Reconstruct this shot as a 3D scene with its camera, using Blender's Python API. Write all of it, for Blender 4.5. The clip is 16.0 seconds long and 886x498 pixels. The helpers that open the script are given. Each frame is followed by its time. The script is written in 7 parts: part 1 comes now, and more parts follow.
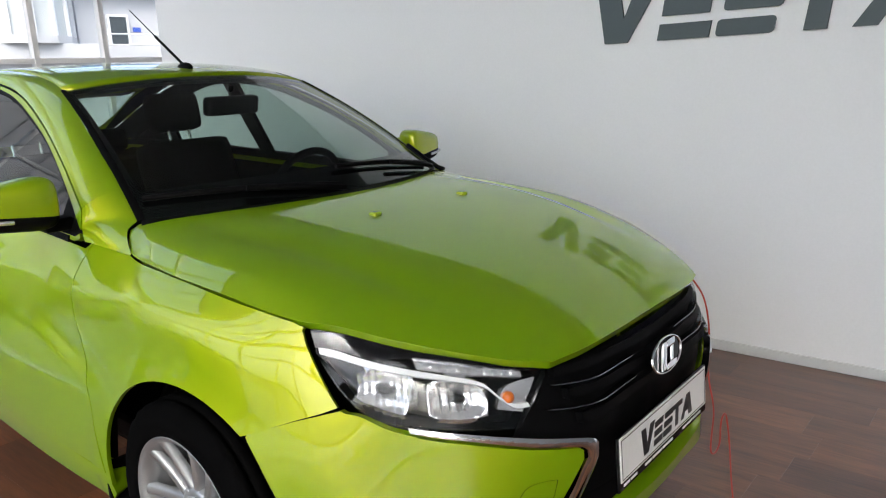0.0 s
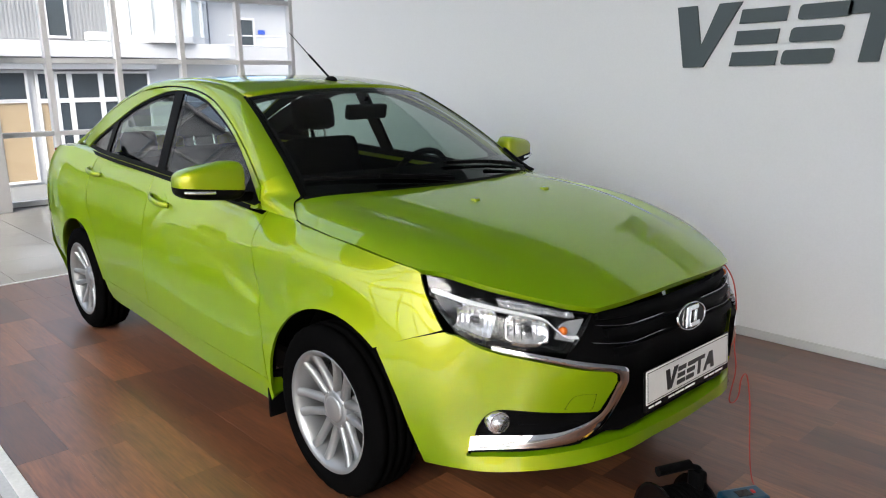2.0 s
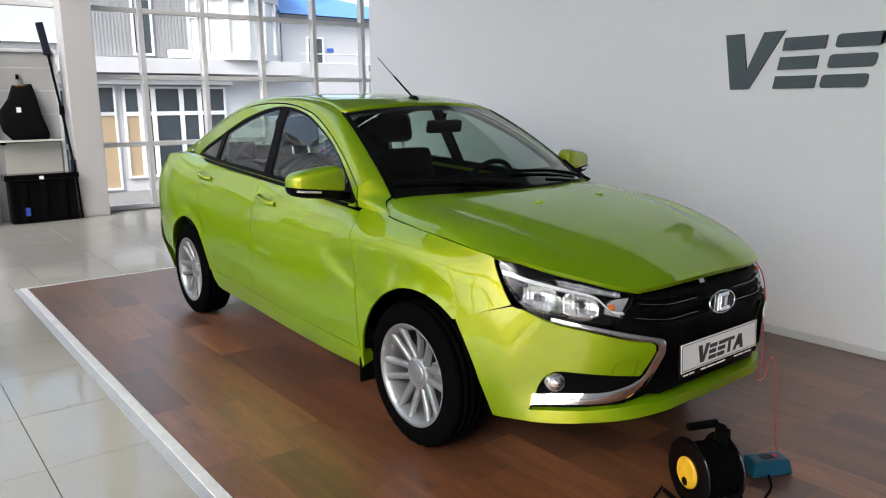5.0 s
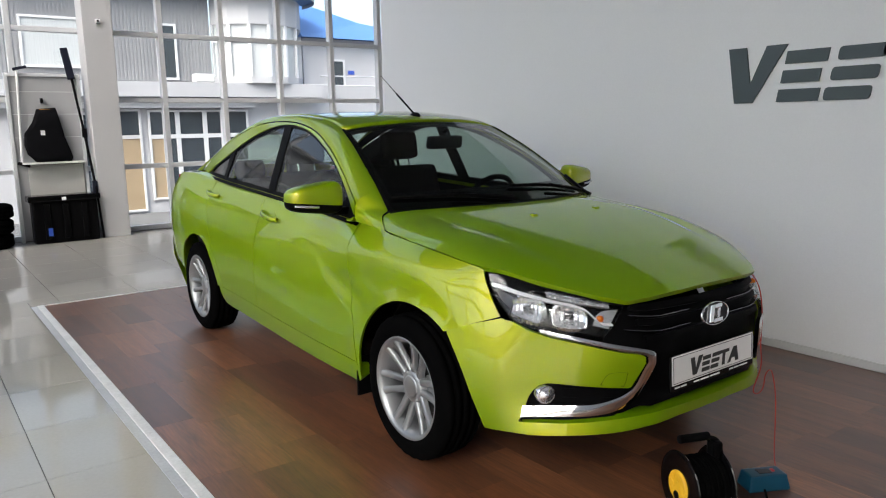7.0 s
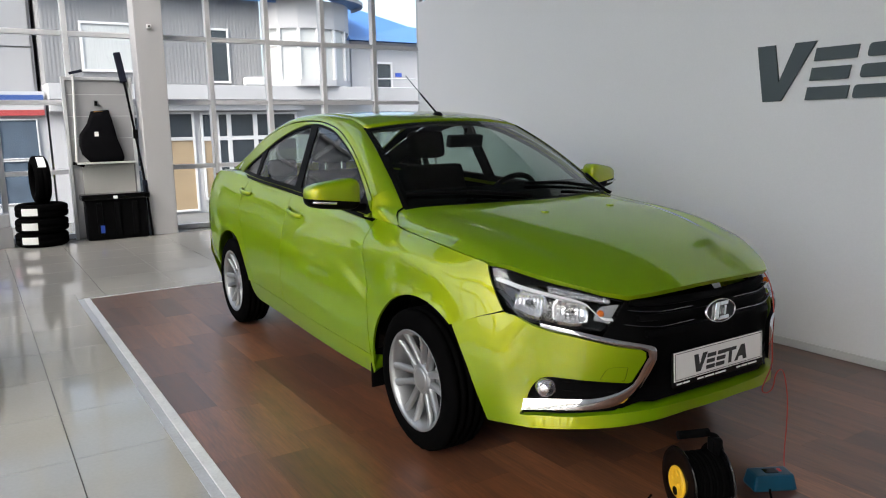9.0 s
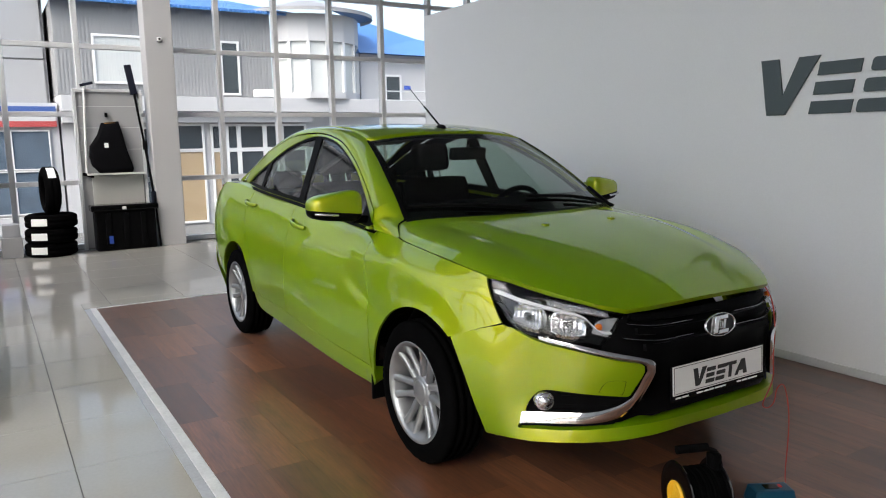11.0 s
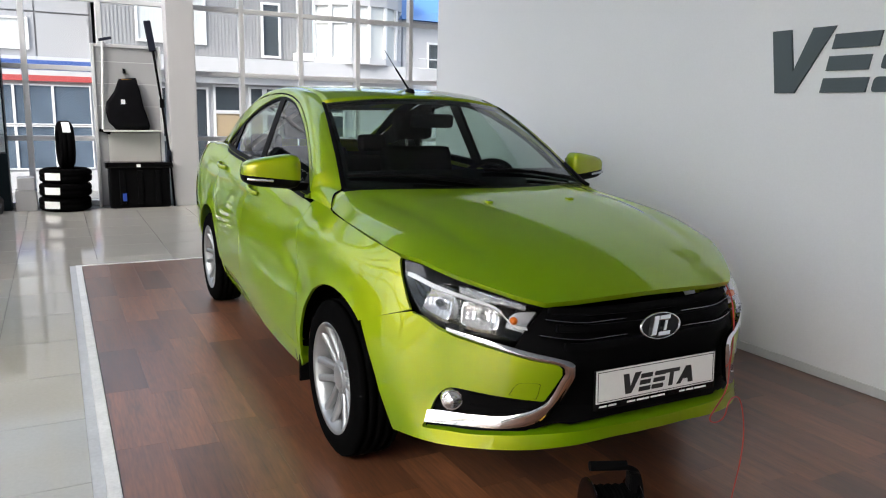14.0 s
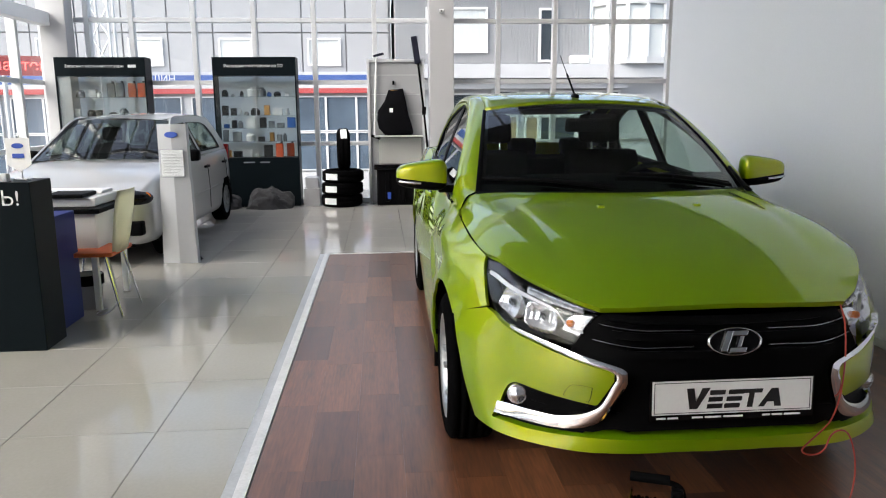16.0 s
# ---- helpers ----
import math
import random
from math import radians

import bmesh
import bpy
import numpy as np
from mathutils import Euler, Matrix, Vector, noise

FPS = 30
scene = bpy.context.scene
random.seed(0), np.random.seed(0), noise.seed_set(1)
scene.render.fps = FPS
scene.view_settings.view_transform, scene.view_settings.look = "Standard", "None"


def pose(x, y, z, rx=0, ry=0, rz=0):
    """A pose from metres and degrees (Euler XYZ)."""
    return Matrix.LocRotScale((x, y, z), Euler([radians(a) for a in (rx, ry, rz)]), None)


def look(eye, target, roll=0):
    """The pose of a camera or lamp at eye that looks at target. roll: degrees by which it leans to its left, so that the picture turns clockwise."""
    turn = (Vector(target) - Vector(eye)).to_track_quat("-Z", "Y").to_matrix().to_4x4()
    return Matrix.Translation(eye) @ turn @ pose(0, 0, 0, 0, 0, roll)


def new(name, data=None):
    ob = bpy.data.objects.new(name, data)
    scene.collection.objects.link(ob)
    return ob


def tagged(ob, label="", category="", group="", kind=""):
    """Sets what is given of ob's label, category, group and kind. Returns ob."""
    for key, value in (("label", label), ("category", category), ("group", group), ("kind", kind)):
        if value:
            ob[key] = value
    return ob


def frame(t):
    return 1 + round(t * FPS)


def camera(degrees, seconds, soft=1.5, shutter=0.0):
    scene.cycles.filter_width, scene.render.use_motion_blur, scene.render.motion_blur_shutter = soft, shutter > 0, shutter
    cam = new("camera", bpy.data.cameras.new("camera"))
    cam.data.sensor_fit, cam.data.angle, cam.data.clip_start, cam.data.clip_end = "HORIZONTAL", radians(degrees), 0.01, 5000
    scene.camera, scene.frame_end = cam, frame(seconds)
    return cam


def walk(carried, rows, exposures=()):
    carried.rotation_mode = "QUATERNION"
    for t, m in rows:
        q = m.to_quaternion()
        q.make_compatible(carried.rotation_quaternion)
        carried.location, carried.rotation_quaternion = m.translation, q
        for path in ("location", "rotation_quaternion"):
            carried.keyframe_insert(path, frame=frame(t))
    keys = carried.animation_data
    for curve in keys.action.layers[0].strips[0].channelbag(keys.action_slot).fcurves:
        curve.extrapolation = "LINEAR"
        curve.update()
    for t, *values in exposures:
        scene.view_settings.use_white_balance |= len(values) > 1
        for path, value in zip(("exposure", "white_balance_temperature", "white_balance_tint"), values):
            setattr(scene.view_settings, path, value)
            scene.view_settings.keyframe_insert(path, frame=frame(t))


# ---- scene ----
from mathutils.geometry import delaunay_2d_cdt

cam = camera(62.0, 16.0, soft=1.1)
PATH = [
    (0, (1.594, -1.664, 1.367), (0.342, -0.172, 0.916), -2.7),
    (0.5, (1.781, -1.729, 1.375), (0.4, -0.346, 0.948), -2.6),
    (1, (1.882, -1.87, 1.393), (0.472, -0.514, 0.975), -1.9),
    (1.5, (1.96, -2.058, 1.399), (0.547, -0.707, 0.975), -1.0),
    (2, (2.047, -2.137, 1.419), (0.609, -0.817, 0.986), -1.0),
    (2.5, (2.185, -2.147, 1.408), (0.647, -0.936, 0.998), 0.3),
    (3, (2.316, -2.161, 1.405), (0.716, -1.037, 0.983), 0.7),
    (3.5, (2.347, -2.351, 1.413), (0.78, -1.179, 1.002), 0.6),
    (4, (2.367, -2.476, 1.431), (0.829, -1.27, 1.006), -0.3),
    (4.5, (2.382, -2.528, 1.434), (0.846, -1.312, 1.028), -0.5),
    (7, (2.488, -2.438, 1.403), (0.898, -1.271, 1.069), -1.1),
    (7.5, (2.58, -2.389, 1.396), (0.962, -1.263, 1.055), -0.9),
    (8, (2.619, -2.346, 1.385), (0.978, -1.256, 1.041), -1.2),
    (8.5, (2.631, -2.34, 1.383), (0.968, -1.278, 1.055), -1.3),
    (9, (2.639, -2.334, 1.38), (0.971, -1.279, 1.055), -1.2),
    (9.5, (2.634, -2.3, 1.381), (0.952, -1.266, 1.062), -1.2),
    (10, (2.664, -2.31, 1.385), (0.982, -1.271, 1.082), -1.1),
    (12.5, (2.666, -2.244, 1.364), (0.977, -1.212, 1.076), -1.0),
    (13, (2.649, -2.181, 1.358), (0.963, -1.162, 1.014), -1.2),
    (13.5, (2.633, -2.033, 1.371), (0.972, -0.983, 1.0), -0.1),
    (14, (2.647, -1.73, 1.351), (0.906, -0.816, 0.986), 1.3),
    (14.5, (2.713, -1.55, 1.375), (0.891, -0.813, 1.008), 1.3),
    (15, (2.851, -1.457, 1.389), (0.961, -0.914, 1.025), 0.8),
    (15.5, (2.948, -1.307, 1.394), (1.03, -0.901, 0.999), -0.5),
    (16, (3.013, -1.082, 1.386), (1.054, -0.918, 1.016), -0.4),
]
walk(cam, [(t, look(eye, target, roll)) for t, eye, target, roll in PATH],
     [(0.0, 2.1), (4.5, 1.97), (7.0, 1.67), (7.5, 1.73), (8.0, 1.84), (8.5, 1.76), (9.0, 1.63), (10.0, 1.6), (12.5, 1.64), (14.0, 1.92), (16.0, 1.9)])

# ---- light ----
world = bpy.data.worlds.new("overcast_sky")
scene.world = world
world.use_nodes = True
wn = world.node_tree.nodes
sky = wn.new("ShaderNodeTexSky")
sky.sky_type = "NISHITA"
sky.sun_disc = False
sky.sun_elevation, sky.sun_rotation = radians(45), radians(147)
sky.dust_density, sky.air_density = 4.0, 1.0
pale = wn.new("ShaderNodeHueSaturation")
pale.inputs["Saturation"].default_value = 0.75
world.node_tree.links.new(sky.outputs[0], pale.inputs["Color"])
world.node_tree.links.new(pale.outputs[0], wn["Background"].inputs["Color"])
wn["Background"].inputs["Strength"].default_value = 0.15
sun = new("sun", bpy.data.lights.new("sun", "SUN"))
sun.data.energy, sun.data.angle, sun.data.color = 0.9, radians(40), (1.0, 0.985, 0.96)
sun.matrix_world = look((9, -14, 17), (0, 0, 0))


# ---- materials ----
def material(name, colour, rough=0.5, metal=0.0, vary=0.08, scale=6.0, bump=0.0, grain=80.0, coat=0.0, stretch=(1, 1, 1), each=0.0, shine=0.5):
    """A surface with stains at one scale, grain at another, and a fine relief. each: how far single pieces differ."""
    m = bpy.data.materials.new(name)
    m.use_nodes = True
    n, ln = m.node_tree.nodes, m.node_tree.links
    b = n["Principled BSDF"]
    b.inputs["Metallic"].default_value = metal
    b.inputs["Specular IOR Level"].default_value = shine
    b.inputs["Coat Weight"].default_value = coat
    b.inputs["Coat Roughness"].default_value = 0.03
    at = n.new("ShaderNodeTexCoord")
    mp = n.new("ShaderNodeMapping")
    mp.inputs["Scale"].default_value = stretch
    ln.new(at.outputs["Object"], mp.inputs["Vector"])
    big, small = n.new("ShaderNodeTexNoise"), n.new("ShaderNodeTexNoise")
    for t, s in ((big, scale), (small, grain)):
        t.inputs["Scale"].default_value = s
        t.inputs["Detail"].default_value = 5
        ln.new(mp.outputs[0], t.inputs["Vector"])
    mix = n.new("ShaderNodeMath")
    mix.operation = "ADD"
    ln.new(big.outputs["Fac"], mix.inputs[0])
    ln.new(small.outputs["Fac"], mix.inputs[1])
    last = mix.outputs[0]
    if each:
        info = n.new("ShaderNodeObjectInfo")
        more = n.new("ShaderNodeMath")
        more.operation = "MULTIPLY_ADD"
        more.inputs[1].default_value = each
        ln.new(info.outputs["Random"], more.inputs[0])
        ln.new(last, more.inputs[2])
        last = more.outputs[0]
    span = n.new("ShaderNodeMapRange")
    span.inputs["From Min"].default_value, span.inputs["From Max"].default_value = 0.6, 1.4 + each
    span.inputs["To Min"].default_value, span.inputs["To Max"].default_value = 1 - vary, 1 + vary
    ln.new(last, span.inputs["Value"])
    tint = n.new("ShaderNodeMix")
    tint.data_type, tint.blend_type = "RGBA", "MULTIPLY"
    tint.inputs["Factor"].default_value = 1.0
    tint.inputs["A"].default_value = (*colour, 1)
    ln.new(span.outputs[0], tint.inputs["B"])
    ln.new(tint.outputs["Result"], b.inputs["Base Color"])
    gloss = n.new("ShaderNodeMapRange")
    gloss.inputs["To Min"].default_value, gloss.inputs["To Max"].default_value = rough * 0.85, min(1, rough * 1.15)
    ln.new(small.outputs["Fac"], gloss.inputs["Value"])
    ln.new(gloss.outputs[0], b.inputs["Roughness"])
    if bump:
        bp = n.new("ShaderNodeBump")
        bp.inputs["Strength"].default_value, bp.inputs["Distance"].default_value = bump, 0.004
        ln.new(small.outputs["Fac"], bp.inputs["Height"])
        ln.new(bp.outputs[0], b.inputs["Normal"])
    return m


def clear(name, colour, rough=0.0):
    """Thin glass: lets light straight through and mirrors a little, more at a slant."""
    m = bpy.data.materials.new(name)
    m.use_nodes = True
    n, ln = m.node_tree.nodes, m.node_tree.links
    out = n["Material Output"]
    n.remove(n["Principled BSDF"])
    tr, gl, mx = n.new("ShaderNodeBsdfTransparent"), n.new("ShaderNodeBsdfGlossy"), n.new("ShaderNodeMixShader")
    lw, pw, sc = n.new("ShaderNodeLayerWeight"), n.new("ShaderNodeMath"), n.new("ShaderNodeMath")
    tr.inputs["Color"].default_value = (*colour, 1)
    gl.inputs["Roughness"].default_value = rough
    lw.inputs["Blend"].default_value = 0.5
    pw.operation, pw.inputs[1].default_value = "POWER", 4.5
    sc.operation, sc.inputs[1].default_value, sc.inputs[2].default_value = "MULTIPLY_ADD", 0.9, 0.045
    ln.new(lw.outputs["Facing"], pw.inputs[0])
    ln.new(pw.outputs[0], sc.inputs[0])
    ln.new(sc.outputs[0], mx.inputs[0])
    ln.new(tr.outputs[0], mx.inputs[1])
    ln.new(gl.outputs[0], mx.inputs[2])
    ln.new(mx.outputs[0], out.inputs["Surface"])
    return m




def lime_paint():
    """Pearl car paint: a green ground with yellow metal flakes that turn green at a slant, under clear lacquer."""
    m = material("lime_paint", (0.07, 0.25, 0.0015), 0.4, 0, 0.03, 3, 0, 900, coat=1.0, shine=0.1)
    n, ln = m.node_tree.nodes, m.node_tree.links
    ground, flake, mix = n["Principled BSDF"], n.new("ShaderNodeBsdfPrincipled"), n.new("ShaderNodeMixShader")
    flake.inputs["Base Color"].default_value = (0.95, 0.73, 0.008, 1)
    flake.inputs["Specular Tint"].default_value = (0.12, 0.8, 0.1, 1)
    flake.inputs["Metallic"].default_value, flake.inputs["Roughness"].default_value = 1.0, 0.52
    for b in (ground, flake):
        b.inputs["Coat Weight"].default_value, b.inputs["Coat Roughness"].default_value, b.inputs["Coat IOR"].default_value = 1.0, 0.015, 1.55
    mix.inputs[0].default_value = 0.32
    ln.new(ground.outputs[0], mix.inputs[1])
    ln.new(flake.outputs[0], mix.inputs[2])
    ln.new(mix.outputs[0], n["Material Output"].inputs["Surface"])
    return m


PAINT = lime_paint()
BLACK = material("black_plastic", (0.003, 0.003, 0.0033), 0.5, 0, 0.2, 8, 0.15, 400, shine=0.04)
GLOSSBLACK = material("gloss_black", (0.003, 0.003, 0.0035), 0.12, 0, 0.1, 8, 0, 300, shine=0.22)
RUBBER = material("tyre_rubber", (0.0025, 0.0025, 0.0026), 0.95, 0, 0.25, 10, 0.2, 250, shine=0.01)
CHROME = material("chrome", (0.86, 0.87, 0.88), 0.06, 1.0, 0.02, 5, 0, 60)
ALLOY = material("silver_alloy", (0.31, 0.32, 0.33), 0.36, 0.7, 0.05, 9, 0, 200)
DARK = material("dark_cloth", (0.006, 0.006, 0.0065), 0.9, 0, 0.25, 7, 0, 300, shine=0.05)
WHITE = material("white_paint", (0.78, 0.78, 0.78), 0.5, 0, 0.03, 2, 0.05, 120)
# the backlit white column's shade is put into this greyer base colour
COLUMN = material("column_shaded", (0.42, 0.42, 0.425), 0.55, 0, 0.04, 1.2, 0.06, 90)
WALL = material("grey_white_wall", (0.73, 0.74, 0.765), 0.62, 0, 0.03, 0.8, 0.06, 90)
FRAME = material("pale_aluminium", (0.60, 0.61, 0.62), 0.4, 0.2, 0.04, 3, 0, 100)
CEIL = material("ceiling_grey", (0.26, 0.26, 0.27), 0.8, 0, 0.04, 1.0, 0, 60)
SIGNGREY = material("sign_grey", (0.055, 0.075, 0.085), 0.5, 0, 0.06, 5, 0, 80)
TILE = material("polished_tile", (0.345, 0.332, 0.30), 0.07, 0, 0.08, 2.5, 0, 60, each=0.35, shine=0.42)
GROUT = material("grout", (0.15, 0.143, 0.135), 0.8, 0, 0.1, 9)


def laminate():
    """Brown laminate: pieces from red brown to grey brown, with long streaks and fine grain."""
    m = material("laminate", (0.2, 0.1, 0.07), 0.34, 0, 0.62, 5.0, 0.05, 42, stretch=(0.2, 2.4, 1), shine=0.55, coat=0.4)
    m.node_tree.nodes["Principled BSDF"].inputs["Coat Roughness"].default_value = 0.25
    m.node_tree.nodes["Principled BSDF"].inputs["Sheen Weight"].default_value, m.node_tree.nodes["Principled BSDF"].inputs["Sheen Roughness"].default_value = 0.06, 0.35
    n, ln = m.node_tree.nodes, m.node_tree.links
    info, ramp = n.new("ShaderNodeObjectInfo"), n.new("ShaderNodeValToRGB")
    stops = ((0.0, (0.172, 0.062, 0.023)), (0.25, (0.098, 0.034, 0.0135)), (0.5, (0.205, 0.077, 0.030)), (0.75, (0.066, 0.024, 0.011)), (1.0, (0.150, 0.053, 0.020)))
    el = ramp.color_ramp.elements
    while len(el) < len(stops):
        el.new(0.5)
    for e, (at, c) in zip(el, stops):
        e.position, e.color = at, (*c, 1)
    ln.new(info.outputs["Random"], ramp.inputs[0])
    mix = [k for k in n if k.bl_idname == "ShaderNodeMix"][0]
    ln.new(ramp.outputs[0], mix.inputs["A"])
    shift, mp = n.new("ShaderNodeCombineXYZ"), [k for k in n if k.bl_idname == "ShaderNodeMapping"][0]
    far = n.new("ShaderNodeMath")
    far.operation, far.inputs[1].default_value = "MULTIPLY", 60.0
    ln.new(info.outputs["Random"], far.inputs[0])
    ln.new(far.outputs[0], shift.inputs[0])
    ln.new(far.outputs[0], shift.inputs[1])
    ln.new(shift.outputs[0], mp.inputs["Location"])
    return m


WOOD = laminate()
TAPE = material("grey_tape", (0.42, 0.44, 0.47), 0.35, 0, 0.15, 7, 0.1, 60)
STRIP = material("worn_metal_strip", (0.70, 0.70, 0.70), 0.4, 0.2, 0.16, 9, 0.1, 70)
GLASS = clear("window_glass", (0.88, 0.91, 0.91))
CARGLASS = clear("car_glass", (0.60, 0.70, 0.65))
LAMPGLASS = clear("lamp_glass", (0.95, 0.96, 0.97))


# ---- building blocks ----
def link(name, mesh, parent=None, label=""):
    ob = new(name, mesh)
    ob.parent = parent
    return tagged(ob, label)


def part(name, bm, mat, parent=None, label="", smooth=False):
    """Makes one mesh object of a bmesh, as a part of parent or as a thing of its own."""
    me = bpy.data.meshes.new(name)
    bm.normal_update()
    bm.to_mesh(me)
    bm.free()
    me.materials.append(mat)
    if smooth:
        me.polygons.foreach_set("use_smooth", [True] * len(me.polygons))
    return link(name, me, parent, label)


def thing(name, label, category, group="", at=(0, 0, 0), turn=0, kind=""):
    ob = new(name)
    ob.matrix_basis = pose(*at, 0, 0, turn)
    return tagged(ob, label, category, group, kind)


def box(bm, lo, hi, bevel=0.0, m=None):
    """A block from corner lo to corner hi, its edges rounded by bevel."""
    lo, hi = Vector(lo), Vector(hi)
    got = bmesh.ops.create_cube(bm, size=1)["verts"]
    bmesh.ops.transform(bm, matrix=Matrix.LocRotScale((lo + hi) / 2, None, hi - lo), verts=got)
    if bevel:
        edges = list({e for v in got for e in v.link_edges})
        got = bmesh.ops.bevel(bm, geom=edges, offset=bevel, segments=2, affect="EDGES", profile=0.6)["verts"]
        got = list({v for v in got})
    if m is not None:
        seen, todo = set(), list(got)
        while todo:
            v = todo.pop()
            if v not in seen:
                seen.add(v)
                todo += [e.other_vert(v) for e in v.link_edges]
        bmesh.ops.transform(bm, matrix=m, verts=list(seen))
    return bm


def block(name, lo, hi, mat, parent=None, label="", bevel=0.0, m=None):
    return part(name, box(bmesh.new(), lo, hi, bevel, m), mat, parent, label)


def lathe(bm, profile, segments=32, m=None, wave=None):
    """Turns a profile of (radius, height) round z."""
    rings = []
    for r, h in profile:
        rings.append([bm.verts.new((r * math.cos(2 * math.pi * k / segments), r * math.sin(2 * math.pi * k / segments), h)) for k in range(segments)] if r > 1e-6 else [bm.verts.new((0, 0, h))] * segments)
    for a, b in zip(rings, rings[1:]):
        for k in range(segments):
            q = [a[k], a[(k + 1) % segments], b[(k + 1) % segments], b[k]]
            q = list(dict.fromkeys(q))
            if len(q) > 2:
                bm.faces.new(q)
    if m is not None:
        bmesh.ops.transform(bm, matrix=m, verts=list({v for r in rings for v in r}))
    return bm


def tube(name, pts, radius, mat, parent=None, label="", smooth_path=True, res=4):
    """A rod or cable along pts."""
    cu = bpy.data.curves.new(name, "CURVE")
    cu.dimensions, cu.bevel_depth, cu.bevel_resolution, cu.use_fill_caps = "3D", radius, res, True
    if smooth_path:
        sp = cu.splines.new("NURBS")
        sp.points.add(len(pts) - 1)
        sp.use_endpoint_u, sp.order_u = True, 3
    else:
        sp = cu.splines.new("POLY")
        sp.points.add(len(pts) - 1)
    for p, co in zip(sp.points, pts):
        p.co = (*co, 1)
    tmp = bpy.data.objects.new(name, cu)
    me = bpy.data.meshes.new_from_object(tmp)
    bpy.data.objects.remove(tmp)
    me.materials.clear()
    me.materials.append(mat)
    me.polygons.foreach_set("use_smooth", [True] * len(me.polygons))
    return link(name, me, parent, label)


def smooth(points, step=0.03):
    """A smooth open line through a few points, with even steps."""
    p = np.array(points, float)
    if len(p) < 3:
        q = p
    else:
        t = np.concatenate([[0], np.cumsum(np.linalg.norm(np.diff(p, axis=0), axis=1) ** 0.7)])
        q = weights(t, np.linspace(0, t[-1], 14 * len(p))) @ p
    d = np.concatenate([[0], np.cumsum(np.linalg.norm(np.diff(q, axis=0), axis=1))])
    s = np.linspace(0, d[-1], max(2, int(round(d[-1] / step)) + 1))
    return np.stack([np.interp(s, d, q[:, k]) for k in range(q.shape[1])], 1)


def arc(cx, cz, r, a0, a1, step=0.03):
    a = np.radians(np.linspace(a0, a1, max(3, int(abs(radians(a1 - a0)) * r / step))))
    return np.stack([cx + r * np.cos(a), cz + r * np.sin(a)], 1)


def loop(*lines):
    """Joins open lines end to end into one outline."""
    out = []
    for ln in lines:
        for p in np.asarray(ln, float):
            if not out or np.hypot(*(p - out[-1])) > 0.004:
                out.append(p)
    if np.hypot(*(out[0] - out[-1])) < 0.004:
        out.pop()
    return np.array(out)


def inside(poly, q):
    x, y = q[:, 0][:, None], q[:, 1][:, None]
    a, b = poly, np.roll(poly, -1, 0)
    with np.errstate(divide="ignore", invalid="ignore"):
        cut = ((a[:, 1] > y) != (b[:, 1] > y)) & (x < (b[:, 0] - a[:, 0]) * (y - a[:, 1]) / (b[:, 1] - a[:, 1]) + a[:, 0])
    return cut.sum(1) % 2 == 1


def edge_gap(poly, q):
    a, b = poly, np.roll(poly, -1, 0)
    d = b - a
    t = np.clip(((q[:, None] - a) * d).sum(2) / np.maximum((d * d).sum(1), 1e-12), 0, 1)
    return np.linalg.norm(q[:, None] - (a + t[..., None] * d), axis=2).min(1)


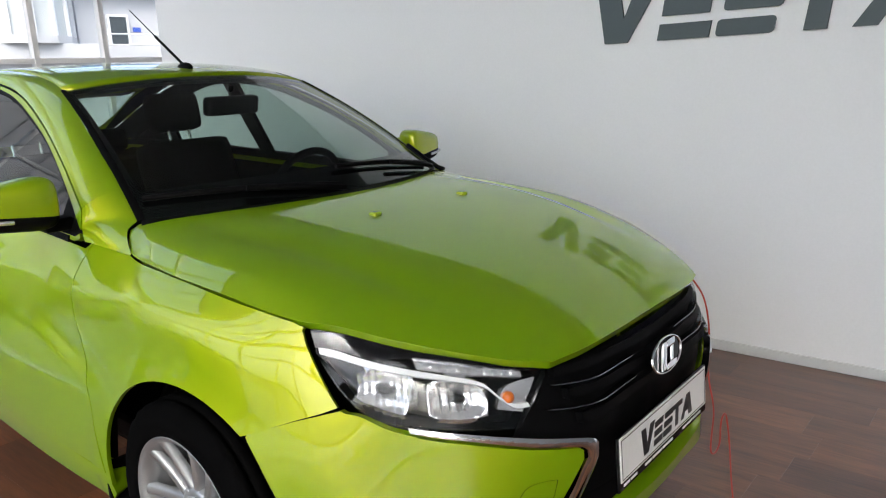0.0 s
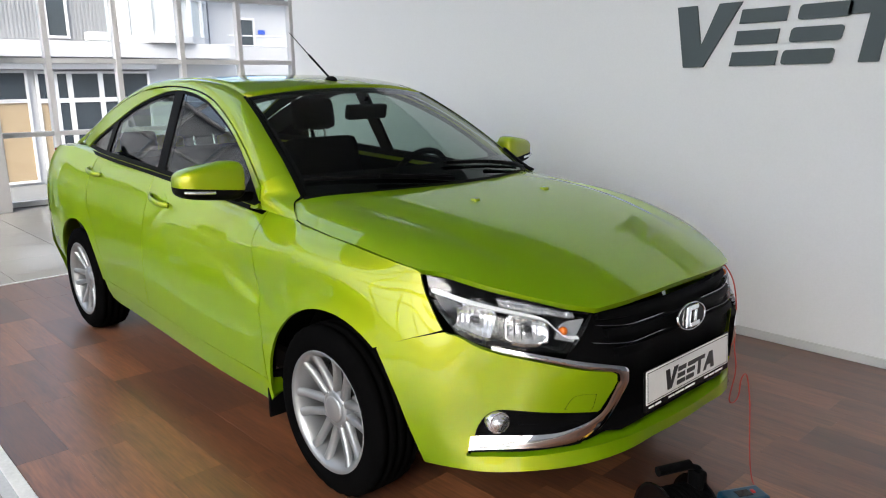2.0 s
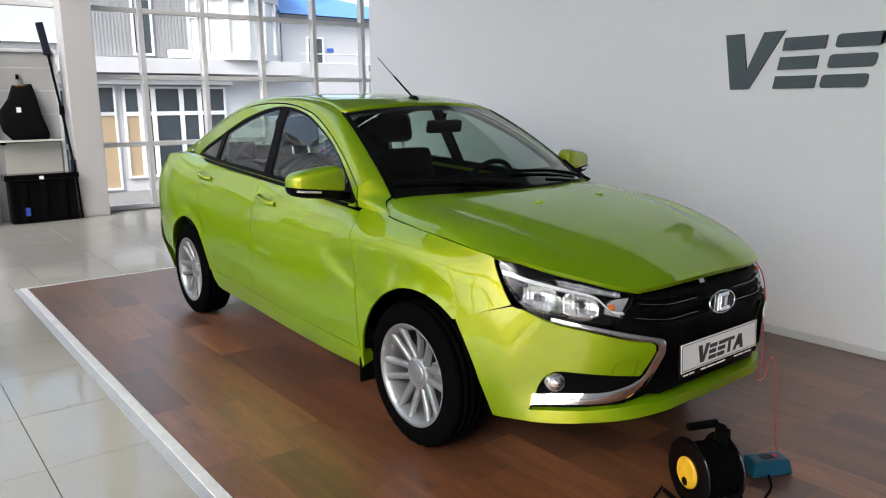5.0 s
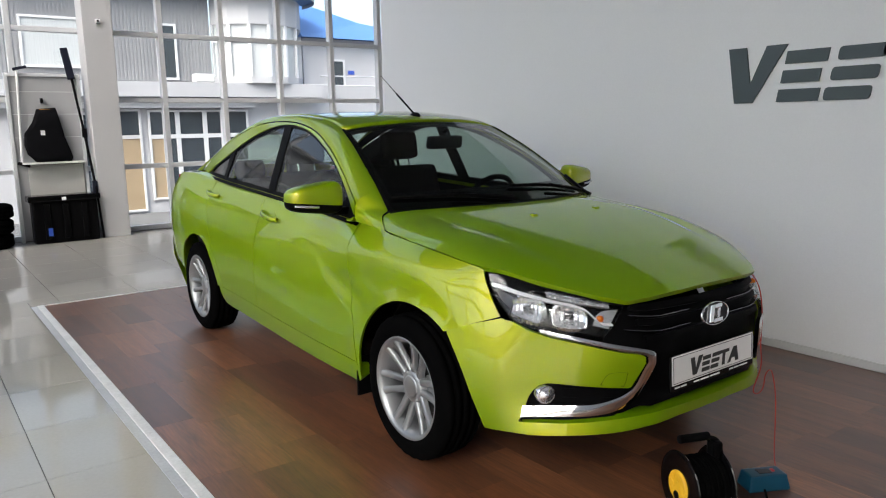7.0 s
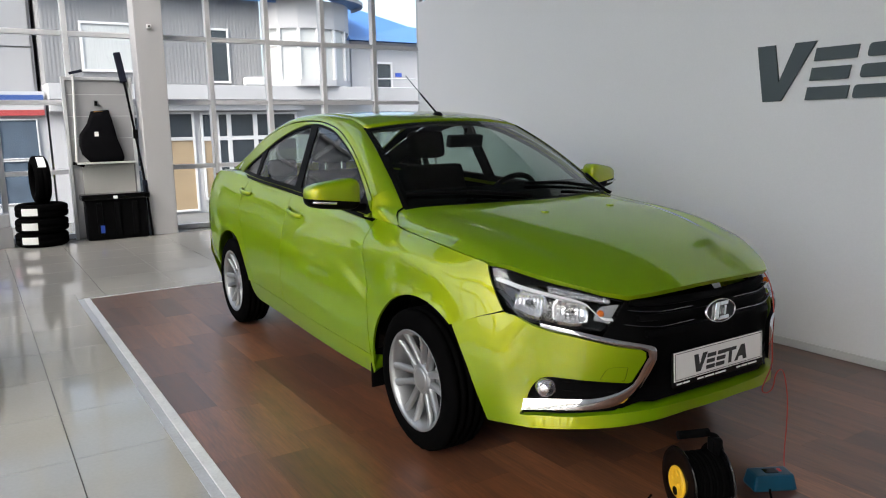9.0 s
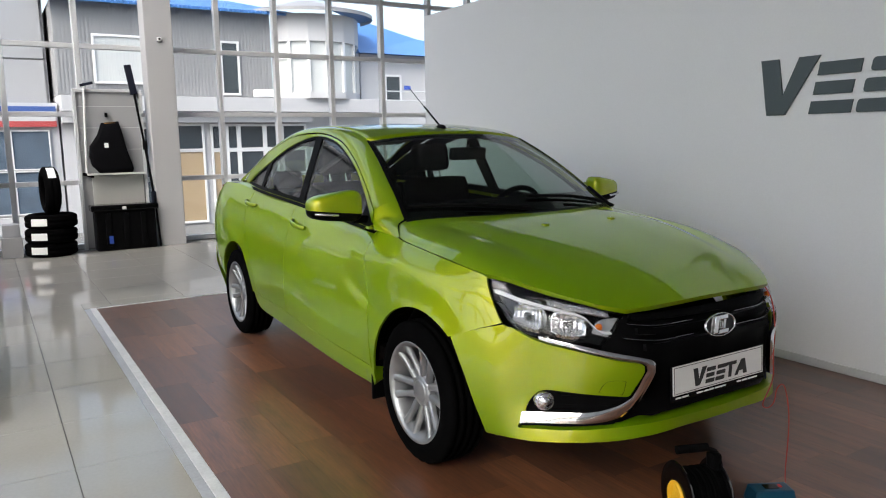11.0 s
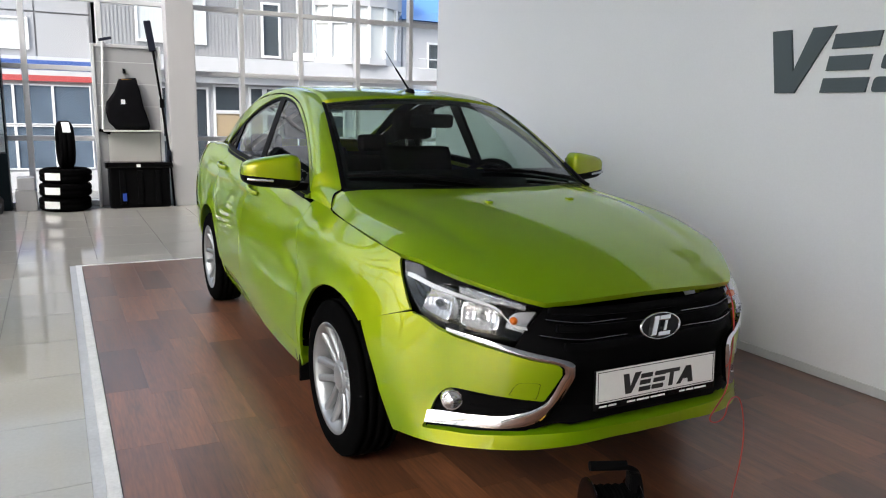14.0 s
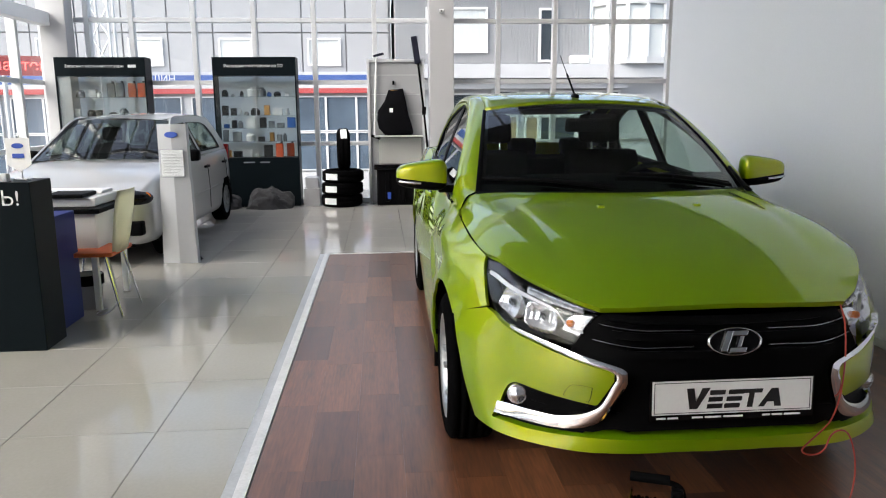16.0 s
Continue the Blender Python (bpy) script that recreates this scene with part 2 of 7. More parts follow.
def panel(name, outline, lift, mat, parent, label="", step=0.03, holes=(), rim=0.012, raise_by=0.0, unit=(1.0, 1.0), flip=False, even=0, crown=0.0):
    """A sheet cut to an outline in two flat coordinates and laid on the curved surface lift(p, q) -> x, y, z, its rims folded in.
    even: rounds of evening out the shading. crown: height by which the sheet bulges between its edges."""
    k = np.array(unit)
    polys = [np.asarray(o, float) * k for o in (outline, *holes)]
    lo, hi = polys[0].min(0), polys[0].max(0)
    g = np.stack(np.meshgrid(np.arange(lo[0], hi[0], step), np.arange(lo[1], hi[1], step)), -1).reshape(-1, 2)
    ok = inside(polys[0], g) & (edge_gap(polys[0], g) > step * 0.45)
    for h in polys[1:]:
        ok &= ~inside(h, g) & (edge_gap(h, g) > step * 0.45)
    flat, edges = [Vector(p) for p in g[ok]], []
    for p in polys:
        s = len(flat)
        flat += [Vector(v) for v in p]
        edges += [(s + i, s + (i + 1) % len(p)) for i in range(len(p))]
    v2, _, f2, *_ = delaunay_2d_cdt(flat, edges, [], 0, 1e-5)
    uv = np.array([tuple(v) for v in v2])
    tri = np.array([f for f in f2 if len(f) == 3])
    mid = uv[tri].mean(1)
    keep = inside(polys[0], mid)
    for h in polys[1:]:
        keep &= ~inside(h, mid)
    tri = tri[keep]
    p, q = (uv / k).T

    def at(p, q):
        return np.stack(lift(p, q), 1)
    e = 1e-3
    co = at(p, q)
    no = np.cross(at(p + e / k[0], q) - at(p - e / k[0], q), at(p, q + e / k[1]) - at(p, q - e / k[1]))
    no /= np.linalg.norm(no, axis=1)[:, None] + 1e-12
    if flip:
        no = -no
    co = co + raise_by * no
    a, b, c = co[tri[0]] if len(tri) else (co[0],) * 3
    if np.dot(np.cross(b - a, c - a), no[tri[0, 0]]) < 0:
        tri = tri[:, ::-1]
    if crown:
        gap = np.clip(edge_gap(polys[0], uv) / 0.014, 0, 1)
        co = co + (crown * (1 - (1 - gap) ** 2))[:, None] * no
        flat_no = np.cross(co[tri[:, 1]] - co[tri[:, 0]], co[tri[:, 2]] - co[tri[:, 0]])
        no = np.zeros_like(no)
        for i in range(3):
            np.add.at(no, tri[:, i], flat_no)
        no /= np.linalg.norm(no, axis=1)[:, None] + 1e-12
    if even:
        pair = np.concatenate([tri[:, (0, 1)], tri[:, (1, 2)], tri[:, (2, 0)]])
        for _ in range(even):
            near = no.copy()
            np.add.at(near, pair[:, 0], no[pair[:, 1]])
            np.add.at(near, pair[:, 1], no[pair[:, 0]])
            no = near / (np.linalg.norm(near, axis=1)[:, None] + 1e-12)
    count = {}
    for t in tri:
        for i in range(3):
            ed = (int(t[i]), int(t[(i + 1) % 3]))
            count[tuple(sorted(ed))] = None if tuple(sorted(ed)) in count else ed
    border = [e2 for e2 in count.values() if e2]
    ids = sorted({i for e2 in border for i in e2})
    pos = {v: i for i, v in enumerate(ids)}
    n0 = len(co)
    verts, norms, faces = co.tolist(), no.tolist(), [tuple(int(i) for i in t) for t in tri]
    if rim:
        out = {}
        for i, j in border:
            s = np.cross(co[j] - co[i], no[i])
            for m2 in (i, j):
                out[m2] = out.get(m2, 0) + s
        for depth in (0, rim):
            for i in ids:
                verts.append((co[i] - depth * no[i]).tolist())
                o = out[i] / (np.linalg.norm(out[i]) + 1e-12)
                norms.append(o.tolist())
        for i, j in border:
            a1, b1 = n0 + pos[i], n0 + pos[j]
            faces.append((b1, a1, a1 + len(ids), b1 + len(ids)))
    me = bpy.data.meshes.new(name)
    me.from_pydata(verts, [], faces)
    me.materials.append(mat)
    me.polygons.foreach_set("use_smooth", [True] * len(me.polygons))
    me.normals_split_custom_set_from_vertices([Vector(v).normalized() for v in norms])
    return link(name, me, parent, label)


def loft(name, rows, mat, parent, label="", closed=False, thick=0.0):
    """A smooth sheet through rows of points."""
    rows = np.asarray(rows, float)
    r, c = rows.shape[:2]
    faces = [(i * c + j, i * c + (j + 1) % c, (i + 1) * c + (j + 1) % c, (i + 1) * c + j) for i in range(r - 1) for j in range(c if closed else c - 1)]
    me = bpy.data.meshes.new(name)
    me.from_pydata(rows.reshape(-1, 3).tolist(), [], faces)
    me.materials.append(mat)
    me.polygons.foreach_set("use_smooth", [True] * len(me.polygons))
    ob = link(name, me, parent, label)
    if thick:
        md = ob.modifiers.new("thickness", "SOLIDIFY")
        md.thickness, md.offset = thick, -1
    return ob


# ---- car surfaces: x forward from the front axle, w out from the middle, z up ----
def weights(nodes, q):
    """Weights of a smooth curve through the nodes, at the places q."""
    n = np.asarray(nodes, float)
    q = np.clip(np.asarray(q, float), n[0] - 0.3, n[-1] + 0.3)
    k = np.clip(np.searchsorted(n, q) - 1, 0, len(n) - 2)
    h = n[k + 1] - n[k]
    t = np.clip((q - n[k]) / h, -0.5, 1.5)
    m = np.zeros((len(n), len(n)))
    for i in range(len(n)):
        a, b = max(i - 1, 0), min(i + 1, len(n) - 1)
        m[i, b] += 1 / (n[b] - n[a])
        m[i, a] -= 1 / (n[b] - n[a])
    out = np.zeros((len(q), len(n)))
    rows = np.arange(len(q))
    out[rows, k] += 2 * t**3 - 3 * t**2 + 1
    out[rows, k + 1] += -2 * t**3 + 3 * t**2
    out += (h * (t**3 - 2 * t**2 + t))[:, None] * m[k] + (h * (t**3 - t**2))[:, None] * m[k + 1]
    return out


class Sheet:
    """A smooth height over two axes, through a small table of values."""
    def __init__(self, a, b, table):
        self.a, self.b, self.table = a, b, np.array(table, float)

    def __call__(self, p, q):
        return np.einsum("ni,ij,nj->n", weights(self.a, p), self.table, weights(self.b, q))


class Smooth(Sheet):
    """The same, evened out to one smooth low-order surface."""
    def __init__(self, a, b, table, na, nb):
        self.a, self.b, self.table = a, b, np.array(table, float)
        A, B = (np.polynomial.chebyshev.chebvander(2 * (np.array(k) - k[0]) / (k[-1] - k[0]) - 1, n) for k, n in ((a, na), (b, nb)))
        self.co, self.n = np.linalg.pinv(A) @ self.table @ np.linalg.pinv(B).T, (na, nb)

    def __call__(self, p, q):
        A, B = (np.polynomial.chebyshev.chebvander(np.clip(2 * (np.asarray(v, float) - k[0]) / (k[-1] - k[0]) - 1, -1.04, 1.06), n) for v, k, n in ((p, self.a, self.n[0]), (q, self.b, self.n[1])))
        return np.einsum("ni,ij,nj->n", A, self.co, B)


SIDE = Smooth([-3.3, -2.8, -2.3, -1.6, -0.9, -0.4, 0.0, 0.32, 0.55],
             [0.15, 0.25, 0.40, 0.55, 0.68, 0.78, 0.87, 0.95, 1.03, 1.1],
             [[.66, .71, .755, .775, .78, .775, .765, .745, .71, .66],
              [.72, .77, .81, .825, .825, .815, .795, .765, .72, .665],
              [.74, .785, .82, .83, .826, .81, .785, .75, .705, .65],
              [.77, .81, .835, .842, .836, .818, .79, .75, .705, .645],
              [.80, .84, .848, .853, .842, .82, .79, .745, .69, .62],
              [.80, .845, .85, .852, .838, .818, .785, .735, .64, .53],
              [.77, .81, .835, .85, .843, .805, .76, .70, .62, .52],
              [.74, .775, .797, .804, .792, .758, .712, .64, .56, .47],
              [.69, .73, .728, .715, .688, .650, .595, .53, .46, .40]], 6, 4)


# seam between bonnet and fender: x, half width, height
EDGE = smooth([(-0.366, 0.677, 0.999), (-0.345, 0.694, 0.983), (-0.275, 0.724, 0.943), (-0.1, 0.737, 0.924), (0.05, 0.736, 0.909), (0.25, 0.724, 0.884), (0.393, 0.698, 0.862)])
EDGE_X, EDGE_W, EDGE_Z = EDGE.T
# shoulder crease: x, height, half width
SHOULDER = smooth([(-1.0, 0.76, 0.822), (-0.77, 0.805, 0.812), (-0.6, 0.843, 0.806), (-0.437, 0.866, 0.806), (-0.2, 0.874, 0.808), (0.0, 0.871, 0.803), (0.13, 0.858, 0.791), (0.25, 0.835, 0.772), (0.36, 0.797, 0.748), (0.5, 0.75, 0.70)])


def curve(xs, ys, degree):
    """One smooth low-order curve near the given points."""
    return np.polynomial.Polynomial.fit(xs, ys, degree)


_late = EDGE_X > -0.29
EDGE_WC, EDGE_ZC = (curve([-1.0, -0.75, -0.5, *EDGE_X[_late]], [a, b, c, *k[_late]], 5) for a, b, c, k in ((0.732, 0.732, 0.731, EDGE_W), (0.985, 0.972, 0.958, EDGE_Z)))
LINE_C, WIDE_C = (curve(SHOULDER[:, 0], SHOULDER[:, k], 5) for k in (1, 2))


def step_up(t):
    t = np.clip(t, 0, 1)
    return t * t * (3 - 2 * t)


def flank_w(x, z):
    """Half width of the flank at x, z, before it is fitted to the bonnet."""
    x, z = np.asarray(x, float), np.asarray(z, float)
    w = SIDE(x, z)
    # shoulder: a flat band above the crease, a hollow flank below it
    xc = np.clip(x, -1.0, 0.5)
    line, ws, ze, we = LINE_C(xc), WIDE_C(xc), EDGE_ZC(xc), EDGE_WC(xc) + 0.006
    t = (z - line) / (ze - line)
    over = ws + (we - ws) * t + 0.010 * np.clip(t, 0, 1) * (1 - np.clip(t, 0, 1))
    under = w + (ws - SIDE(x, line)) * step_up((z - line + 0.17) / 0.17)
    crease = -0.0025 * np.logaddexp(-over / 0.0025, -under / 0.0025)
    w = w + (crease - w) * step_up((x + 0.95) / 0.45) * step_up((0.46 - x) / 0.42)
    for cx in (0.0, -2.635):
        r = np.hypot(x - cx, z - 0.31)
        w = w + 0.006 * np.exp(-(((r - 0.385) / 0.035) ** 2))
    # pressed wedge behind the front wheel
    low = 0.727 - 0.285 * (x + 0.767)
    wedge = np.exp(-np.clip(z - low, 0, 9) ** 2 / 0.009) / (1 + np.exp(-(z - low) / 0.007))
    w = w - 0.013 * wedge * step_up((x + 0.80) / 0.30) * step_up((-0.12 - x) / 0.32)
    # pressed wedge before the rear wheel
    low = 0.66 + 0.20 * (x + 2.2)
    wedge = np.exp(-np.clip(z - low, 0, 9) ** 2 / 0.02) / (1 + np.exp(-(z - low) / 0.02))
    return w - 0.006 * wedge * step_up((-1.75 - x) / 0.3) * step_up((x + 2.75) / 0.3)


GAP_C = curve(EDGE_X[_late], (EDGE_W + 0.006 - flank_w(EDGE_X, EDGE_Z))[_late], 4)


def side_w(x, z):
    """Half width of the flank at x, z."""
    x, z = np.asarray(x, float), np.asarray(z, float)
    xc = np.clip(x, -0.42, 0.42)
    near = step_up((z - EDGE_ZC(xc) + 0.17) / 0.17) * step_up((x + 0.42) / 0.18) * step_up((0.46 - x) / 0.10)
    return flank_w(x, z) + GAP_C(xc) * near


FRONT_Z = [0.18, 0.24, 0.30, 0.38, 0.48, 0.58, 0.68, 0.76, 0.84, 0.90]
FRONT_T = [0, 10, 20, 30, 40, 48, 56, 64, 72]
FRONT_R = [[.84, .85, .885, .90, .89, .87], [.865, .873, .908, .93, .936, .922], [.892, .90, .935, .95, .946, .93],
           [.905, .913, .932, .934, .922, .898], [.892, .903, .94, .945, .93, .90], [.895, .905, .95, .95, .93, .90],
           [.885, .895, .925, .93, .925, .90], [.85, .862, .89, .905, .895, .875], [.74, .75, .79, .82, .82, .81],
           [.60, .62, .66, .70, .72, .72]]
FRONT_T = FRONT_T[:6] + [56, 60, 64, 68, 72]
_zs, _full = np.linspace(0.18, 0.90, 25), []
for _z, _row in zip(_zs, weights(FRONT_Z, _zs) @ np.array(FRONT_R)):
    _r = np.linspace(0.4, 1.3, 1600)
    _row = list(_row)
    for _t in FRONT_T[6:]:
        _d = side_w(_r * math.cos(radians(_t)), np.full(1600, _z)) - _r * math.sin(radians(_t))
        _k = int(np.argmax(_d < 0))
        _row.append(float(_r[_k - 1] + (_r[_k] - _r[_k - 1]) * _d[_k - 1] / (_d[_k - 1] - _d[_k])))
    _full.append(_row)
FRONT = Sheet(_zs, FRONT_T, _full)


def front_xw(theta, z):
    r = FRONT(np.asarray(z, float), np.asarray(theta, float))
    return r * np.cos(np.radians(theta)), r * np.sin(np.radians(theta))


# bonnet: one even surface, highest in the middle, as weights of low-order waves along x and out from the middle
HOOD_CO = np.array([[0.9046, -0.0555, -0.00969, 0.00027, 0.00021], [-0.16099, -0.03141, -0.00091, 0.00035, -1e-05], [-0.04552, -0.01089, -0.00195, 0.00058, -8e-05],
                    [-0.01262, -0.00713, 0.00078, 0.00025, -9e-05], [0.00217, 0.0042, -0.00043, 3e-05, 1e-05], [0.00052, 0.00142, -0.00026, -0.00032, 0.00011],
                    [-0.00035, -0.00052, 0.00024, -6e-05, 2e-05]])


def hood_z(x, w):
    """Height of the bonnet, with a shallow hollow beside the middle and a folded edge."""
    A = np.polynomial.chebyshev.chebvander((x - 0.21) / 0.67, 6)
    B = np.polynomial.chebyshev.chebvander(2 * (w / 0.75) ** 2 - 1, 4)
    mid = 0.535 - 0.10 * np.clip((x + 0.07) / 0.72, 0, 1.2) ** 1.5
    hollow = -0.009 * np.exp(-(((w - mid) / 0.042) ** 2)) * step_up((0.70 - x) / 0.3) * step_up((x + 0.32) / 0.25)
    fold = -0.36 * 0.012 * np.logaddexp(0, (w - EDGE_WC(np.clip(x, -0.4, 0.42)) + 0.055) / 0.012) * step_up((0.5 - x) / 0.2)
    return np.einsum("ni,ij,nj->n", A, HOOD_CO, B) + hollow + fold


MEET_C = curve(EDGE_X[_late], (EDGE_Z + 0.003 - hood_z(EDGE_X, EDGE_W))[_late], 4)


def bonnet_z(x, w):
    x, w = np.asarray(x, float), np.abs(np.asarray(w, float))
    xc = np.clip(x, -0.3, 0.42)
    return hood_z(x, w) + MEET_C(xc) * np.clip(w / EDGE_WC(xc), 0, 1.1) ** 7 * step_up((0.5 - x) / 0.12)


def pane_w(x, z):
    """Half width of the side windows at x, z."""
    x, z = np.asarray(x, float), np.asarray(z, float)
    return 0.75 - 0.33 * (z - 0.95) - 0.16 * (z - 0.95) ** 2 - 0.10 * np.clip(-2.0 - x, 0, 9) ** 2

# ---- the hall ----
tagged(part("ground", box(bmesh.new(), (-400, -400, -1.2), (400, 400, -0.8)), material("asphalt", (0.16, 0.16, 0.16), 0.9, 0, 0.2, 0.5, 0.2, 30)), "grey asphalt yard round the showroom", "ground", kind="structure")
floor_ob = tagged(part("floor", box(bmesh.new(), (-8.7, -6.2, -0.79), (7.0, 6.0, -0.012)), GROUT), "pale polished tile floor with brown laminate display area", "floor", kind="structure")
WALL_Y, GLASS_X, LEFT_Y, TOP = 1.825, -8.44, -5.85, 5.6
tagged(part("wall_display", box(bmesh.new(), (-4.35, WALL_Y, 0), (3.6, WALL_Y + 0.12, 2.69), 0.006), WALL), "tall matt grey-white display wall behind the green car", "wall", kind="structure")
tagged(part("baseboard", box(bmesh.new(), (-4.35, WALL_Y - 0.012, 0.0), (3.6, WALL_Y - 0.001, 0.05), 0.003), FRAME), "pale grey skirting along the display wall", "baseboard", kind="structure")
tagged(part("wall_side", box(bmesh.new(), (-8.6, 5.8, 0), (6.8, 6.0, TOP)), WHITE), "plain white wall", "wall", kind="structure")
bm = bmesh.new()
# unseen opening, added so that daylight falls on the cabinets and tile floor
SKY = (-8.2, -4.2, -5.5, 0.0)
for lo, hi in (((-8.7, -6.2), (SKY[0], 6.0)), ((SKY[1], -6.2), (7.0, 6.0)), ((SKY[0], -6.2), (SKY[1], SKY[2])), ((SKY[0], SKY[3]), (SKY[1], 6.0))):
    box(bm, (*lo, TOP), (*hi, TOP + 0.2))
tagged(part("ceiling", bm, CEIL), "plain grey ceiling with an added opening that lights the tile floor", "ceiling", kind="structure")
# bars of the added opening, out of view
added_roof_light = thing("added_roof_light", "unseen roof light with white bars, added to brighten the tile floor", "roof light", kind="structure")
for i in range(9):
    y = SKY[2] + (SKY[3] - SKY[2]) * i / 8
    block("glazing_bar", (SKY[0], y - 0.04, TOP + 0.02), (SKY[1], y + 0.04, TOP + 0.14), WHITE, added_roof_light, bevel=0.006)
for x in (-7.0, -5.8):
    block("glazing_bar", (x - 0.04, SKY[2], TOP + 0.021), (x + 0.04, SKY[3], TOP + 0.139), WHITE, added_roof_light, bevel=0.006)


def glazing(name, along, fixed, start, stops, rails, label, low=0.0):
    """A glass front with posts at the stops and rails at the heights given."""
    top = thing(name, label, "window", kind="structure")

    def bar(nm, a0, a1, z0, z1, d):
        lo, hi = ((fixed - d, a0, z0), (fixed + d, a1, z1)) if along == "y" else ((a0, fixed - d, z0), (a1, fixed + d, z1))
        block(nm, lo, hi, FRAME, top, bevel=0.006)
    for s in stops:
        bar("mullion", s - 0.035, s + 0.035, low, rails[-1] + 0.03, 0.06)
    for a, b in zip(stops, stops[1:]):
        for z in rails:
            bar("transom", a + 0.036, b - 0.036, z - 0.032, z + 0.032, 0.05)
        for z0, z1 in zip(rails, rails[1:]):
            c = ((fixed, a + 0.036, z0 + 0.033), (fixed, b - 0.036, z0 + 0.033), (fixed, b - 0.036, z1 - 0.033), (fixed, a + 0.036, z1 - 0.033))
            if along == "x":
                c = tuple((y, x, z) for x, y, z in c)
            bm = bmesh.new()
            bm.faces.new([bm.verts.new(v) for v in c])
            g = part("pane", bm, GLASS, top)
            g.visible_shadow = False
    return top


# out of view; added to keep bright sky out of the bonnet's reflection
tagged(part("added_sky_block", box(bmesh.new(), (GLASS_X - 0.08, LEFT_Y - 0.1, 4.534), (GLASS_X + 0.08, 5.79, TOP - 0.004)), material("front_top_grey", (0.34, 0.34, 0.35), 0.7, 0, 0.04, 1.5)), "unseen grey wall added above the glass front to block the sky", "wall", kind="structure")
RAILS = [0.033, 0.9, 1.81, 2.70, 3.6, 4.5, 5.5]
glazing("window_1", "y", GLASS_X, 0, [-5.80, -5.25, -4.63, -3.75, -2.89, -2.02, -1.13, -0.2, 0.73, 1.6, 2.5, 3.4, 4.3, 5.1, 5.75], RAILS[:-1], "full-height glass front with pale aluminium bars")
glazing("window_2", "x", LEFT_Y, 0, [-8.38 + 0.95 * i for i in range(16)], RAILS, "full-height glass front with pale aluminium bars")
tagged(part("wall_end", box(bmesh.new(), (6.8, -6.2, 0), (7.0, 6.0, TOP)), material("end_wall_grey", (0.46, 0.46, 0.47), 0.7, 0, 0.04, 1.5)), "plain grey wall", "wall", kind="structure")
tagged(part("column", box(bmesh.new(), (-8.36, -0.34, 0), (-8.0, 0.02, TOP - 0.002), 0.012), COLUMN), "square white column before the glass front, greyed for its shade", "column", kind="structure")
tagged(part("corner_post", box(bmesh.new(), (-8.37, -5.78, 0), (-8.08, -5.42, TOP - 0.002), 0.012), COLUMN), "square pale grey post at the corner of the glass fronts", "column", kind="structure")
tagged(part("wall_beam", box(bmesh.new(), (-8.07, -5.78, 2.58), (6.7, -5.62, 2.76), 0.01), WHITE), "thick white beam along the glass front", "beam", kind="structure")

# ---- the green saloon car ----
car = thing("saloon_car", "glossy lime green four-door saloon car on the laminate floor", "car")


def flank(s):
    return lambda x, z: (x, s * side_w(x, z), z)


def nose(t, z):
    x, w = front_xw(np.abs(t), z)
    return x, -np.sign(t) * w, z


def nose_flip(t, z):
    x, w = front_xw(np.abs(t), z)
    return x, -np.sign(t + 1e-9) * w, z


DEG = (0.9 * math.pi / 180, 1.0)          # nose outlines: degrees to metres
FA, RA = (0.045, 0.315, 0.378), (-2.60, 0.31, 0.378)
SEAM = smooth([(-0.475, 0.965), (-0.484, 0.878), (-0.447, 0.774), (-0.395, 0.611), (-0.358, 0.471), (-0.352, 0.34)])
BELT = smooth([(-0.500, 0.955), (-0.95, 0.985), (-1.43, 1.01), (-2.0, 1.04), (-2.39, 1.058), (-2.85, 1.075)])


def belt_z(x):
    return float(np.interp(-x, -BELT[:, 0], BELT[:, 1]))


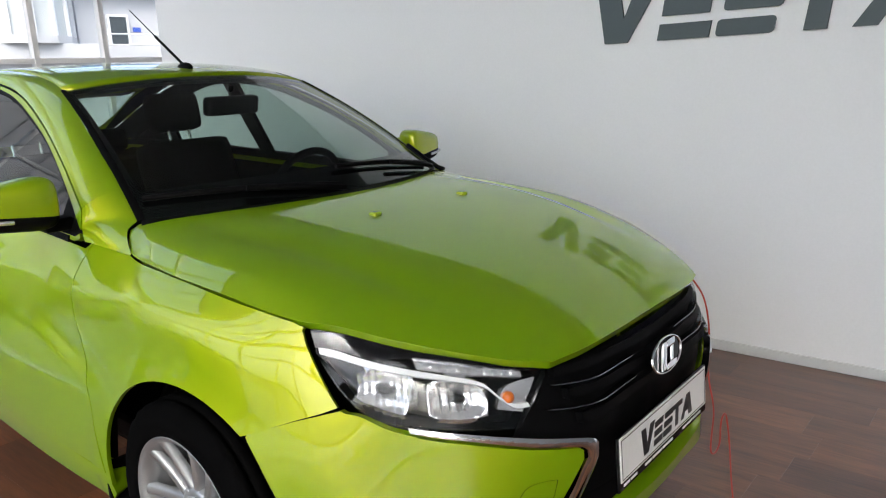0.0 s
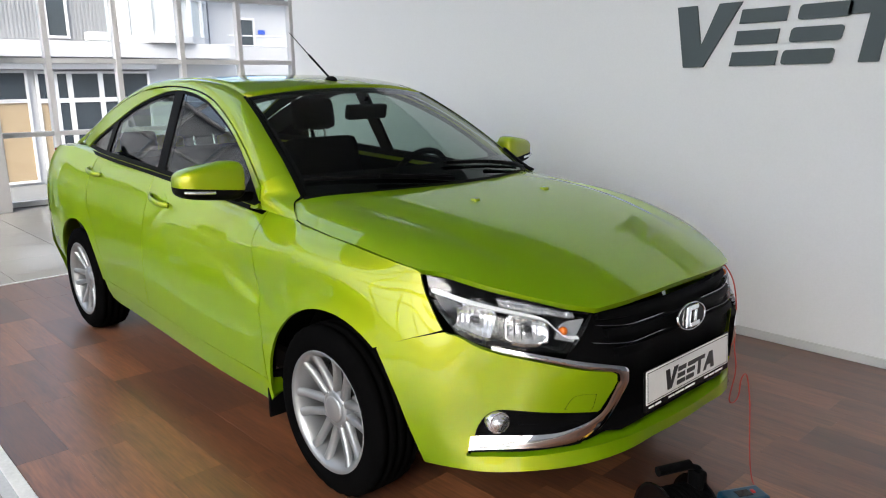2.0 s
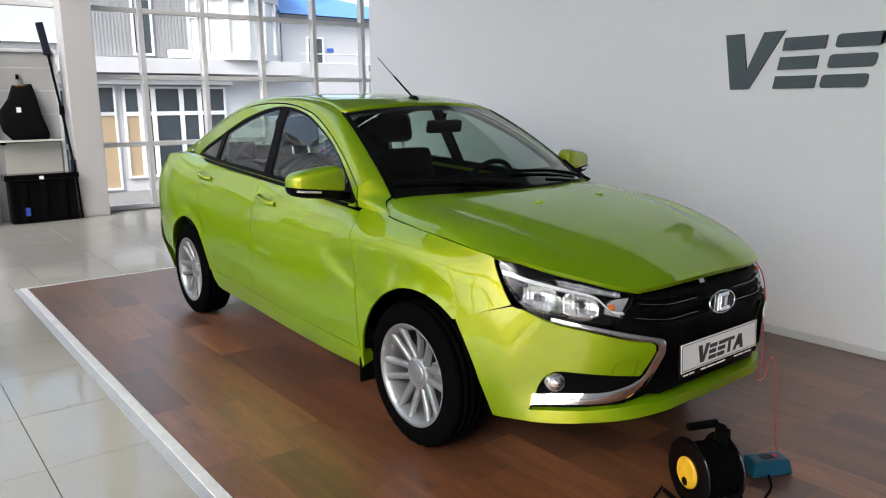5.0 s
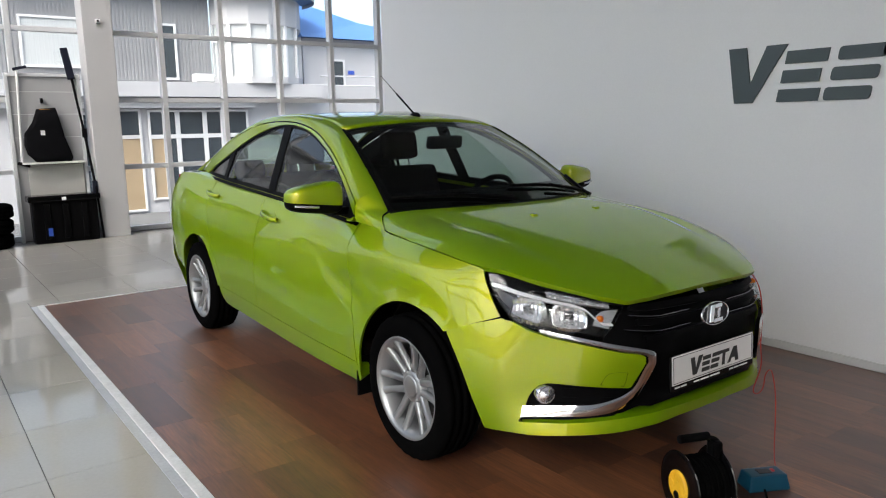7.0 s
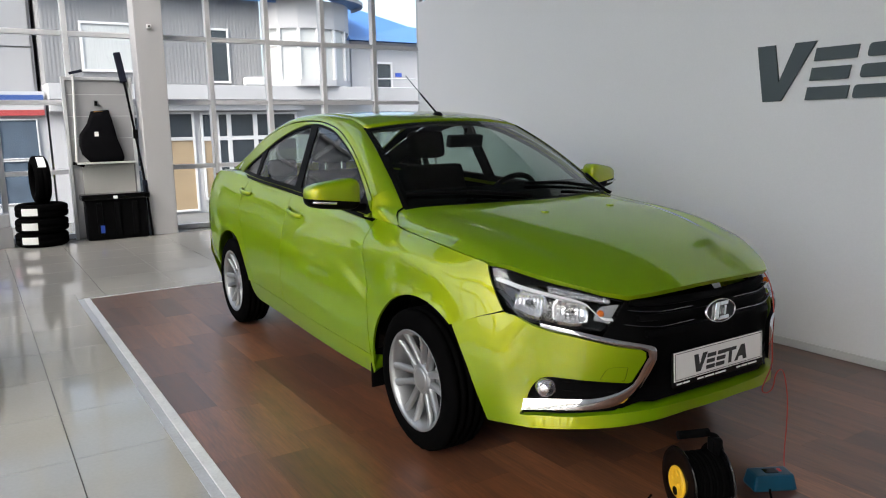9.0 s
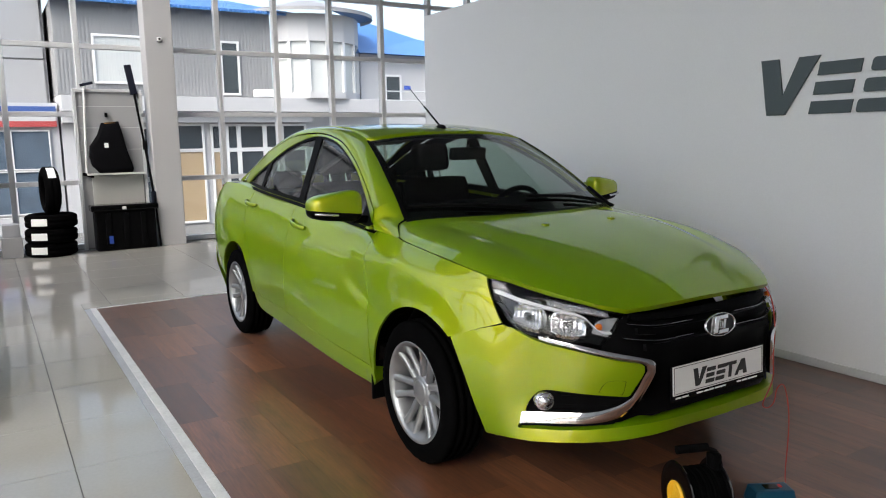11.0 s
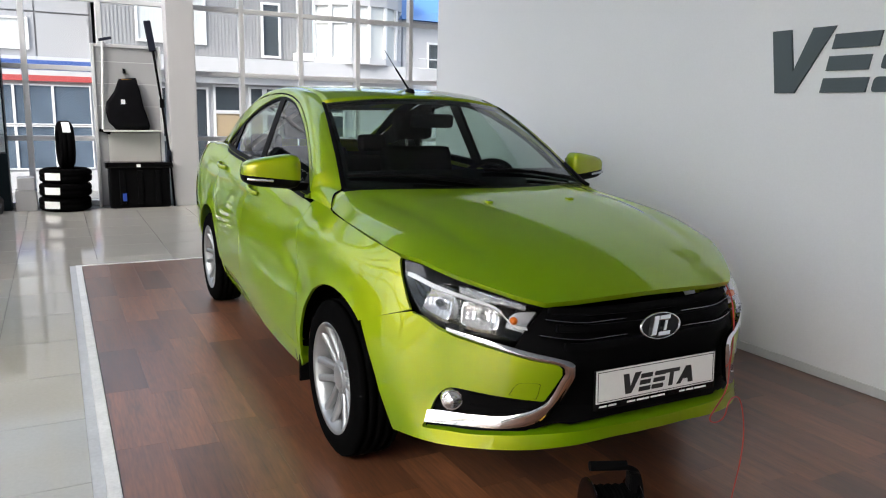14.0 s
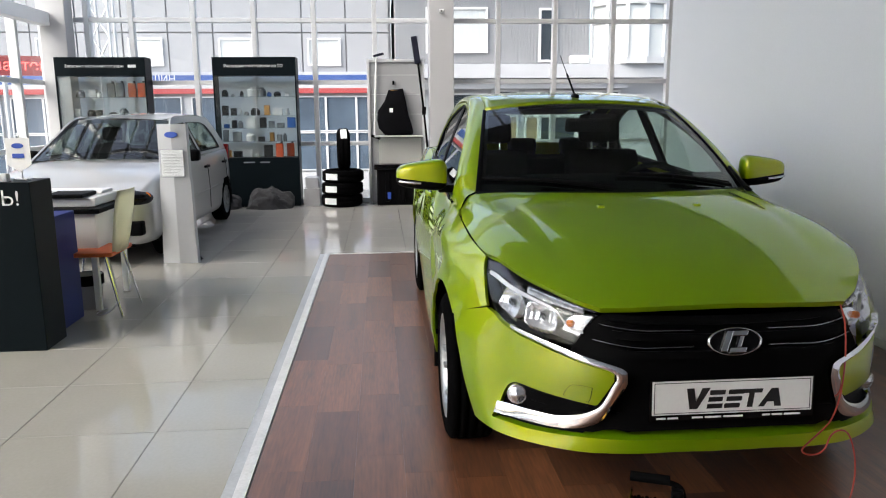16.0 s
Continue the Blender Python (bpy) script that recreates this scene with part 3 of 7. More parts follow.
for s, sn in ((-1, "right"), (1, "left")):
    F, fl = flank(s), s > 0
    b_x = -1.585
    fender = loop([(-0.455, 0.957), (-0.37, 0.9515), (-0.29, 0.945)], [(x, z) for x, z in zip(EDGE_X, EDGE_Z) if -0.27 < x < 0.38], [(0.388, 0.858)],
                  smooth([(0.386, 0.853), (0.415, 0.803), (0.455, 0.743), (0.488, 0.702)]),
                  smooth([(0.486, 0.699), (0.393, 0.665), (0.293, 0.623)]),
                  arc(*FA, 53, 176), [(-0.338, 0.30), (-0.345, 0.30)], SEAM[::-1] + (0.0022, 0))
    panel("fender", fender, F, PAINT, car, flip=fl, step=0.013, even=5)
    fdoor = loop(SEAM + (-0.0022, 0), smooth([(-0.36, 0.345), (-0.8, 0.352), (-1.3, 0.362), (b_x + 0.05, 0.372)]),
                 smooth([(b_x + 0.055, 0.375), (b_x + 0.05, 0.6), (b_x + 0.02, 0.85), (b_x, belt_z(b_x) - 0.012)]),
                 [(x, belt_z(x) - 0.012) for x in np.linspace(b_x, -0.5, 30)])
    d1 = panel("front_door", fdoor, F, PAINT, car, flip=fl, step=0.013, even=4)
    rdoor = loop(smooth([(b_x - 0.004, belt_z(b_x) - 0.012), (b_x + 0.016, 0.85), (b_x + 0.046, 0.6), (b_x + 0.051, 0.372)]),
                 smooth([(b_x + 0.04, 0.372), (-1.8, 0.380), (-2.12, 0.388)]),
                 smooth([(-2.13, 0.39), (-2.165, 0.47), (-2.24, 0.58), (-2.33, 0.68), (-2.42, 0.80), (-2.47, 0.93), (-2.47, belt_z(-2.47) - 0.012)]),
                 [(x, belt_z(x) - 0.012) for x in np.linspace(-2.47, b_x - 0.004, 24)])
    d2 = panel("rear_door", rdoor, F, PAINT, car, flip=fl, step=0.02, even=3)
    quarter = loop(smooth([(-2.475, belt_z(-2.47) - 0.012), (-2.475, 0.93), (-2.425, 0.80), (-2.335, 0.68), (-2.245, 0.58), (-2.17, 0.47), (-2.135, 0.39)]),
                   [(-2.14, 0.385), (-2.235, 0.385)], arc(*RA, 12, 172), smooth([(-2.985, 0.40), (-3.1, 0.42), (-3.3, 0.44)]),
                   smooth([(-3.31, 0.46), (-3.33, 0.75), (-3.30, 0.95), (-3.24, 1.07)]), smooth([(-3.2, 1.085), (-2.9, 1.085), (-2.6, 1.062), (-2.475, 1.05)]))
    panel("rear_quarter", quarter, F, PAINT, car, flip=fl, step=0.02, even=3)
    sill = loop([(-0.36, 0.338)], smooth([(-0.8, 0.346), (-1.3, 0.356), (-1.8, 0.373), (-2.22, 0.38)]), smooth([(-2.215, 0.345), (-2.205, 0.31), (-2.18, 0.275)]),
                smooth([(-2.1, 0.262), (-1.2, 0.248), (-0.45, 0.242), (-0.36, 0.245)]), [(-0.340, 0.27), (-0.345, 0.30)])
    panel("sill", sill, F, PAINT, car, flip=fl, raise_by=-0.004, rim=0.06)
    # side window zone
    P = (lambda s: lambda x, z: (x, s * pane_w(x, z), z))(s)
    rail = [(-0.505, 1.03), (-0.55, 1.05), (-0.742, 1.176), (-0.974, 1.298), (-1.238, 1.392), (-1.6, 1.438), (-2.06, 1.417), (-2.48, 1.31), (-2.80, 1.195), (-3.06, 1.10)]
    top = [(-0.528, 0.985), (-0.690, 1.112), (-0.889, 1.234), (-1.122, 1.332), (-1.295, 1.384), (-1.53, 1.416), (-1.75, 1.409), (-2.03, 1.352), (-2.385, 1.23), (-2.62, 1.155), (-2.80, 1.088)]
    hole = loop(smooth(top), [(x, belt_z(x) + 0.012) for x in np.linspace(-2.79, -0.56, 50)])
    zone = loop([(-0.53, 0.968)], smooth(rail[1:]) + (0.0, -0.007), smooth([(-3.05, 1.09), (-2.9, 1.083), (-2.85, 1.075)]), BELT[BELT[:, 0] < -0.535][::-1])
    panel("door_frame", zone, P, PAINT, car, "lime green window surround", flip=fl, holes=[hole], rim=0.02)
    panes = [("front_window", -0.56, -1.515), ("rear_window", -1.575, -2.30), ("quarter_window", -2.36, -2.79)]
    holes2 = []
    tp = smooth(top)

    def top_z(x):
        return float(np.interp(-x, -tp[:, 0], tp[:, 1]))
    for nm, xa, xb in panes:
        lean = 0.055 if nm != "quarter_window" else 0.0
        xs = np.linspace(xa - 0.10 if nm == "front_window" else xa - lean, xb - 0.02 if nm == "front_window" else xb + 0.02, 26)
        up = [(x, top_z(x) - 0.013) for x in xs]
        dn = [(x, belt_z(x) + 0.035) for x in np.linspace(xb + 0.03 if nm == "front_window" else xb, xa - 0.12 if nm == "front_window" else xa, 26)]
        up = [p for p in up if p[1] > belt_z(p[0]) + 0.04]
        holes2.append((nm, loop(up, dn)))
    panel("window_trim", hole, P, BLACK, car, "gloss black window trim and pillar", flip=fl, holes=[h for _, h in holes2], raise_by=-0.006, rim=0.02)
    for nm, h in holes2:
        g = panel(nm, h, P, CARGLASS if nm != "quarter_window" else GLOSSBLACK, car, "tinted side window", flip=fl, raise_by=-0.012, rim=0)
        g.visible_shadow = False
    belt = loop(BELT[3:-2] + (0, 0.010), BELT[3:-2][::-1] + (0, -0.008))
    panel("belt_moulding", belt, P, BLACK, car, flip=fl, raise_by=0.004, rim=0.01)
    # pillar and roof rail, from the windscreen foot to the tail
    e1 = smooth([(x, s * float(pane_w(x, z)), z) for x, z in rail[1:-1] + [(-3.22, 1.075)]], 0.05)
    e2 = smooth([(-0.488, s * 0.617, 1.090), (-0.60, s * 0.600, 1.165), (-0.80, s * 0.562, 1.285), (-1.003, s * 0.516, 1.386), (-1.25, s * 0.497, 1.444),
                 (-1.6, s * 0.485, 1.474), (-2.0, s * 0.485, 1.462), (-2.4, s * 0.50, 1.375), (-2.75, s * 0.53, 1.245), (-3.25, s * 0.56, 1.09)], 0.05)
    n = 60
    q1 = np.stack([np.interp(np.linspace(0, 1, n), np.linspace(0, 1, len(e1)), e1[:, k]) for k in range(3)], 1)
    q2 = np.stack([np.interp(np.linspace(0, 1, n), np.linspace(0, 1, len(e2)), e2[:, k]) for k in range(3)], 1)
    rows = []
    for v in np.linspace(0, 1, 7):
        bulge = 0.016 * 4 * v * (1 - v)
        rows.append(q1 * (1 - v) + q2 * v + np.array([0.25, s * 0.7, 0.65]) * bulge)
    rows = np.array(rows)
    loft("roof_rail", rows if s > 0 else rows[::-1], PAINT, car)

for s in (-1, 1):
    rows = []
    for x in np.linspace(-2.45, -3.30, 26):
        zt = float(np.interp(-x, [2.45, 2.6, 2.9, 3.2, 3.3], [1.046, 1.060, 1.083, 1.083, 1.05]))
        a = np.array((x, float(side_w(np.array([x]), np.array([zt]))[0]), zt))
        b = np.array((x, max(0.575, float(pane_w(x, 1.09)) - 0.004), float(np.interp(-x, [2.45, 2.9, 3.1, 3.3], [1.07, 1.096, 1.100, 1.085]))))
        rows.append([(a * (1 - v) + b * v + np.array((0, 0.3, 0.9)) * 0.012 * v * (1 - v)) * (1, s, 1) for v in np.linspace(0, 1, 5)])
    loft("rear_shoulder", rows if s < 0 else rows[::-1], PAINT, car)
# roof
xs = np.linspace(0, 1, 26)
mid = smooth([(-0.925, 1.424), (-1.15, 1.465), (-1.5, 1.490), (-1.9, 1.487), (-2.25, 1.44), (-2.46, 1.385)], 0.02)
edg = smooth([(-1.003, 0.514, 1.388), (-1.25, 0.495, 1.446), (-1.6, 0.483, 1.476), (-2.0, 0.483, 1.464), (-2.36, 0.495, 1.39)], 0.02)
mid = np.stack([np.interp(xs, np.linspace(0, 1, len(mid)), mid[:, k]) for k in range(2)], 1)
edg = np.stack([np.interp(xs, np.linspace(0, 1, len(edg)), edg[:, k]) for k in range(3)], 1)
rows = []
for v in np.linspace(-1, 1, 25):
    a = abs(v)
    rows.append(np.stack([mid[:, 0] * (1 - a**2) + edg[:, 0] * a**2, v * edg[:, 1], mid[:, 1] * (1 - a**2.6) + edg[:, 2] * a**2.6], 1))
loft("roof", rows[::-1], PAINT, car, thick=0.02)


def screen(name, foot_mid, foot_end, head_mid, head_end, bow, mat, label):
    rows = []
    for v in np.linspace(0, 1, 13):
        row = []
        for u in np.linspace(-1, 1, 29):
            a = abs(u)
            f = np.array(foot_mid) * (1 - a**2.2) + np.array((foot_end[0], 0, foot_end[2])) * a**2.2
            h = np.array(head_mid) * (1 - a**2.2) + np.array((head_end[0], 0, head_end[2])) * a**2.2
            f[1], h[1] = u * foot_end[1], u * head_end[1]
            p = f * (1 - v) + h * v
            row.append(p + np.array(bow) * 4 * v * (1 - v))
        rows.append(row)
    ob = loft(name, rows, mat, car, label)
    ob.visible_shadow = False
    return rows


screen("windscreen", (-0.15, 0, 1.026), (-0.372, 0.634, 1.012), (-0.925, 0, 1.420), (-1.0, 0.516, 1.383), (0.012, 0, 0.018), CARGLASS, "clear curved windscreen")
screen("rear_screen", (-2.98, 0, 1.13), (-2.95, 0.56, 1.12), (-2.44, 0, 1.387), (-2.36, 0.50, 1.385), (-0.01, 0, 0.02), CARGLASS, "tinted rear window")
# boot lid and tail
rows = []
for v in np.linspace(-1, 1, 21):
    a = abs(v)
    line = smooth([(-2.96 + 0.03 * a, 1.125 - 0.02 * a**4), (-3.15, 1.118 - 0.03 * a**4), (-3.36 + 0.06 * a * a, 1.120 - 0.055 * a**3), (-3.43 + 0.07 * a * a, 1.05), (-3.45 + 0.09 * a * a, 0.80)], 0.04)
    rows.append([(p[0], v * (0.62 + 0.03 * k / len(line)), p[1]) for k, p in enumerate(line)])
m = min(len(r) for r in rows)
loft("boot_lid", [r[:m - 1] + [r[-1]] for r in rows][::-1], PAINT, car)
rows = []
for zz, xx, ww in ((0.82, -3.445, 0.0), (0.62, -3.52, 0.0), (0.45, -3.53, 0.0), (0.30, -3.47, 0.0), (0.22, -3.38, 0.0)):
    a = np.linspace(-1, 1, 31)
    rows.append([(xx + 0.20 * abs(v) ** 3.2, v * (0.772 if zz > 0.4 else 0.74), zz) for v in a])
loft("rear_bumper", rows[::-1], PAINT, car)
for s in (-1, 1):
    rows = [[(-3.43 + 0.14 * v ** 2, s * (0.58 + 0.12 * v), zz) for v in np.linspace(0, 1, 8)] for zz in np.linspace(0.80, 1.06, 6)]
    loft("tail_lamp", rows if s < 0 else rows[::-1], material("red_lamp", (0.25, 0.01, 0.012), 0.15, coat=0.8), car, "dark red tail lamp", thick=0.02)

# bonnet
right = loop(np.stack([EDGE_X, -EDGE_W], 1)[:-1], smooth([(0.388, -0.697), (0.569, -0.612), (0.741, -0.490), (0.818, -0.408)]),
             smooth([(0.822, -0.402), (0.845, -0.30), (0.858, -0.15), (0.860, 0.0)]))
left = right[::-1] * (1, -1)
rear = smooth([(-0.372, 0.672), (-0.372, 0.64), (-0.32, 0.58), (-0.20, 0.40), (-0.125, 0.2), (-0.10, 0.0), (-0.125, -0.2), (-0.20, -0.40), (-0.32, -0.58), (-0.372, -0.64), (-0.372, -0.672)])
panel("bonnet", loop(right, left, rear), lambda x, w: (x, w, bonnet_z(x, w)), PAINT, car, step=0.015, rim=0.02, even=2)

for s in (-1, 1):
    tube("bonnet_seal", [(x, s * (w + 0.003), z - 0.018) for x, w, z in zip(EDGE_X, EDGE_W, EDGE_Z) if -0.30 < x < 0.33], 0.007, BLACK, car)
# bumper skin, from the fender seams round the nose
half = loop(smooth([(0.0, 0.310), (14, 0.307), (21.7, 0.303), (28.2, 0.296), (40, 0.288), (51.4, 0.276), (59.9, 0.260)], 0.5), smooth([(60.2, 0.264), (62.8, 0.373), (66.6, 0.513), (70.6, 0.617)], 0.5),
            smooth([(70.3, 0.623), (63.0, 0.6635), (55.2, 0.6965)], 0.5), smooth([(54.6, 0.692), (52.4, 0.688), (48, 0.661), (45.0, 0.650)], 0.5),
            smooth([(44.9, 0.648), (38.5, 0.630), (29.4, 0.597), (24.0, 0.582)], 0.5), smooth([(23.4, 0.578), (22.6, 0.562), (23.4, 0.530), (25.8, 0.462)], 0.5),
            smooth([(26.3, 0.458), (35.8, 0.470), (43.5, 0.474), (46.5, 0.455), (48.6, 0.41), (49.6, 0.36), (50.8, 0.324)], 0.5),
            smooth([(50.5, 0.320), (45.5, 0.327), (40, 0.331), (30, 0.342), (22, 0.349), (15.7, 0.352), (0, 0.354)], 0.5))
half = half[np.abs(half[:, 0]) > 0.05]
bumper = panel("front_bumper", loop(half, half[::-1] * (-1, 1)), nose_flip, PAINT, car, unit=DEG, rim=0.02, step=0.016, flip=True, even=7)
# black grille behind it
gh = loop(smooth([(0, 0.759), (15, 0.763), (25.6, 0.768)], 0.5), smooth([(26, 0.765), (29.5, 0.693), (31.7, 0.640)], 0.5), [(33, 0.60), (30, 0.46), (35, 0.46), (47, 0.46), (50, 0.40), (51, 0.335), (40, 0.335), (30, 0.345), (24, 0.368), (0, 0.368)])
gh = gh[np.abs(gh[:, 0]) > 0.05]
panel("grille", loop(gh, gh[::-1] * (-1, 1)), nose_flip, BLACK, car, "black front grille", unit=DEG, rim=0.0, raise_by=-0.03, flip=True)
for sg in (1, -1):
    k = (sg, 1)
    fl = True
    lamp = loop(smooth([(60.2, 0.855), (58.9, 0.805), (56.0, 0.745), (52.4, 0.698), (48, 0.673), (40.9, 0.664), (32.0, 0.648)], 0.5), smooth([(31.5, 0.652), (29.3, 0.695), (26.2, 0.764)], 0.5),
                smooth([(26.6, 0.768), (33.4, 0.795), (43.4, 0.822), (54.7, 0.845)], 0.5))
    hl = panel("headlamp", lamp * k, nose_flip, LAMPGLASS, car, "clear headlamp cover", unit=DEG, rim=0.01, raise_by=-0.004, flip=True)
    hl.visible_shadow = False
    panel("lamp_housing", lamp * k, nose_flip, GLOSSBLACK, hl, unit=DEG, rim=0.0, raise_by=-0.07, flip=True)
    outer = smooth([(46.0, 0.672), (38.8, 0.655), (29.4, 0.622), (23.5, 0.602), (20.9, 0.588), (20.2, 0.567), (20.5, 0.538), (23.4, 0.446), (25.6, 0.400), (29.2, 0.372), (34, 0.358), (41, 0.352), (50.3, 0.337)], 0.4)
    inner = smooth([(50.0, 0.378), (41.0, 0.392), (34, 0.400), (30.0, 0.416), (27.2, 0.436), (25.0, 0.466), (23.0, 0.535), (22.2, 0.562), (23.4, 0.582), (29.4, 0.603), (38.6, 0.640), (45.8, 0.660)], 0.4)
    panel("chrome_trim", loop(outer, inner) * k, nose_flip, CHROME, car, "chrome C-shaped trim", unit=DEG, rim=0.02, raise_by=0.004, step=0.006, flip=True, crown=0.004, even=1)
# ledge above the bumper lip
rows = []
for t in np.linspace(-50, 50, 71):
    k = min(1.0, (50 - abs(t)) / 24)
    z0 = float(np.interp(abs(t), [0, 22, 30, 40, 45.5, 50.5], [0.354, 0.349, 0.342, 0.331, 0.327, 0.320]))
    r1 = float(FRONT(np.array([z0]), np.array([abs(t)]))[0])
    a = radians(t)
    rows.append([((r1 - d * (0.35 + 0.65 * k)) * math.cos(a), -(r1 - d * (0.35 + 0.65 * k)) * math.sin(a), z0 - 0.0005 + h * (0.2 + 0.8 * k)) for d, h in ((0, 0), (0.012, 0.003), (0.034, 0.007), (0.062, 0.011))])
loft("bumper_ledge", rows, PAINT, car)

# ---- underside, wells and cabin ----
block("underbody", (-3.25, -0.60, 0.20), (0.52, 0.60, 0.34), BLACK, car, "black underside", bevel=0.03)
for s in (-1, 1):
    for cx, cz, r in (FA, RA):
        rows = [[(cx + (r + 0.01) * math.cos(a), s * w, cz + (r + 0.01) * math.sin(a)) for a in np.linspace(math.radians(-12), math.radians(192), 24)] for w in (0.50, 0.62, 0.70)]
        loft("wheel_arch_liner", rows if s > 0 else rows[::-1], BLACK, car, "black wheel arch liner", thick=0.004)
        block("wheel_well", (cx - r - 0.02, s * 0.49 - 0.01, cz - 0.10), (cx + r + 0.02, s * 0.49 + 0.01, cz + r), BLACK, car)
    block("mud_flap", (-0.375, min(s * 0.66, s * 0.845), 0.175), (-0.362, max(s * 0.66, s * 0.845), 0.36), BLACK, car, "black rubber mud flap", bevel=0.004)
    F, fl = flank(s), s > 0
    lining = loop([(-0.38, 0.30), (-2.45, 0.30), (-2.85, 0.75), (-2.9, 1.06)], [(x, belt_z(x) + 0.0) for x in np.linspace(-2.8, -0.45, 30)])
    panel("door_lining", lining, F, DARK, car, "dark grey door lining", flip=fl, raise_by=-0.05, rim=0, step=0.08)
    P = (lambda s: lambda x, z: (x, s * pane_w(x, z), z))(s)
    panel("pillar_lining", zone, P, DARK, car, flip=fl, holes=[h for _, h in holes2], raise_by=-0.03, rim=0, step=0.05)
    e1 = smooth([(x, s * float(pane_w(x, z) - 0.02), z - 0.01) for x, z in rail], 0.05)
    e2 = smooth([(-0.42, s * 0.625, 0.99), (-0.62, s * 0.585, 1.145), (-0.82, s * 0.545, 1.262), (-1.03, s * 0.50, 1.355), (-1.27, s * 0.48, 1.415), (-1.6, s * 0.47, 1.445), (-2.0, s * 0.47, 1.435), (-2.4, s * 0.485, 1.35), (-2.75, s * 0.515, 1.215), (-3.05, s * 0.545, 1.09)], 0.05)
    q1 = np.stack([np.interp(np.linspace(0, 1, 40), np.linspace(0, 1, len(e1)), e1[:, k]) for k in range(3)], 1)
    q2 = np.stack([np.interp(np.linspace(0, 1, 40), np.linspace(0, 1, len(e2)), e2[:, k]) for k in range(3)], 1)
    loft("rail_lining", [q1, (q1 + q2) / 2, q2], DARK, car)
    # fender foot of the windscreen pillar
    left = smooth([(-0.505, 0.742, 0.962), (-0.522, 0.736, 0.995), (-0.55, 0.714, 1.05)], 0.005)
    inner = smooth([(-0.278, 0.727, 0.9445), (-0.345, 0.698, 0.984), (-0.372, 0.675, 1.001), (-0.385, 0.640, 1.016), (-0.425, 0.628, 1.048), (-0.488, 0.617, 1.090)], 0.005)
    rows = []
    for v in np.linspace(0, 1, 16):
        p, q = (np.array([np.interp(v, np.linspace(0, 1, len(k)), k[:, i]) for i in range(3)]) for k in (left, inner))
        rows.append([(p * (1 - u) + q * u + np.array((0.25, 0.7, 0.65)) * 0.064 * u * (1 - u) * v) * (1, s, 1) for u in np.linspace(0, 1, 14)])
    loft("pillar_foot", rows if s < 0 else rows[::-1], PAINT, car)
rows = [[(mid[i, 0] - 0.02, v * (edg[i, 1] - 0.01), mid[i, 1] * (1 - abs(v) ** 2.6) + edg[i, 2] * abs(v) ** 2.6 - 0.035) for i in range(26)] for v in np.linspace(-1, 1, 15)]
loft("headliner", rows, material("headliner_cloth", (0.16, 0.16, 0.155), 0.95, 0, 0.08, 5, 0.2, 200), car, "grey cloth headliner")
block("cabin_floor", (-2.9, -0.66, 0.345), (-0.2, 0.66, 0.37), DARK, car)
block("bulkhead", (-0.30, -0.66, 0.36), (-0.26, 0.66, 0.90), BLACK, car)
dash = [[(x, w, z - 0.05 * abs(w / 0.66) ** 3) for x, z in smooth([(-0.27, 1.0), (-0.45, 1.005), (-0.60, 0.995), (-0.70, 0.955), (-0.73, 0.87), (-0.66, 0.72), (-0.55, 0.55)], 0.04)] for w in np.linspace(-0.66, 0.66, 17)]
loft("dashboard", dash, DARK, car, "dark soft plastic dashboard", thick=0.01)
block("parcel_shelf", (-2.95, -0.60, 1.005), (-2.42, 0.60, 1.03), DARK, car)
wheel_m = pose(-0.86, 0.36, 0.93, 0, -65, 0)
bm = bmesh.new()
ring = [(0.185 + 0.016 * math.cos(2 * math.pi * k / 10), 0.016 * math.sin(2 * math.pi * k / 10)) for k in range(11)]
lathe(bm, ring, 40, wheel_m)
for a in (0, 120, 240):
    box(bm, (0.0, -0.022, -0.012), (0.18, 0.022, 0.008), 0.005, wheel_m @ pose(0, 0, 0, 0, 0, a + 180))
lathe(bm, [(0, 0.035), (0.055, 0.03), (0.07, 0.0), (0.06, -0.03)], 24, wheel_m)
part("steering_wheel", bm, BLACK, car, "black steering wheel", smooth=True)
block("instrument_hood", (-0.68, 0.18, 0.97), (-0.50, 0.54, 1.045), DARK, car, bevel=0.03)


def pad(name, lo, hi, bevel, m, parent=None):
    ob = part(name, box(bmesh.new(), lo, hi, bevel, m), DARK, parent or car, smooth=True)
    return ob


for y in (-0.36, 0.36):
    pad("front_seat", (-1.62, y - 0.25, 0.45), (-1.10, y + 0.25, 0.60), 0.06, None)
    pad("front_seat_back", (-0.07, -0.24, 0), (0.07, 0.24, 0.60), 0.055, pose(-1.60, y, 0.55, 0, -16, 0))
    pad("headrest", (-0.05, -0.135, 0), (0.05, 0.135, 0.19), 0.045, pose(-1.80, y, 1.17, 0, -10, 0))
    for d in (-0.055, 0.055):
        tube("headrest_post", [(-1.765, y + d, 1.10), (-1.79, y + d, 1.20)], 0.007, CHROME, car, smooth_path=False)
pad("rear_seat", (-2.35, -0.62, 0.42), (-1.95, 0.62, 0.56), 0.06, None)
pad("rear_seat_back", (-0.07, -0.62, 0), (0.07, 0.62, 0.58), 0.05, pose(-2.38, 0, 0.50, 0, -20, 0))
for y in (-0.40, 0.0, 0.40):
    pad("headrest", (-0.04, -0.11, 0), (0.04, 0.11, 0.13), 0.035, pose(-2.60, y, 1.045, 0, -12, 0))
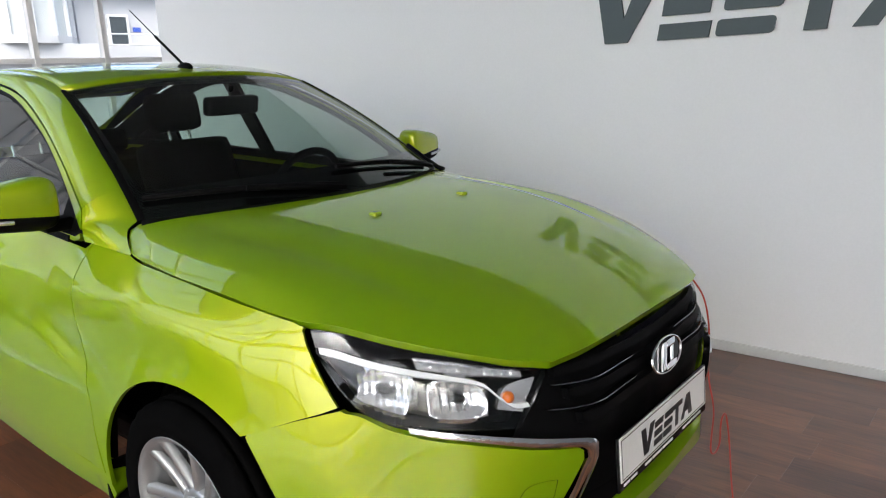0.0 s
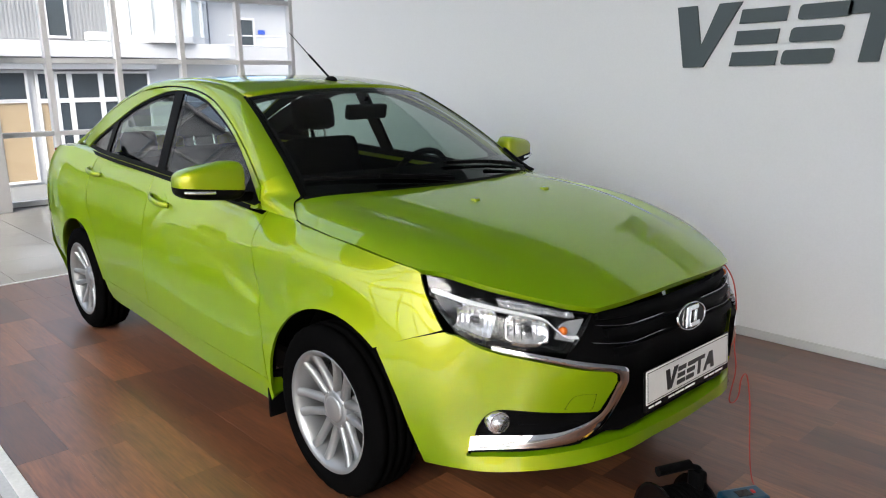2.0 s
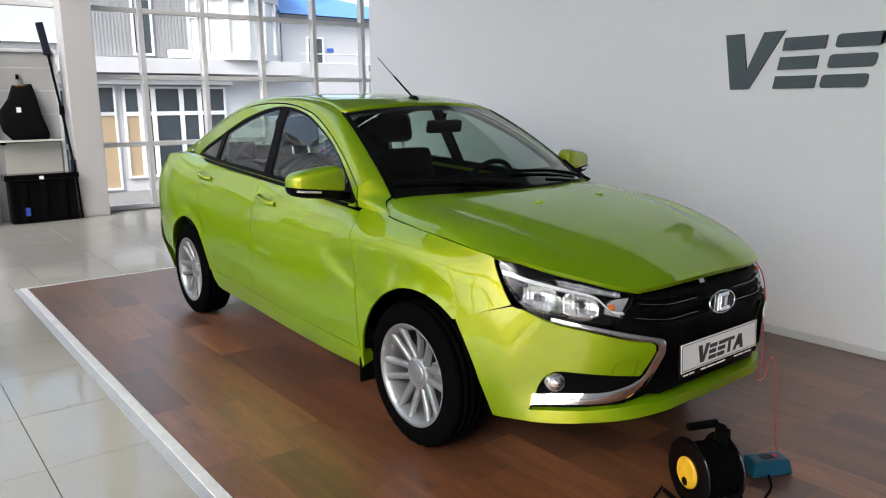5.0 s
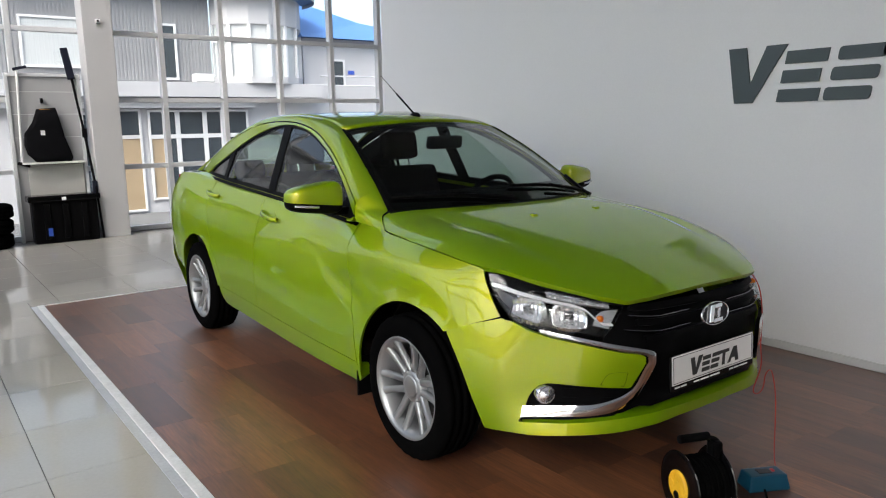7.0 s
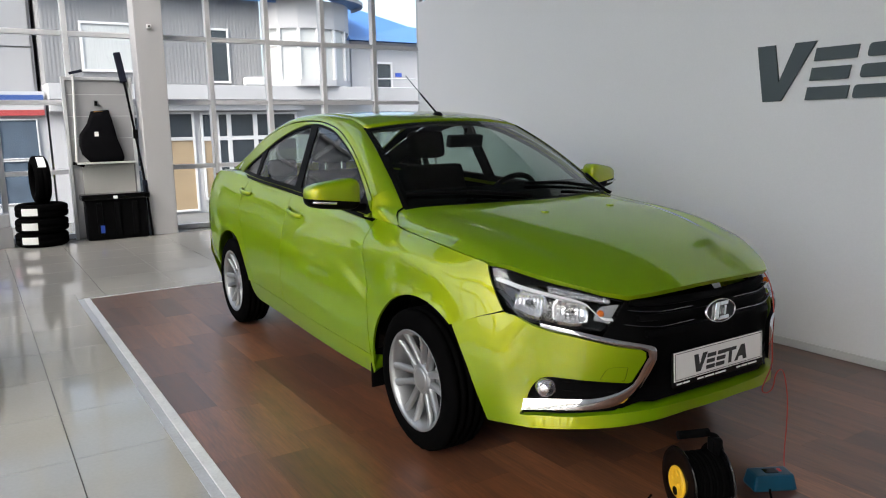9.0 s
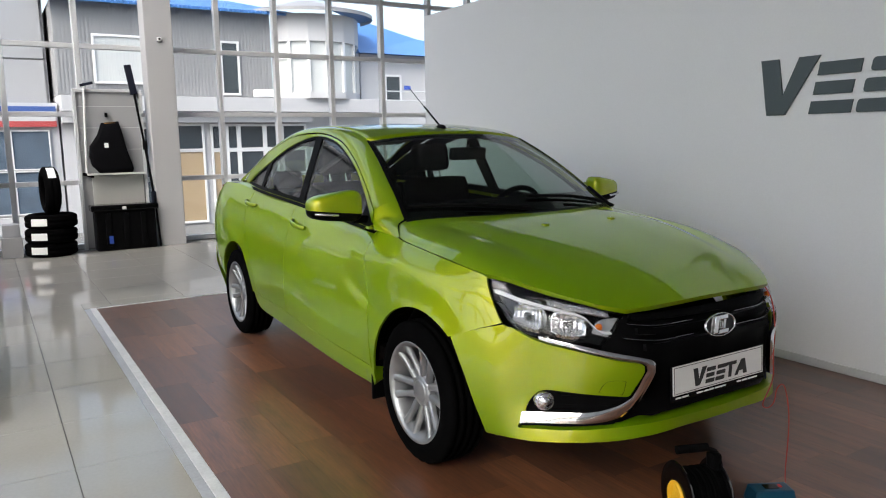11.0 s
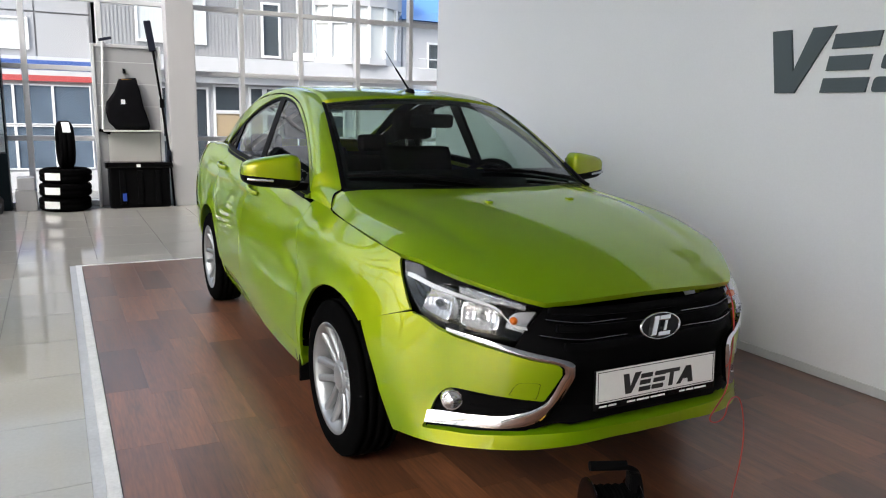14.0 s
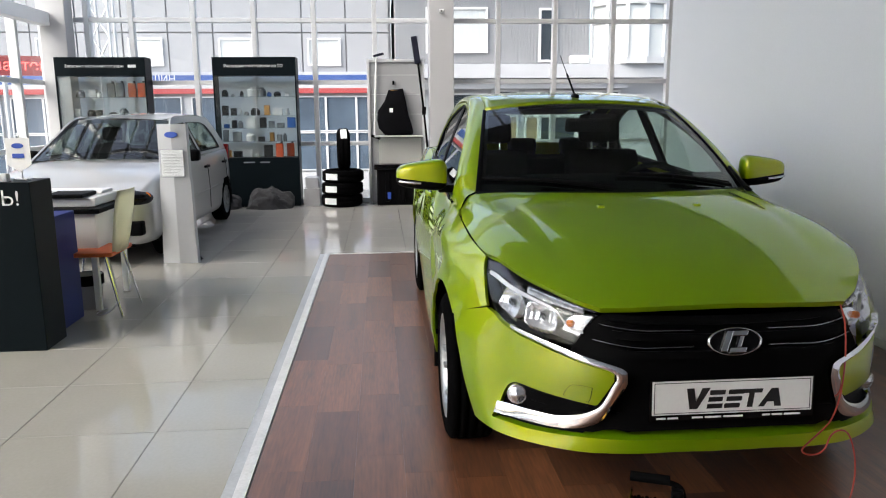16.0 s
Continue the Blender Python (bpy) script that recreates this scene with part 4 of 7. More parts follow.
im = part("interior_mirror", box(bmesh.new(), (-0.02, -0.125, -0.035), (0.02, 0.125, 0.035), 0.016, pose(-0.80, 0.0, 1.305, 0, 12, 8)), BLACK, car, "black interior mirror", smooth=True)
block("mirror_glass", (-0.0225, -0.115, -0.028), (-0.0205, 0.115, 0.028), CHROME, im, m=pose(-0.80, 0.0, 1.305, 0, 12, 8))
tube("mirror_stem", [(-0.80, 0, 1.33), (-0.79, 0, 1.375)], 0.008, BLACK, im, smooth_path=False)

# ---- windscreen edge, cowl and wipers ----
WS = np.array([[(np.array((-0.15, 0, 1.026)) * (1 - abs(u) ** 2.2) + np.array((-0.372, 0, 1.012)) * abs(u) ** 2.2) * (1 - v) + (np.array((-0.925, 0, 1.42)) * (1 - abs(u) ** 2.2) + np.array((-1.0, 0, 1.383)) * abs(u) ** 2.2) * v
                 + np.array((0.012 * 4 * v * (1 - v), u * (0.634 * (1 - v) + 0.516 * v), 0.018 * 4 * v * (1 - v))) for u in np.linspace(-1, 1, 41)] for v in np.linspace(0, 1, 41)])


def on_screen(u, v, up=0.0):
    i, j = v * 40, (u + 1) * 20
    a, b = int(min(i, 39)), int(min(j, 39))
    f, g = i - a, j - b
    p = WS[a, b] * (1 - f) * (1 - g) + WS[a + 1, b] * f * (1 - g) + WS[a, b + 1] * (1 - f) * g + WS[a + 1, b + 1] * f * g
    return tuple(p + up * np.array((0.47, 0, 0.88)))


def band(us, vs, up=-0.004):
    return [[on_screen(u, v, up) for u in us] for v in vs]


loft("screen_border", band(np.linspace(-1, 1, 41), np.linspace(0, 0.17, 6)), GLOSSBLACK, car, "black windscreen border")
loft("screen_border", band(np.linspace(-1, 1, 41), np.linspace(0.955, 1, 3)), GLOSSBLACK, car, "black windscreen border")
for s in (-1, 1):
    loft("screen_border", band(np.linspace(0.955, 1, 3) * s, np.linspace(0, 1, 20)), GLOSSBLACK, car, "black windscreen border")
    loft("screen_seal", [[on_screen(s * u, v, h) for u, h in ((0.985, 0.001), (1.0, 0.006), (1.018, 0.004))] for v in np.linspace(0, 1, 24)], BLACK, car)
rows = []
for u in np.linspace(-1, 1, 41):
    f = np.array(on_screen(u, 0.0, 0.002))
    w = u * 0.66
    hx = float(np.interp(abs(w), [0, 0.2, 0.4, 0.58, 0.66], [-0.10, -0.125, -0.20, -0.32, -0.372]))
    h = np.array((hx + 0.03, w, float(bonnet_z(np.array([hx]), np.array([w]))[0]) - 0.014))
    rows.append([f, f * 0.5 + h * 0.5 + np.array((0, 0, -0.012)), h])
loft("cowl", rows[::-1], BLACK, car, "black plastic cowl below the windscreen", thick=0.006)
for ua, ub, va, vb, up in ((-0.10, -0.97, 0.03, 0.10, 0.014), (0.86, -0.02, 0.035, 0.13, 0.014)):
    wp = tube("wiper", [on_screen(ua + (ub - ua) * k, va + (vb - va) * k + 0.02 * math.sin(3 * k), up) for k in np.linspace(0, 1, 8)], 0.008, BLACK, car, "black wiper")
    tube("wiper_arm", [on_screen(ua, 0.0, 0.02), on_screen(ua + (ub - ua) * 0.25, va - 0.01, 0.035), on_screen(ua + (ub - ua) * 0.55, (va + vb) / 2, 0.028)], 0.009, BLACK, wp)

loft("cowl_corner", [[(-0.50, 0.622, 1.100), (-0.50, 0.632, 1.099)], [(-0.43, 0.632, 1.052), (-0.43, 0.648, 1.050)], [(-0.375, 0.640, 1.016), (-0.375, 0.668, 1.010)], [(-0.335, 0.640, 1.000), (-0.335, 0.668, 0.998)]], BLACK, car, "black windscreen corner trim", thick=0.012)
# ---- wheels ----
BRAKE = material("brake_steel", (0.03, 0.03, 0.03), 0.5, 0.6)
def wheel_at(x, s, wmid):
    m = pose(x, s * wmid, 0.311, -90 if s > 0 else 90, 0, 0)
    bm = bmesh.new()
    R, W = 0.311, 0.0975
    prof = [(0.212, -W + 0.012), (0.222, -W + 0.004), (0.25, -W - 0.004), (0.28, -W + 0.002), (0.300, -W + 0.014), (0.307, -0.078), (0.309, -0.060), (0.302, -0.058), (0.302, -0.052), (0.310, -0.050), (0.311, -0.024), (0.303, -0.022), (0.303, -0.016), (0.311, -0.014)]
    prof = prof + [(r, -h) for r, h in prof[::-1]]
    lathe(bm, prof, 96, None)
    bm.verts.ensure_lookup_table()
    for i, v in enumerate(bm.verts):
        ring, k = divmod(i, 96)
        if ring in (4, 5, len(prof) - 5, len(prof) - 6) and k % 3 == 0:
            v.co.x *= 0.985
            v.co.y *= 0.985
    bmesh.ops.transform(bm, matrix=m, verts=bm.verts)
    wheel = part("wheel", bm, RUBBER, car, "black tyre on a silver alloy rim", smooth=True)
    bm = bmesh.new()
    lathe(bm, [(0.205, -0.09), (0.212, -0.095), (0.208, -0.08), (0.19, -0.07), (0.185, 0.0), (0.19, 0.06), (0.2, 0.075), (0.206, 0.086), (0.219, 0.094), (0.2225, 0.0925), (0.2225, 0.086), (0.214, 0.080)], 72, m)
    part("rim", bm, ALLOY, wheel, "silver alloy rim with paired spokes", smooth=True)
    for k in range(6):
        for d in (-1, 1):
            a = math.radians(60 * k + 8)
            bm, sect = bmesh.new(), []
            for r, half_w, h, off, dep in ((0.040, 0.016, 0.052, 0.019, 0.03), (0.075, 0.0152, 0.056, 0.0235, 0.026), (0.12, 0.0145, 0.062, 0.0285, 0.022), (0.165, 0.015, 0.070, 0.034, 0.020), (0.198, 0.018, 0.080, 0.040, 0.018), (0.212, 0.022, 0.086, 0.043, 0.014)):
                c = d * off
                pts = [(c - half_w, h - dep), (c - half_w * 0.9, h - 0.004), (c - half_w * 0.5, h), (c + half_w * 0.5, h), (c + half_w * 0.9, h - 0.004), (c + half_w, h - dep)]
                sect.append([bm.verts.new((r * math.cos(a) - q * math.sin(a), r * math.sin(a) + q * math.cos(a), z)) for q, z in pts])
            for p, q in zip(sect, sect[1:]):
                for i in range(5):
                    bm.faces.new((p[i], q[i], q[i + 1], p[i + 1]))
            bmesh.ops.transform(bm, matrix=m, verts=bm.verts)
            part("spoke", bm, ALLOY, wheel, smooth=True)
    bm = bmesh.new()
    lathe(bm, [(0.0, 0.060), (0.056, 0.060), (0.066, 0.055), (0.072, 0.048), (0.074, 0.02)], 36)
    bmesh.ops.transform(bm, matrix=m, verts=bm.verts)
    part("hub", bm, ALLOY, wheel, smooth=True)
    bm = bmesh.new()
    for k in range(4):
        lathe(bm, [(0.0, 0.054), (0.008, 0.054), (0.009, 0.04)], 8, pose(0.061 * math.cos(k * math.pi / 2 + 0.6), 0.061 * math.sin(k * math.pi / 2 + 0.6), 0.004))
    lathe(bm, [(0.0, 0.0655), (0.040, 0.0645), (0.049, 0.061), (0.050, 0.058)], 32)
    bmesh.ops.transform(bm, matrix=m, verts=bm.verts)
    part("hub_cap", bm, ALLOY, wheel, smooth=True)
    bm = bmesh.new()
    lathe(bm, [(0.0, 0.0), (0.13, 0.0), (0.13, -0.02), (0.07, -0.03), (0.184, -0.03)], 40, m)
    part("brake_disc", bm, BRAKE, wheel)
    part("brake_caliper", box(bmesh.new(), (0.075, -0.05, -0.03), (0.15, 0.05, 0.03), 0.01, m @ pose(0, 0, 0, 0, 0, 10 if s < 0 else 170)), ALLOY, wheel)


for s in (-1, 1):
    wheel_at(0.0, s, 0.735)
    wheel_at(-2.635, s, 0.722)

# ---- front details ----
def on_nose(t, z, out=0.0):
    x, w = front_xw(np.array([abs(t)]), np.array([z]))
    a = radians(t)
    return Vector((float(x[0]) + out * math.cos(a), -math.copysign(float(w[0]), t) - out * math.sin(a), z))


REFLECT = material("lamp_reflector", (0.80, 0.81, 0.83), 0.2, 0.75, 0.10, 30, 0.25, 60)
BLADE = material("light_guide", (0.72, 0.73, 0.74), 0.25, 0.0, 0.03, 20)
FOGBOWL = material("fog_reflector", (0.85, 0.86, 0.88), 0.16, 0.85, 0.2, 45)
AMBER = material("amber_bulb", (0.75, 0.16, 0.01), 0.2, 0, 0.1, 10, coat=0.5)
BULB = clear("bulb_glass", (0.9, 0.92, 0.95))
for sg in (1, -1):
    hl = [o for o in car.children if o.name.startswith("headlamp") and (o.data.vertices[0].co.y < 0) == (sg > 0)][0]

    def cell(name, outline, tc, zc, dt, dz, depth, flutes):
        def lift(t, z):
            a = np.abs(t)
            d = np.clip(1 - ((a - tc) / dt) ** 2 - ((z - zc) / dz) ** 2, 0, 1)
            r = FRONT(z, a) - 0.020 - depth * d + 0.0016 * np.sin(a * flutes) + 0.0012 * np.sin(z * 260)
            return r * np.cos(np.radians(a)), -np.sign(t + 1e-9) * r * np.sin(np.radians(a)), z
        return panel(name, outline * (sg, 1), lift, REFLECT, hl, unit=DEG, rim=0.02, step=0.006, flip=True)

    def bulb_at(t, z, parent):
        bm = bmesh.new()
        bmesh.ops.create_uvsphere(bm, u_segments=16, v_segments=10, radius=0.013, matrix=Matrix.Translation(on_nose(sg * t, z, -0.045)) @ Matrix.Diagonal((1.8, 1, 1, 1)))
        part("bulb", bm, GLOSSBLACK, parent, smooth=True)
    c1 = cell("low_beam_reflector", loop(smooth([(53.2, 0.715), (52.6, 0.745), (50.8, 0.775), (47.5, 0.772), (45.2, 0.766)], 0.3), smooth([(45.0, 0.760), (45.4, 0.72), (46.2, 0.690)], 0.3), smooth([(46.8, 0.688), (49.5, 0.692), (52.2, 0.705)], 0.3)), 49.2, 0.73, 4.6, 0.05, 0.035, 6.0)
    c2 = cell("high_beam_reflector", loop(smooth([(43.2, 0.690), (43.4, 0.725), (42.6, 0.752), (39.5, 0.748), (36.4, 0.735)], 0.3), smooth([(35.8, 0.730), (35.2, 0.70), (35.4, 0.678)], 0.3), smooth([(36.0, 0.676), (39.5, 0.674), (42.6, 0.682)], 0.3)), 39.2, 0.712, 4.4, 0.042, 0.032, 5.0)
    bulb_at(49.2, 0.73, c1)
    bulb_at(39.2, 0.712, c2)
    panel("indicator_reflector", loop(smooth([(34.0, 0.69), (33.2, 0.725), (31.5, 0.742), (28.0, 0.748)], 0.4), smooth([(27.9, 0.744), (29.6, 0.70), (30.4, 0.676)], 0.4)) * (sg, 1), nose_flip, REFLECT, hl, unit=DEG, raise_by=-0.026, rim=0.02, step=0.02, flip=True)
    bm = bmesh.new()
    bmesh.ops.create_uvsphere(bm, u_segments=14, v_segments=10, radius=0.013, matrix=Matrix.Translation(on_nose(sg * 32.4, 0.708, -0.020)))
    part("indicator_bulb", bm, AMBER, hl, "amber indicator bulb", smooth=True)
    panel("upper_reflector", loop(smooth([(45, 0.806), (38, 0.790), (30, 0.766)], 0.4), smooth([(30, 0.752), (36, 0.768), (44.5, 0.786)], 0.4)) * (sg, 1), nose_flip, REFLECT, hl, unit=DEG, raise_by=-0.02, rim=0.015, step=0.02, flip=True)
    for i in range(11):
        t0 = 31.0 + 1.25 * i
        zt = 0.768 + (t0 - 30) * 0.00265
        panel("light_rib", loop([(t0, zt - 0.012), (t0, zt), (t0 + 0.5, zt + 0.001), (t0 + 0.5, zt - 0.011)]) * (sg, 1), nose_flip, BULB if i % 3 else REFLECT, hl, unit=DEG, raise_by=-0.014, rim=0.006, step=0.02, flip=True)
    panel("lamp_brow", loop(smooth([(60.2, 0.850), (54.7, 0.845), (43.4, 0.822), (33.4, 0.795), (26.6, 0.766)], 0.5), smooth([(27.0, 0.757), (34, 0.778), (41, 0.797), (46, 0.806), (50, 0.804), (59.2, 0.820)], 0.5)) * (sg, 1), nose_flip, GLOSSBLACK, hl, unit=DEG, raise_by=-0.010, rim=0.01, step=0.02, flip=True)
    line = smooth([(59.0, 0.815), (53.5, 0.797), (47, 0.782), (40, 0.765), (36.0, 0.748), (33.8, 0.715), (32.0, 0.694), (29.8, 0.690)], 0.4)
    wide = 0.0045 + 0.004 * np.clip((line[:, 0] - 40) / 20, 0, 1)
    panel("light_blade", loop(line + np.stack([0 * wide, wide], 1), (line - np.stack([0.25 + 0 * wide, wide], 1))[::-1]) * (sg, 1), nose_flip, BLADE, hl, unit=DEG, raise_by=-0.013, rim=0.012, step=0.012, flip=True)
    # fog lamp in its black recess
    c = on_nose(sg * 44.4, 0.425, -0.004)
    m = Matrix.Translation(c) @ Euler((0, radians(90), radians(-sg * 20))).to_matrix().to_4x4()
    bm = bmesh.new()
    lathe(bm, [(0.037, -0.03), (0.036, 0.0), (0.033, 0.003), (0.031, 0.0), (0.028, 0.004), (0.021, 0.003), (0.019, 0.009), (0.011, 0.008), (0.009, 0.012), (0, 0.013)], 12, m)
    fg = part("fog_lamp", bm, FOGBOWL, car, "round chrome fog lamp", smooth=True)
    bm = bmesh.new()
    lathe(bm, [(0.0, 0.020), (0.018, 0.017), (0.033, 0.006)], 24, m)
    part("fog_glass", bm, LAMPGLASS, fg, smooth=True).visible_shadow = False
    panel("fog_recess", loop(smooth([(25.6, 0.462), (35.8, 0.475), (43.8, 0.480), (47.2, 0.46), (49.5, 0.41), (51.4, 0.322)], 0.5), smooth([(51, 0.327), (40, 0.331), (29, 0.352), (23, 0.45)], 0.5)) * (sg, 1), nose_flip, BLACK, car, "black fog lamp recess", unit=DEG, raise_by=-0.022, rim=0, flip=True)
    for zz in (0.405, 0.44):
        panel("recess_rib", loop([(28, zz), (41, zz + 0.002), (41, zz + 0.012), (28, zz + 0.010)]) * (sg, 1), nose_flip, BLACK, car, unit=DEG, raise_by=-0.014, rim=0.01, flip=True)
    if sg > 0:
        cap = loop(smooth([(32.6, 0.478), (31.9, 0.500), (31.0, 0.516), (29.0, 0.521), (27.2, 0.519)], 0.3), smooth([(26.9, 0.517), (27.1, 0.49), (27.6, 0.468)], 0.3))
        panel("tow_cover_joint", cap.mean(0) + (cap - cap.mean(0)) * 1.045, nose_flip, BLACK, car, unit=DEG, raise_by=0.0004, rim=0, step=0.015, flip=True)
        panel("tow_cover", cap, nose_flip, PAINT, car, unit=DEG, raise_by=0.0012, rim=0.003, step=0.015, flip=True)
# grille fins
DARKCHROME = material("dark_chrome", (0.32, 0.33, 0.34), 0.2, 1.0)
for zz, hh, mat, up in ((0.735, 0.010, BLACK, -0.008), (0.683, 0.011, BLACK, -0.006), (0.628, 0.012, BLACK, -0.006)):
    tt = np.linspace(-26 + (0.76 - zz) * 30, 26 - (0.76 - zz) * 30, 40)
    dz = 0.004 * (np.abs(tt) / 26) ** 2 * 3
    panel("grille_bar", loop(np.stack([tt, zz + dz + hh], 1), np.stack([tt, zz + dz - hh], 1)[::-1]), nose_flip, mat, car, unit=DEG, raise_by=up, rim=0.03, step=0.02, flip=True)
for z0, te in ((0.706, 26.5), (0.655, 27.5)):
    for sg in (1, -1):
        tt = np.linspace(7.5, te, 24)
        zz = z0 + 0.016 * np.clip((tt - 17) / 10, 0, 1) ** 1.5
        panel("grille_line", loop(np.stack([tt, zz + 0.002], 1), np.stack([tt, zz - 0.0003], 1)[::-1]) * (sg, 1), nose_flip, DARKCHROME, car, "thin chrome grille line", unit=DEG, raise_by=-0.004, rim=0.02, step=0.02, flip=True)
panel("lower_grille", loop([(-24, 0.43), (24, 0.43), (27, 0.385), (20, 0.372), (-20, 0.372), (-27, 0.385)]), nose_flip, BLACK, car, unit=DEG, raise_by=-0.012, rim=0.01, flip=True)
# badge: a plain shape in a chrome ring
bm = bmesh.new()
ringp = [(1 + 0.05 * math.cos(a), 0.05 * math.sin(a)) for a in np.linspace(0, 2 * math.pi, 13)]
bm_m = pose(0.905, 0, 0.676, 0, 80, 0)
lathe(bm, ringp, 48, bm_m @ Matrix.Diagonal((0.042, 0.084, 0.08, 1)))
badge = part("badge", bm, CHROME, car, "oval chrome badge with a plain shape", smooth=True)
bm = bmesh.new()
lathe(bm, [(0, 0.0), (0.95, 0.0), (1.0, -0.05)], 40, bm_m @ Matrix.Diagonal((0.042, 0.084, 0.08, 1)))
part("badge_field", bm, GLOSSBLACK, badge)
bm = bmesh.new()
for y0, y1, z0, z1 in ((-0.040, -0.018, -0.030, 0.034), (-0.018, 0.030, 0.018, 0.034), (-0.012, 0.042, -0.034, -0.018), (0.008, 0.022, -0.018, 0.018)):
    box(bm, (-z1, y0, 0.0), (-z0, y1, 0.010), 0.003, bm_m @ Matrix(((1, 0, 0, 0), (-0.35, 1, 0, 0), (0, 0, 1, 0), (0, 0, 0, 1))))
part("badge_shape", bm, CHROME, badge)
# show plate
PLATE = material("plate_white", (0.80, 0.80, 0.79), 0.35, 0, 0.03, 10)
INK = material("plate_ink", (0.012, 0.012, 0.013), 0.4)
pm_ = pose(0.903, 0.004, 0.494, 0, -3, 0)
plate = part("show_plate", box(bmesh.new(), (-0.004, -0.268, -0.074), (0.004, 0.268, 0.062), 0.004, pm_), GLOSSBLACK, car, "white show plate in a black holder")
block("plate_face", (0.0045, -0.260, -0.050), (0.0065, 0.260, 0.0585), PLATE, plate, m=pm_)
bm = bmesh.new()
for lo, hi in (((-0.254, 0.0515), (0.254, 0.0535)), ((-0.254, -0.0455), (0.254, -0.0435)), ((-0.254, -0.0435), (-0.252, 0.0515)), ((0.252, -0.0435), (0.254, 0.0515))):
    box(bm, (0.0066, lo[0], lo[1]), (0.0074, hi[0], hi[1]), 0, pm_)
part("plate_border", bm, INK, plate)


def mark(shape, w, h, lean=0.18, r=0.25):
    """Outline of a plain leaning shape, w by h: a wedge, a block, a rounded block."""
    if shape == "wedge_down":
        p = [(0.0, h), (w * 0.31, h), (w * 0.40, h * 0.34), (w * 0.66, h), (w, h), (w * 0.45, 0), (w * 0.13, 0)]
        return [(x, z) for x, z in p]
    if shape == "wedge_up":
        p = [(0, 0), (w * 0.25, 0), (w * 0.38, h * 0.26), (w * 0.68, h * 0.26), (w * 0.70, 0), (w, 0), (w * 0.86, h), (w * 0.56, h)]
        return [(x, z) for x, z in p]
    if shape == "tee":
        p = [(w * 0.22, 0), (w * 0.52, 0), (w * 0.62, h * 0.78), (w * 1.02, h * 0.78), (w * 1.06, h), (w * 0.04, h), (0, h * 0.78), (w * 0.34, h * 0.78)]
        return p
    if shape == "round":
        k = []
        for cx, cz, a0 in ((w - r * h, h - r * h, 0), (r * h, h - r * h, 90), (r * h, r * h, 180), (w - r * h, r * h, 270)):
            for a in (0, 30, 60, 90):
                k.append((cx + r * h * math.cos(radians(a0 + a)), cz + r * h * math.sin(radians(a0 + a))))
        return [(x + lean * z, z) for x, z in k]
    return [(0, 0), (w, 0), (w + lean * h, h), (lean * h, h)]




def sign_shape(name, shape, w, h, depth, m, mat, parent):
    bm = bmesh.new()
    vs = [bm.verts.new((x, z, 0)) for x, z in mark(shape, w, h)]
    f = bm.faces.new(vs)
    ext = bmesh.ops.extrude_face_region(bm, geom=[f])["geom"]
    bmesh.ops.translate(bm, vec=(0, 0, depth), verts=[v for v in ext if isinstance(v, bmesh.types.BMVert)])
    bmesh.ops.recalc_face_normals(bm, faces=bm.faces)
    bmesh.ops.transform(bm, matrix=m, verts=bm.verts)
    return part(name, bm, mat, parent)


base_m = pm_ @ Matrix(((0, 0, 1, 0.0066), (1, 0, 0, 0), (0, 1, 0, 0), (0, 0, 0, 1)))
for y0, y1 in ((-0.245, -0.215), (-0.209, -0.175), (-0.13, -0.095), (-0.088, -0.035), (-0.028, 0.035), (0.10, 0.125), (0.131, 0.165), (0.171, 0.225)):
    part("plate_bar", box(bmesh.new(), (0.0042, y0, -0.0645), (0.0052, y1, -0.0585), 0, pm_), PLATE, plate)

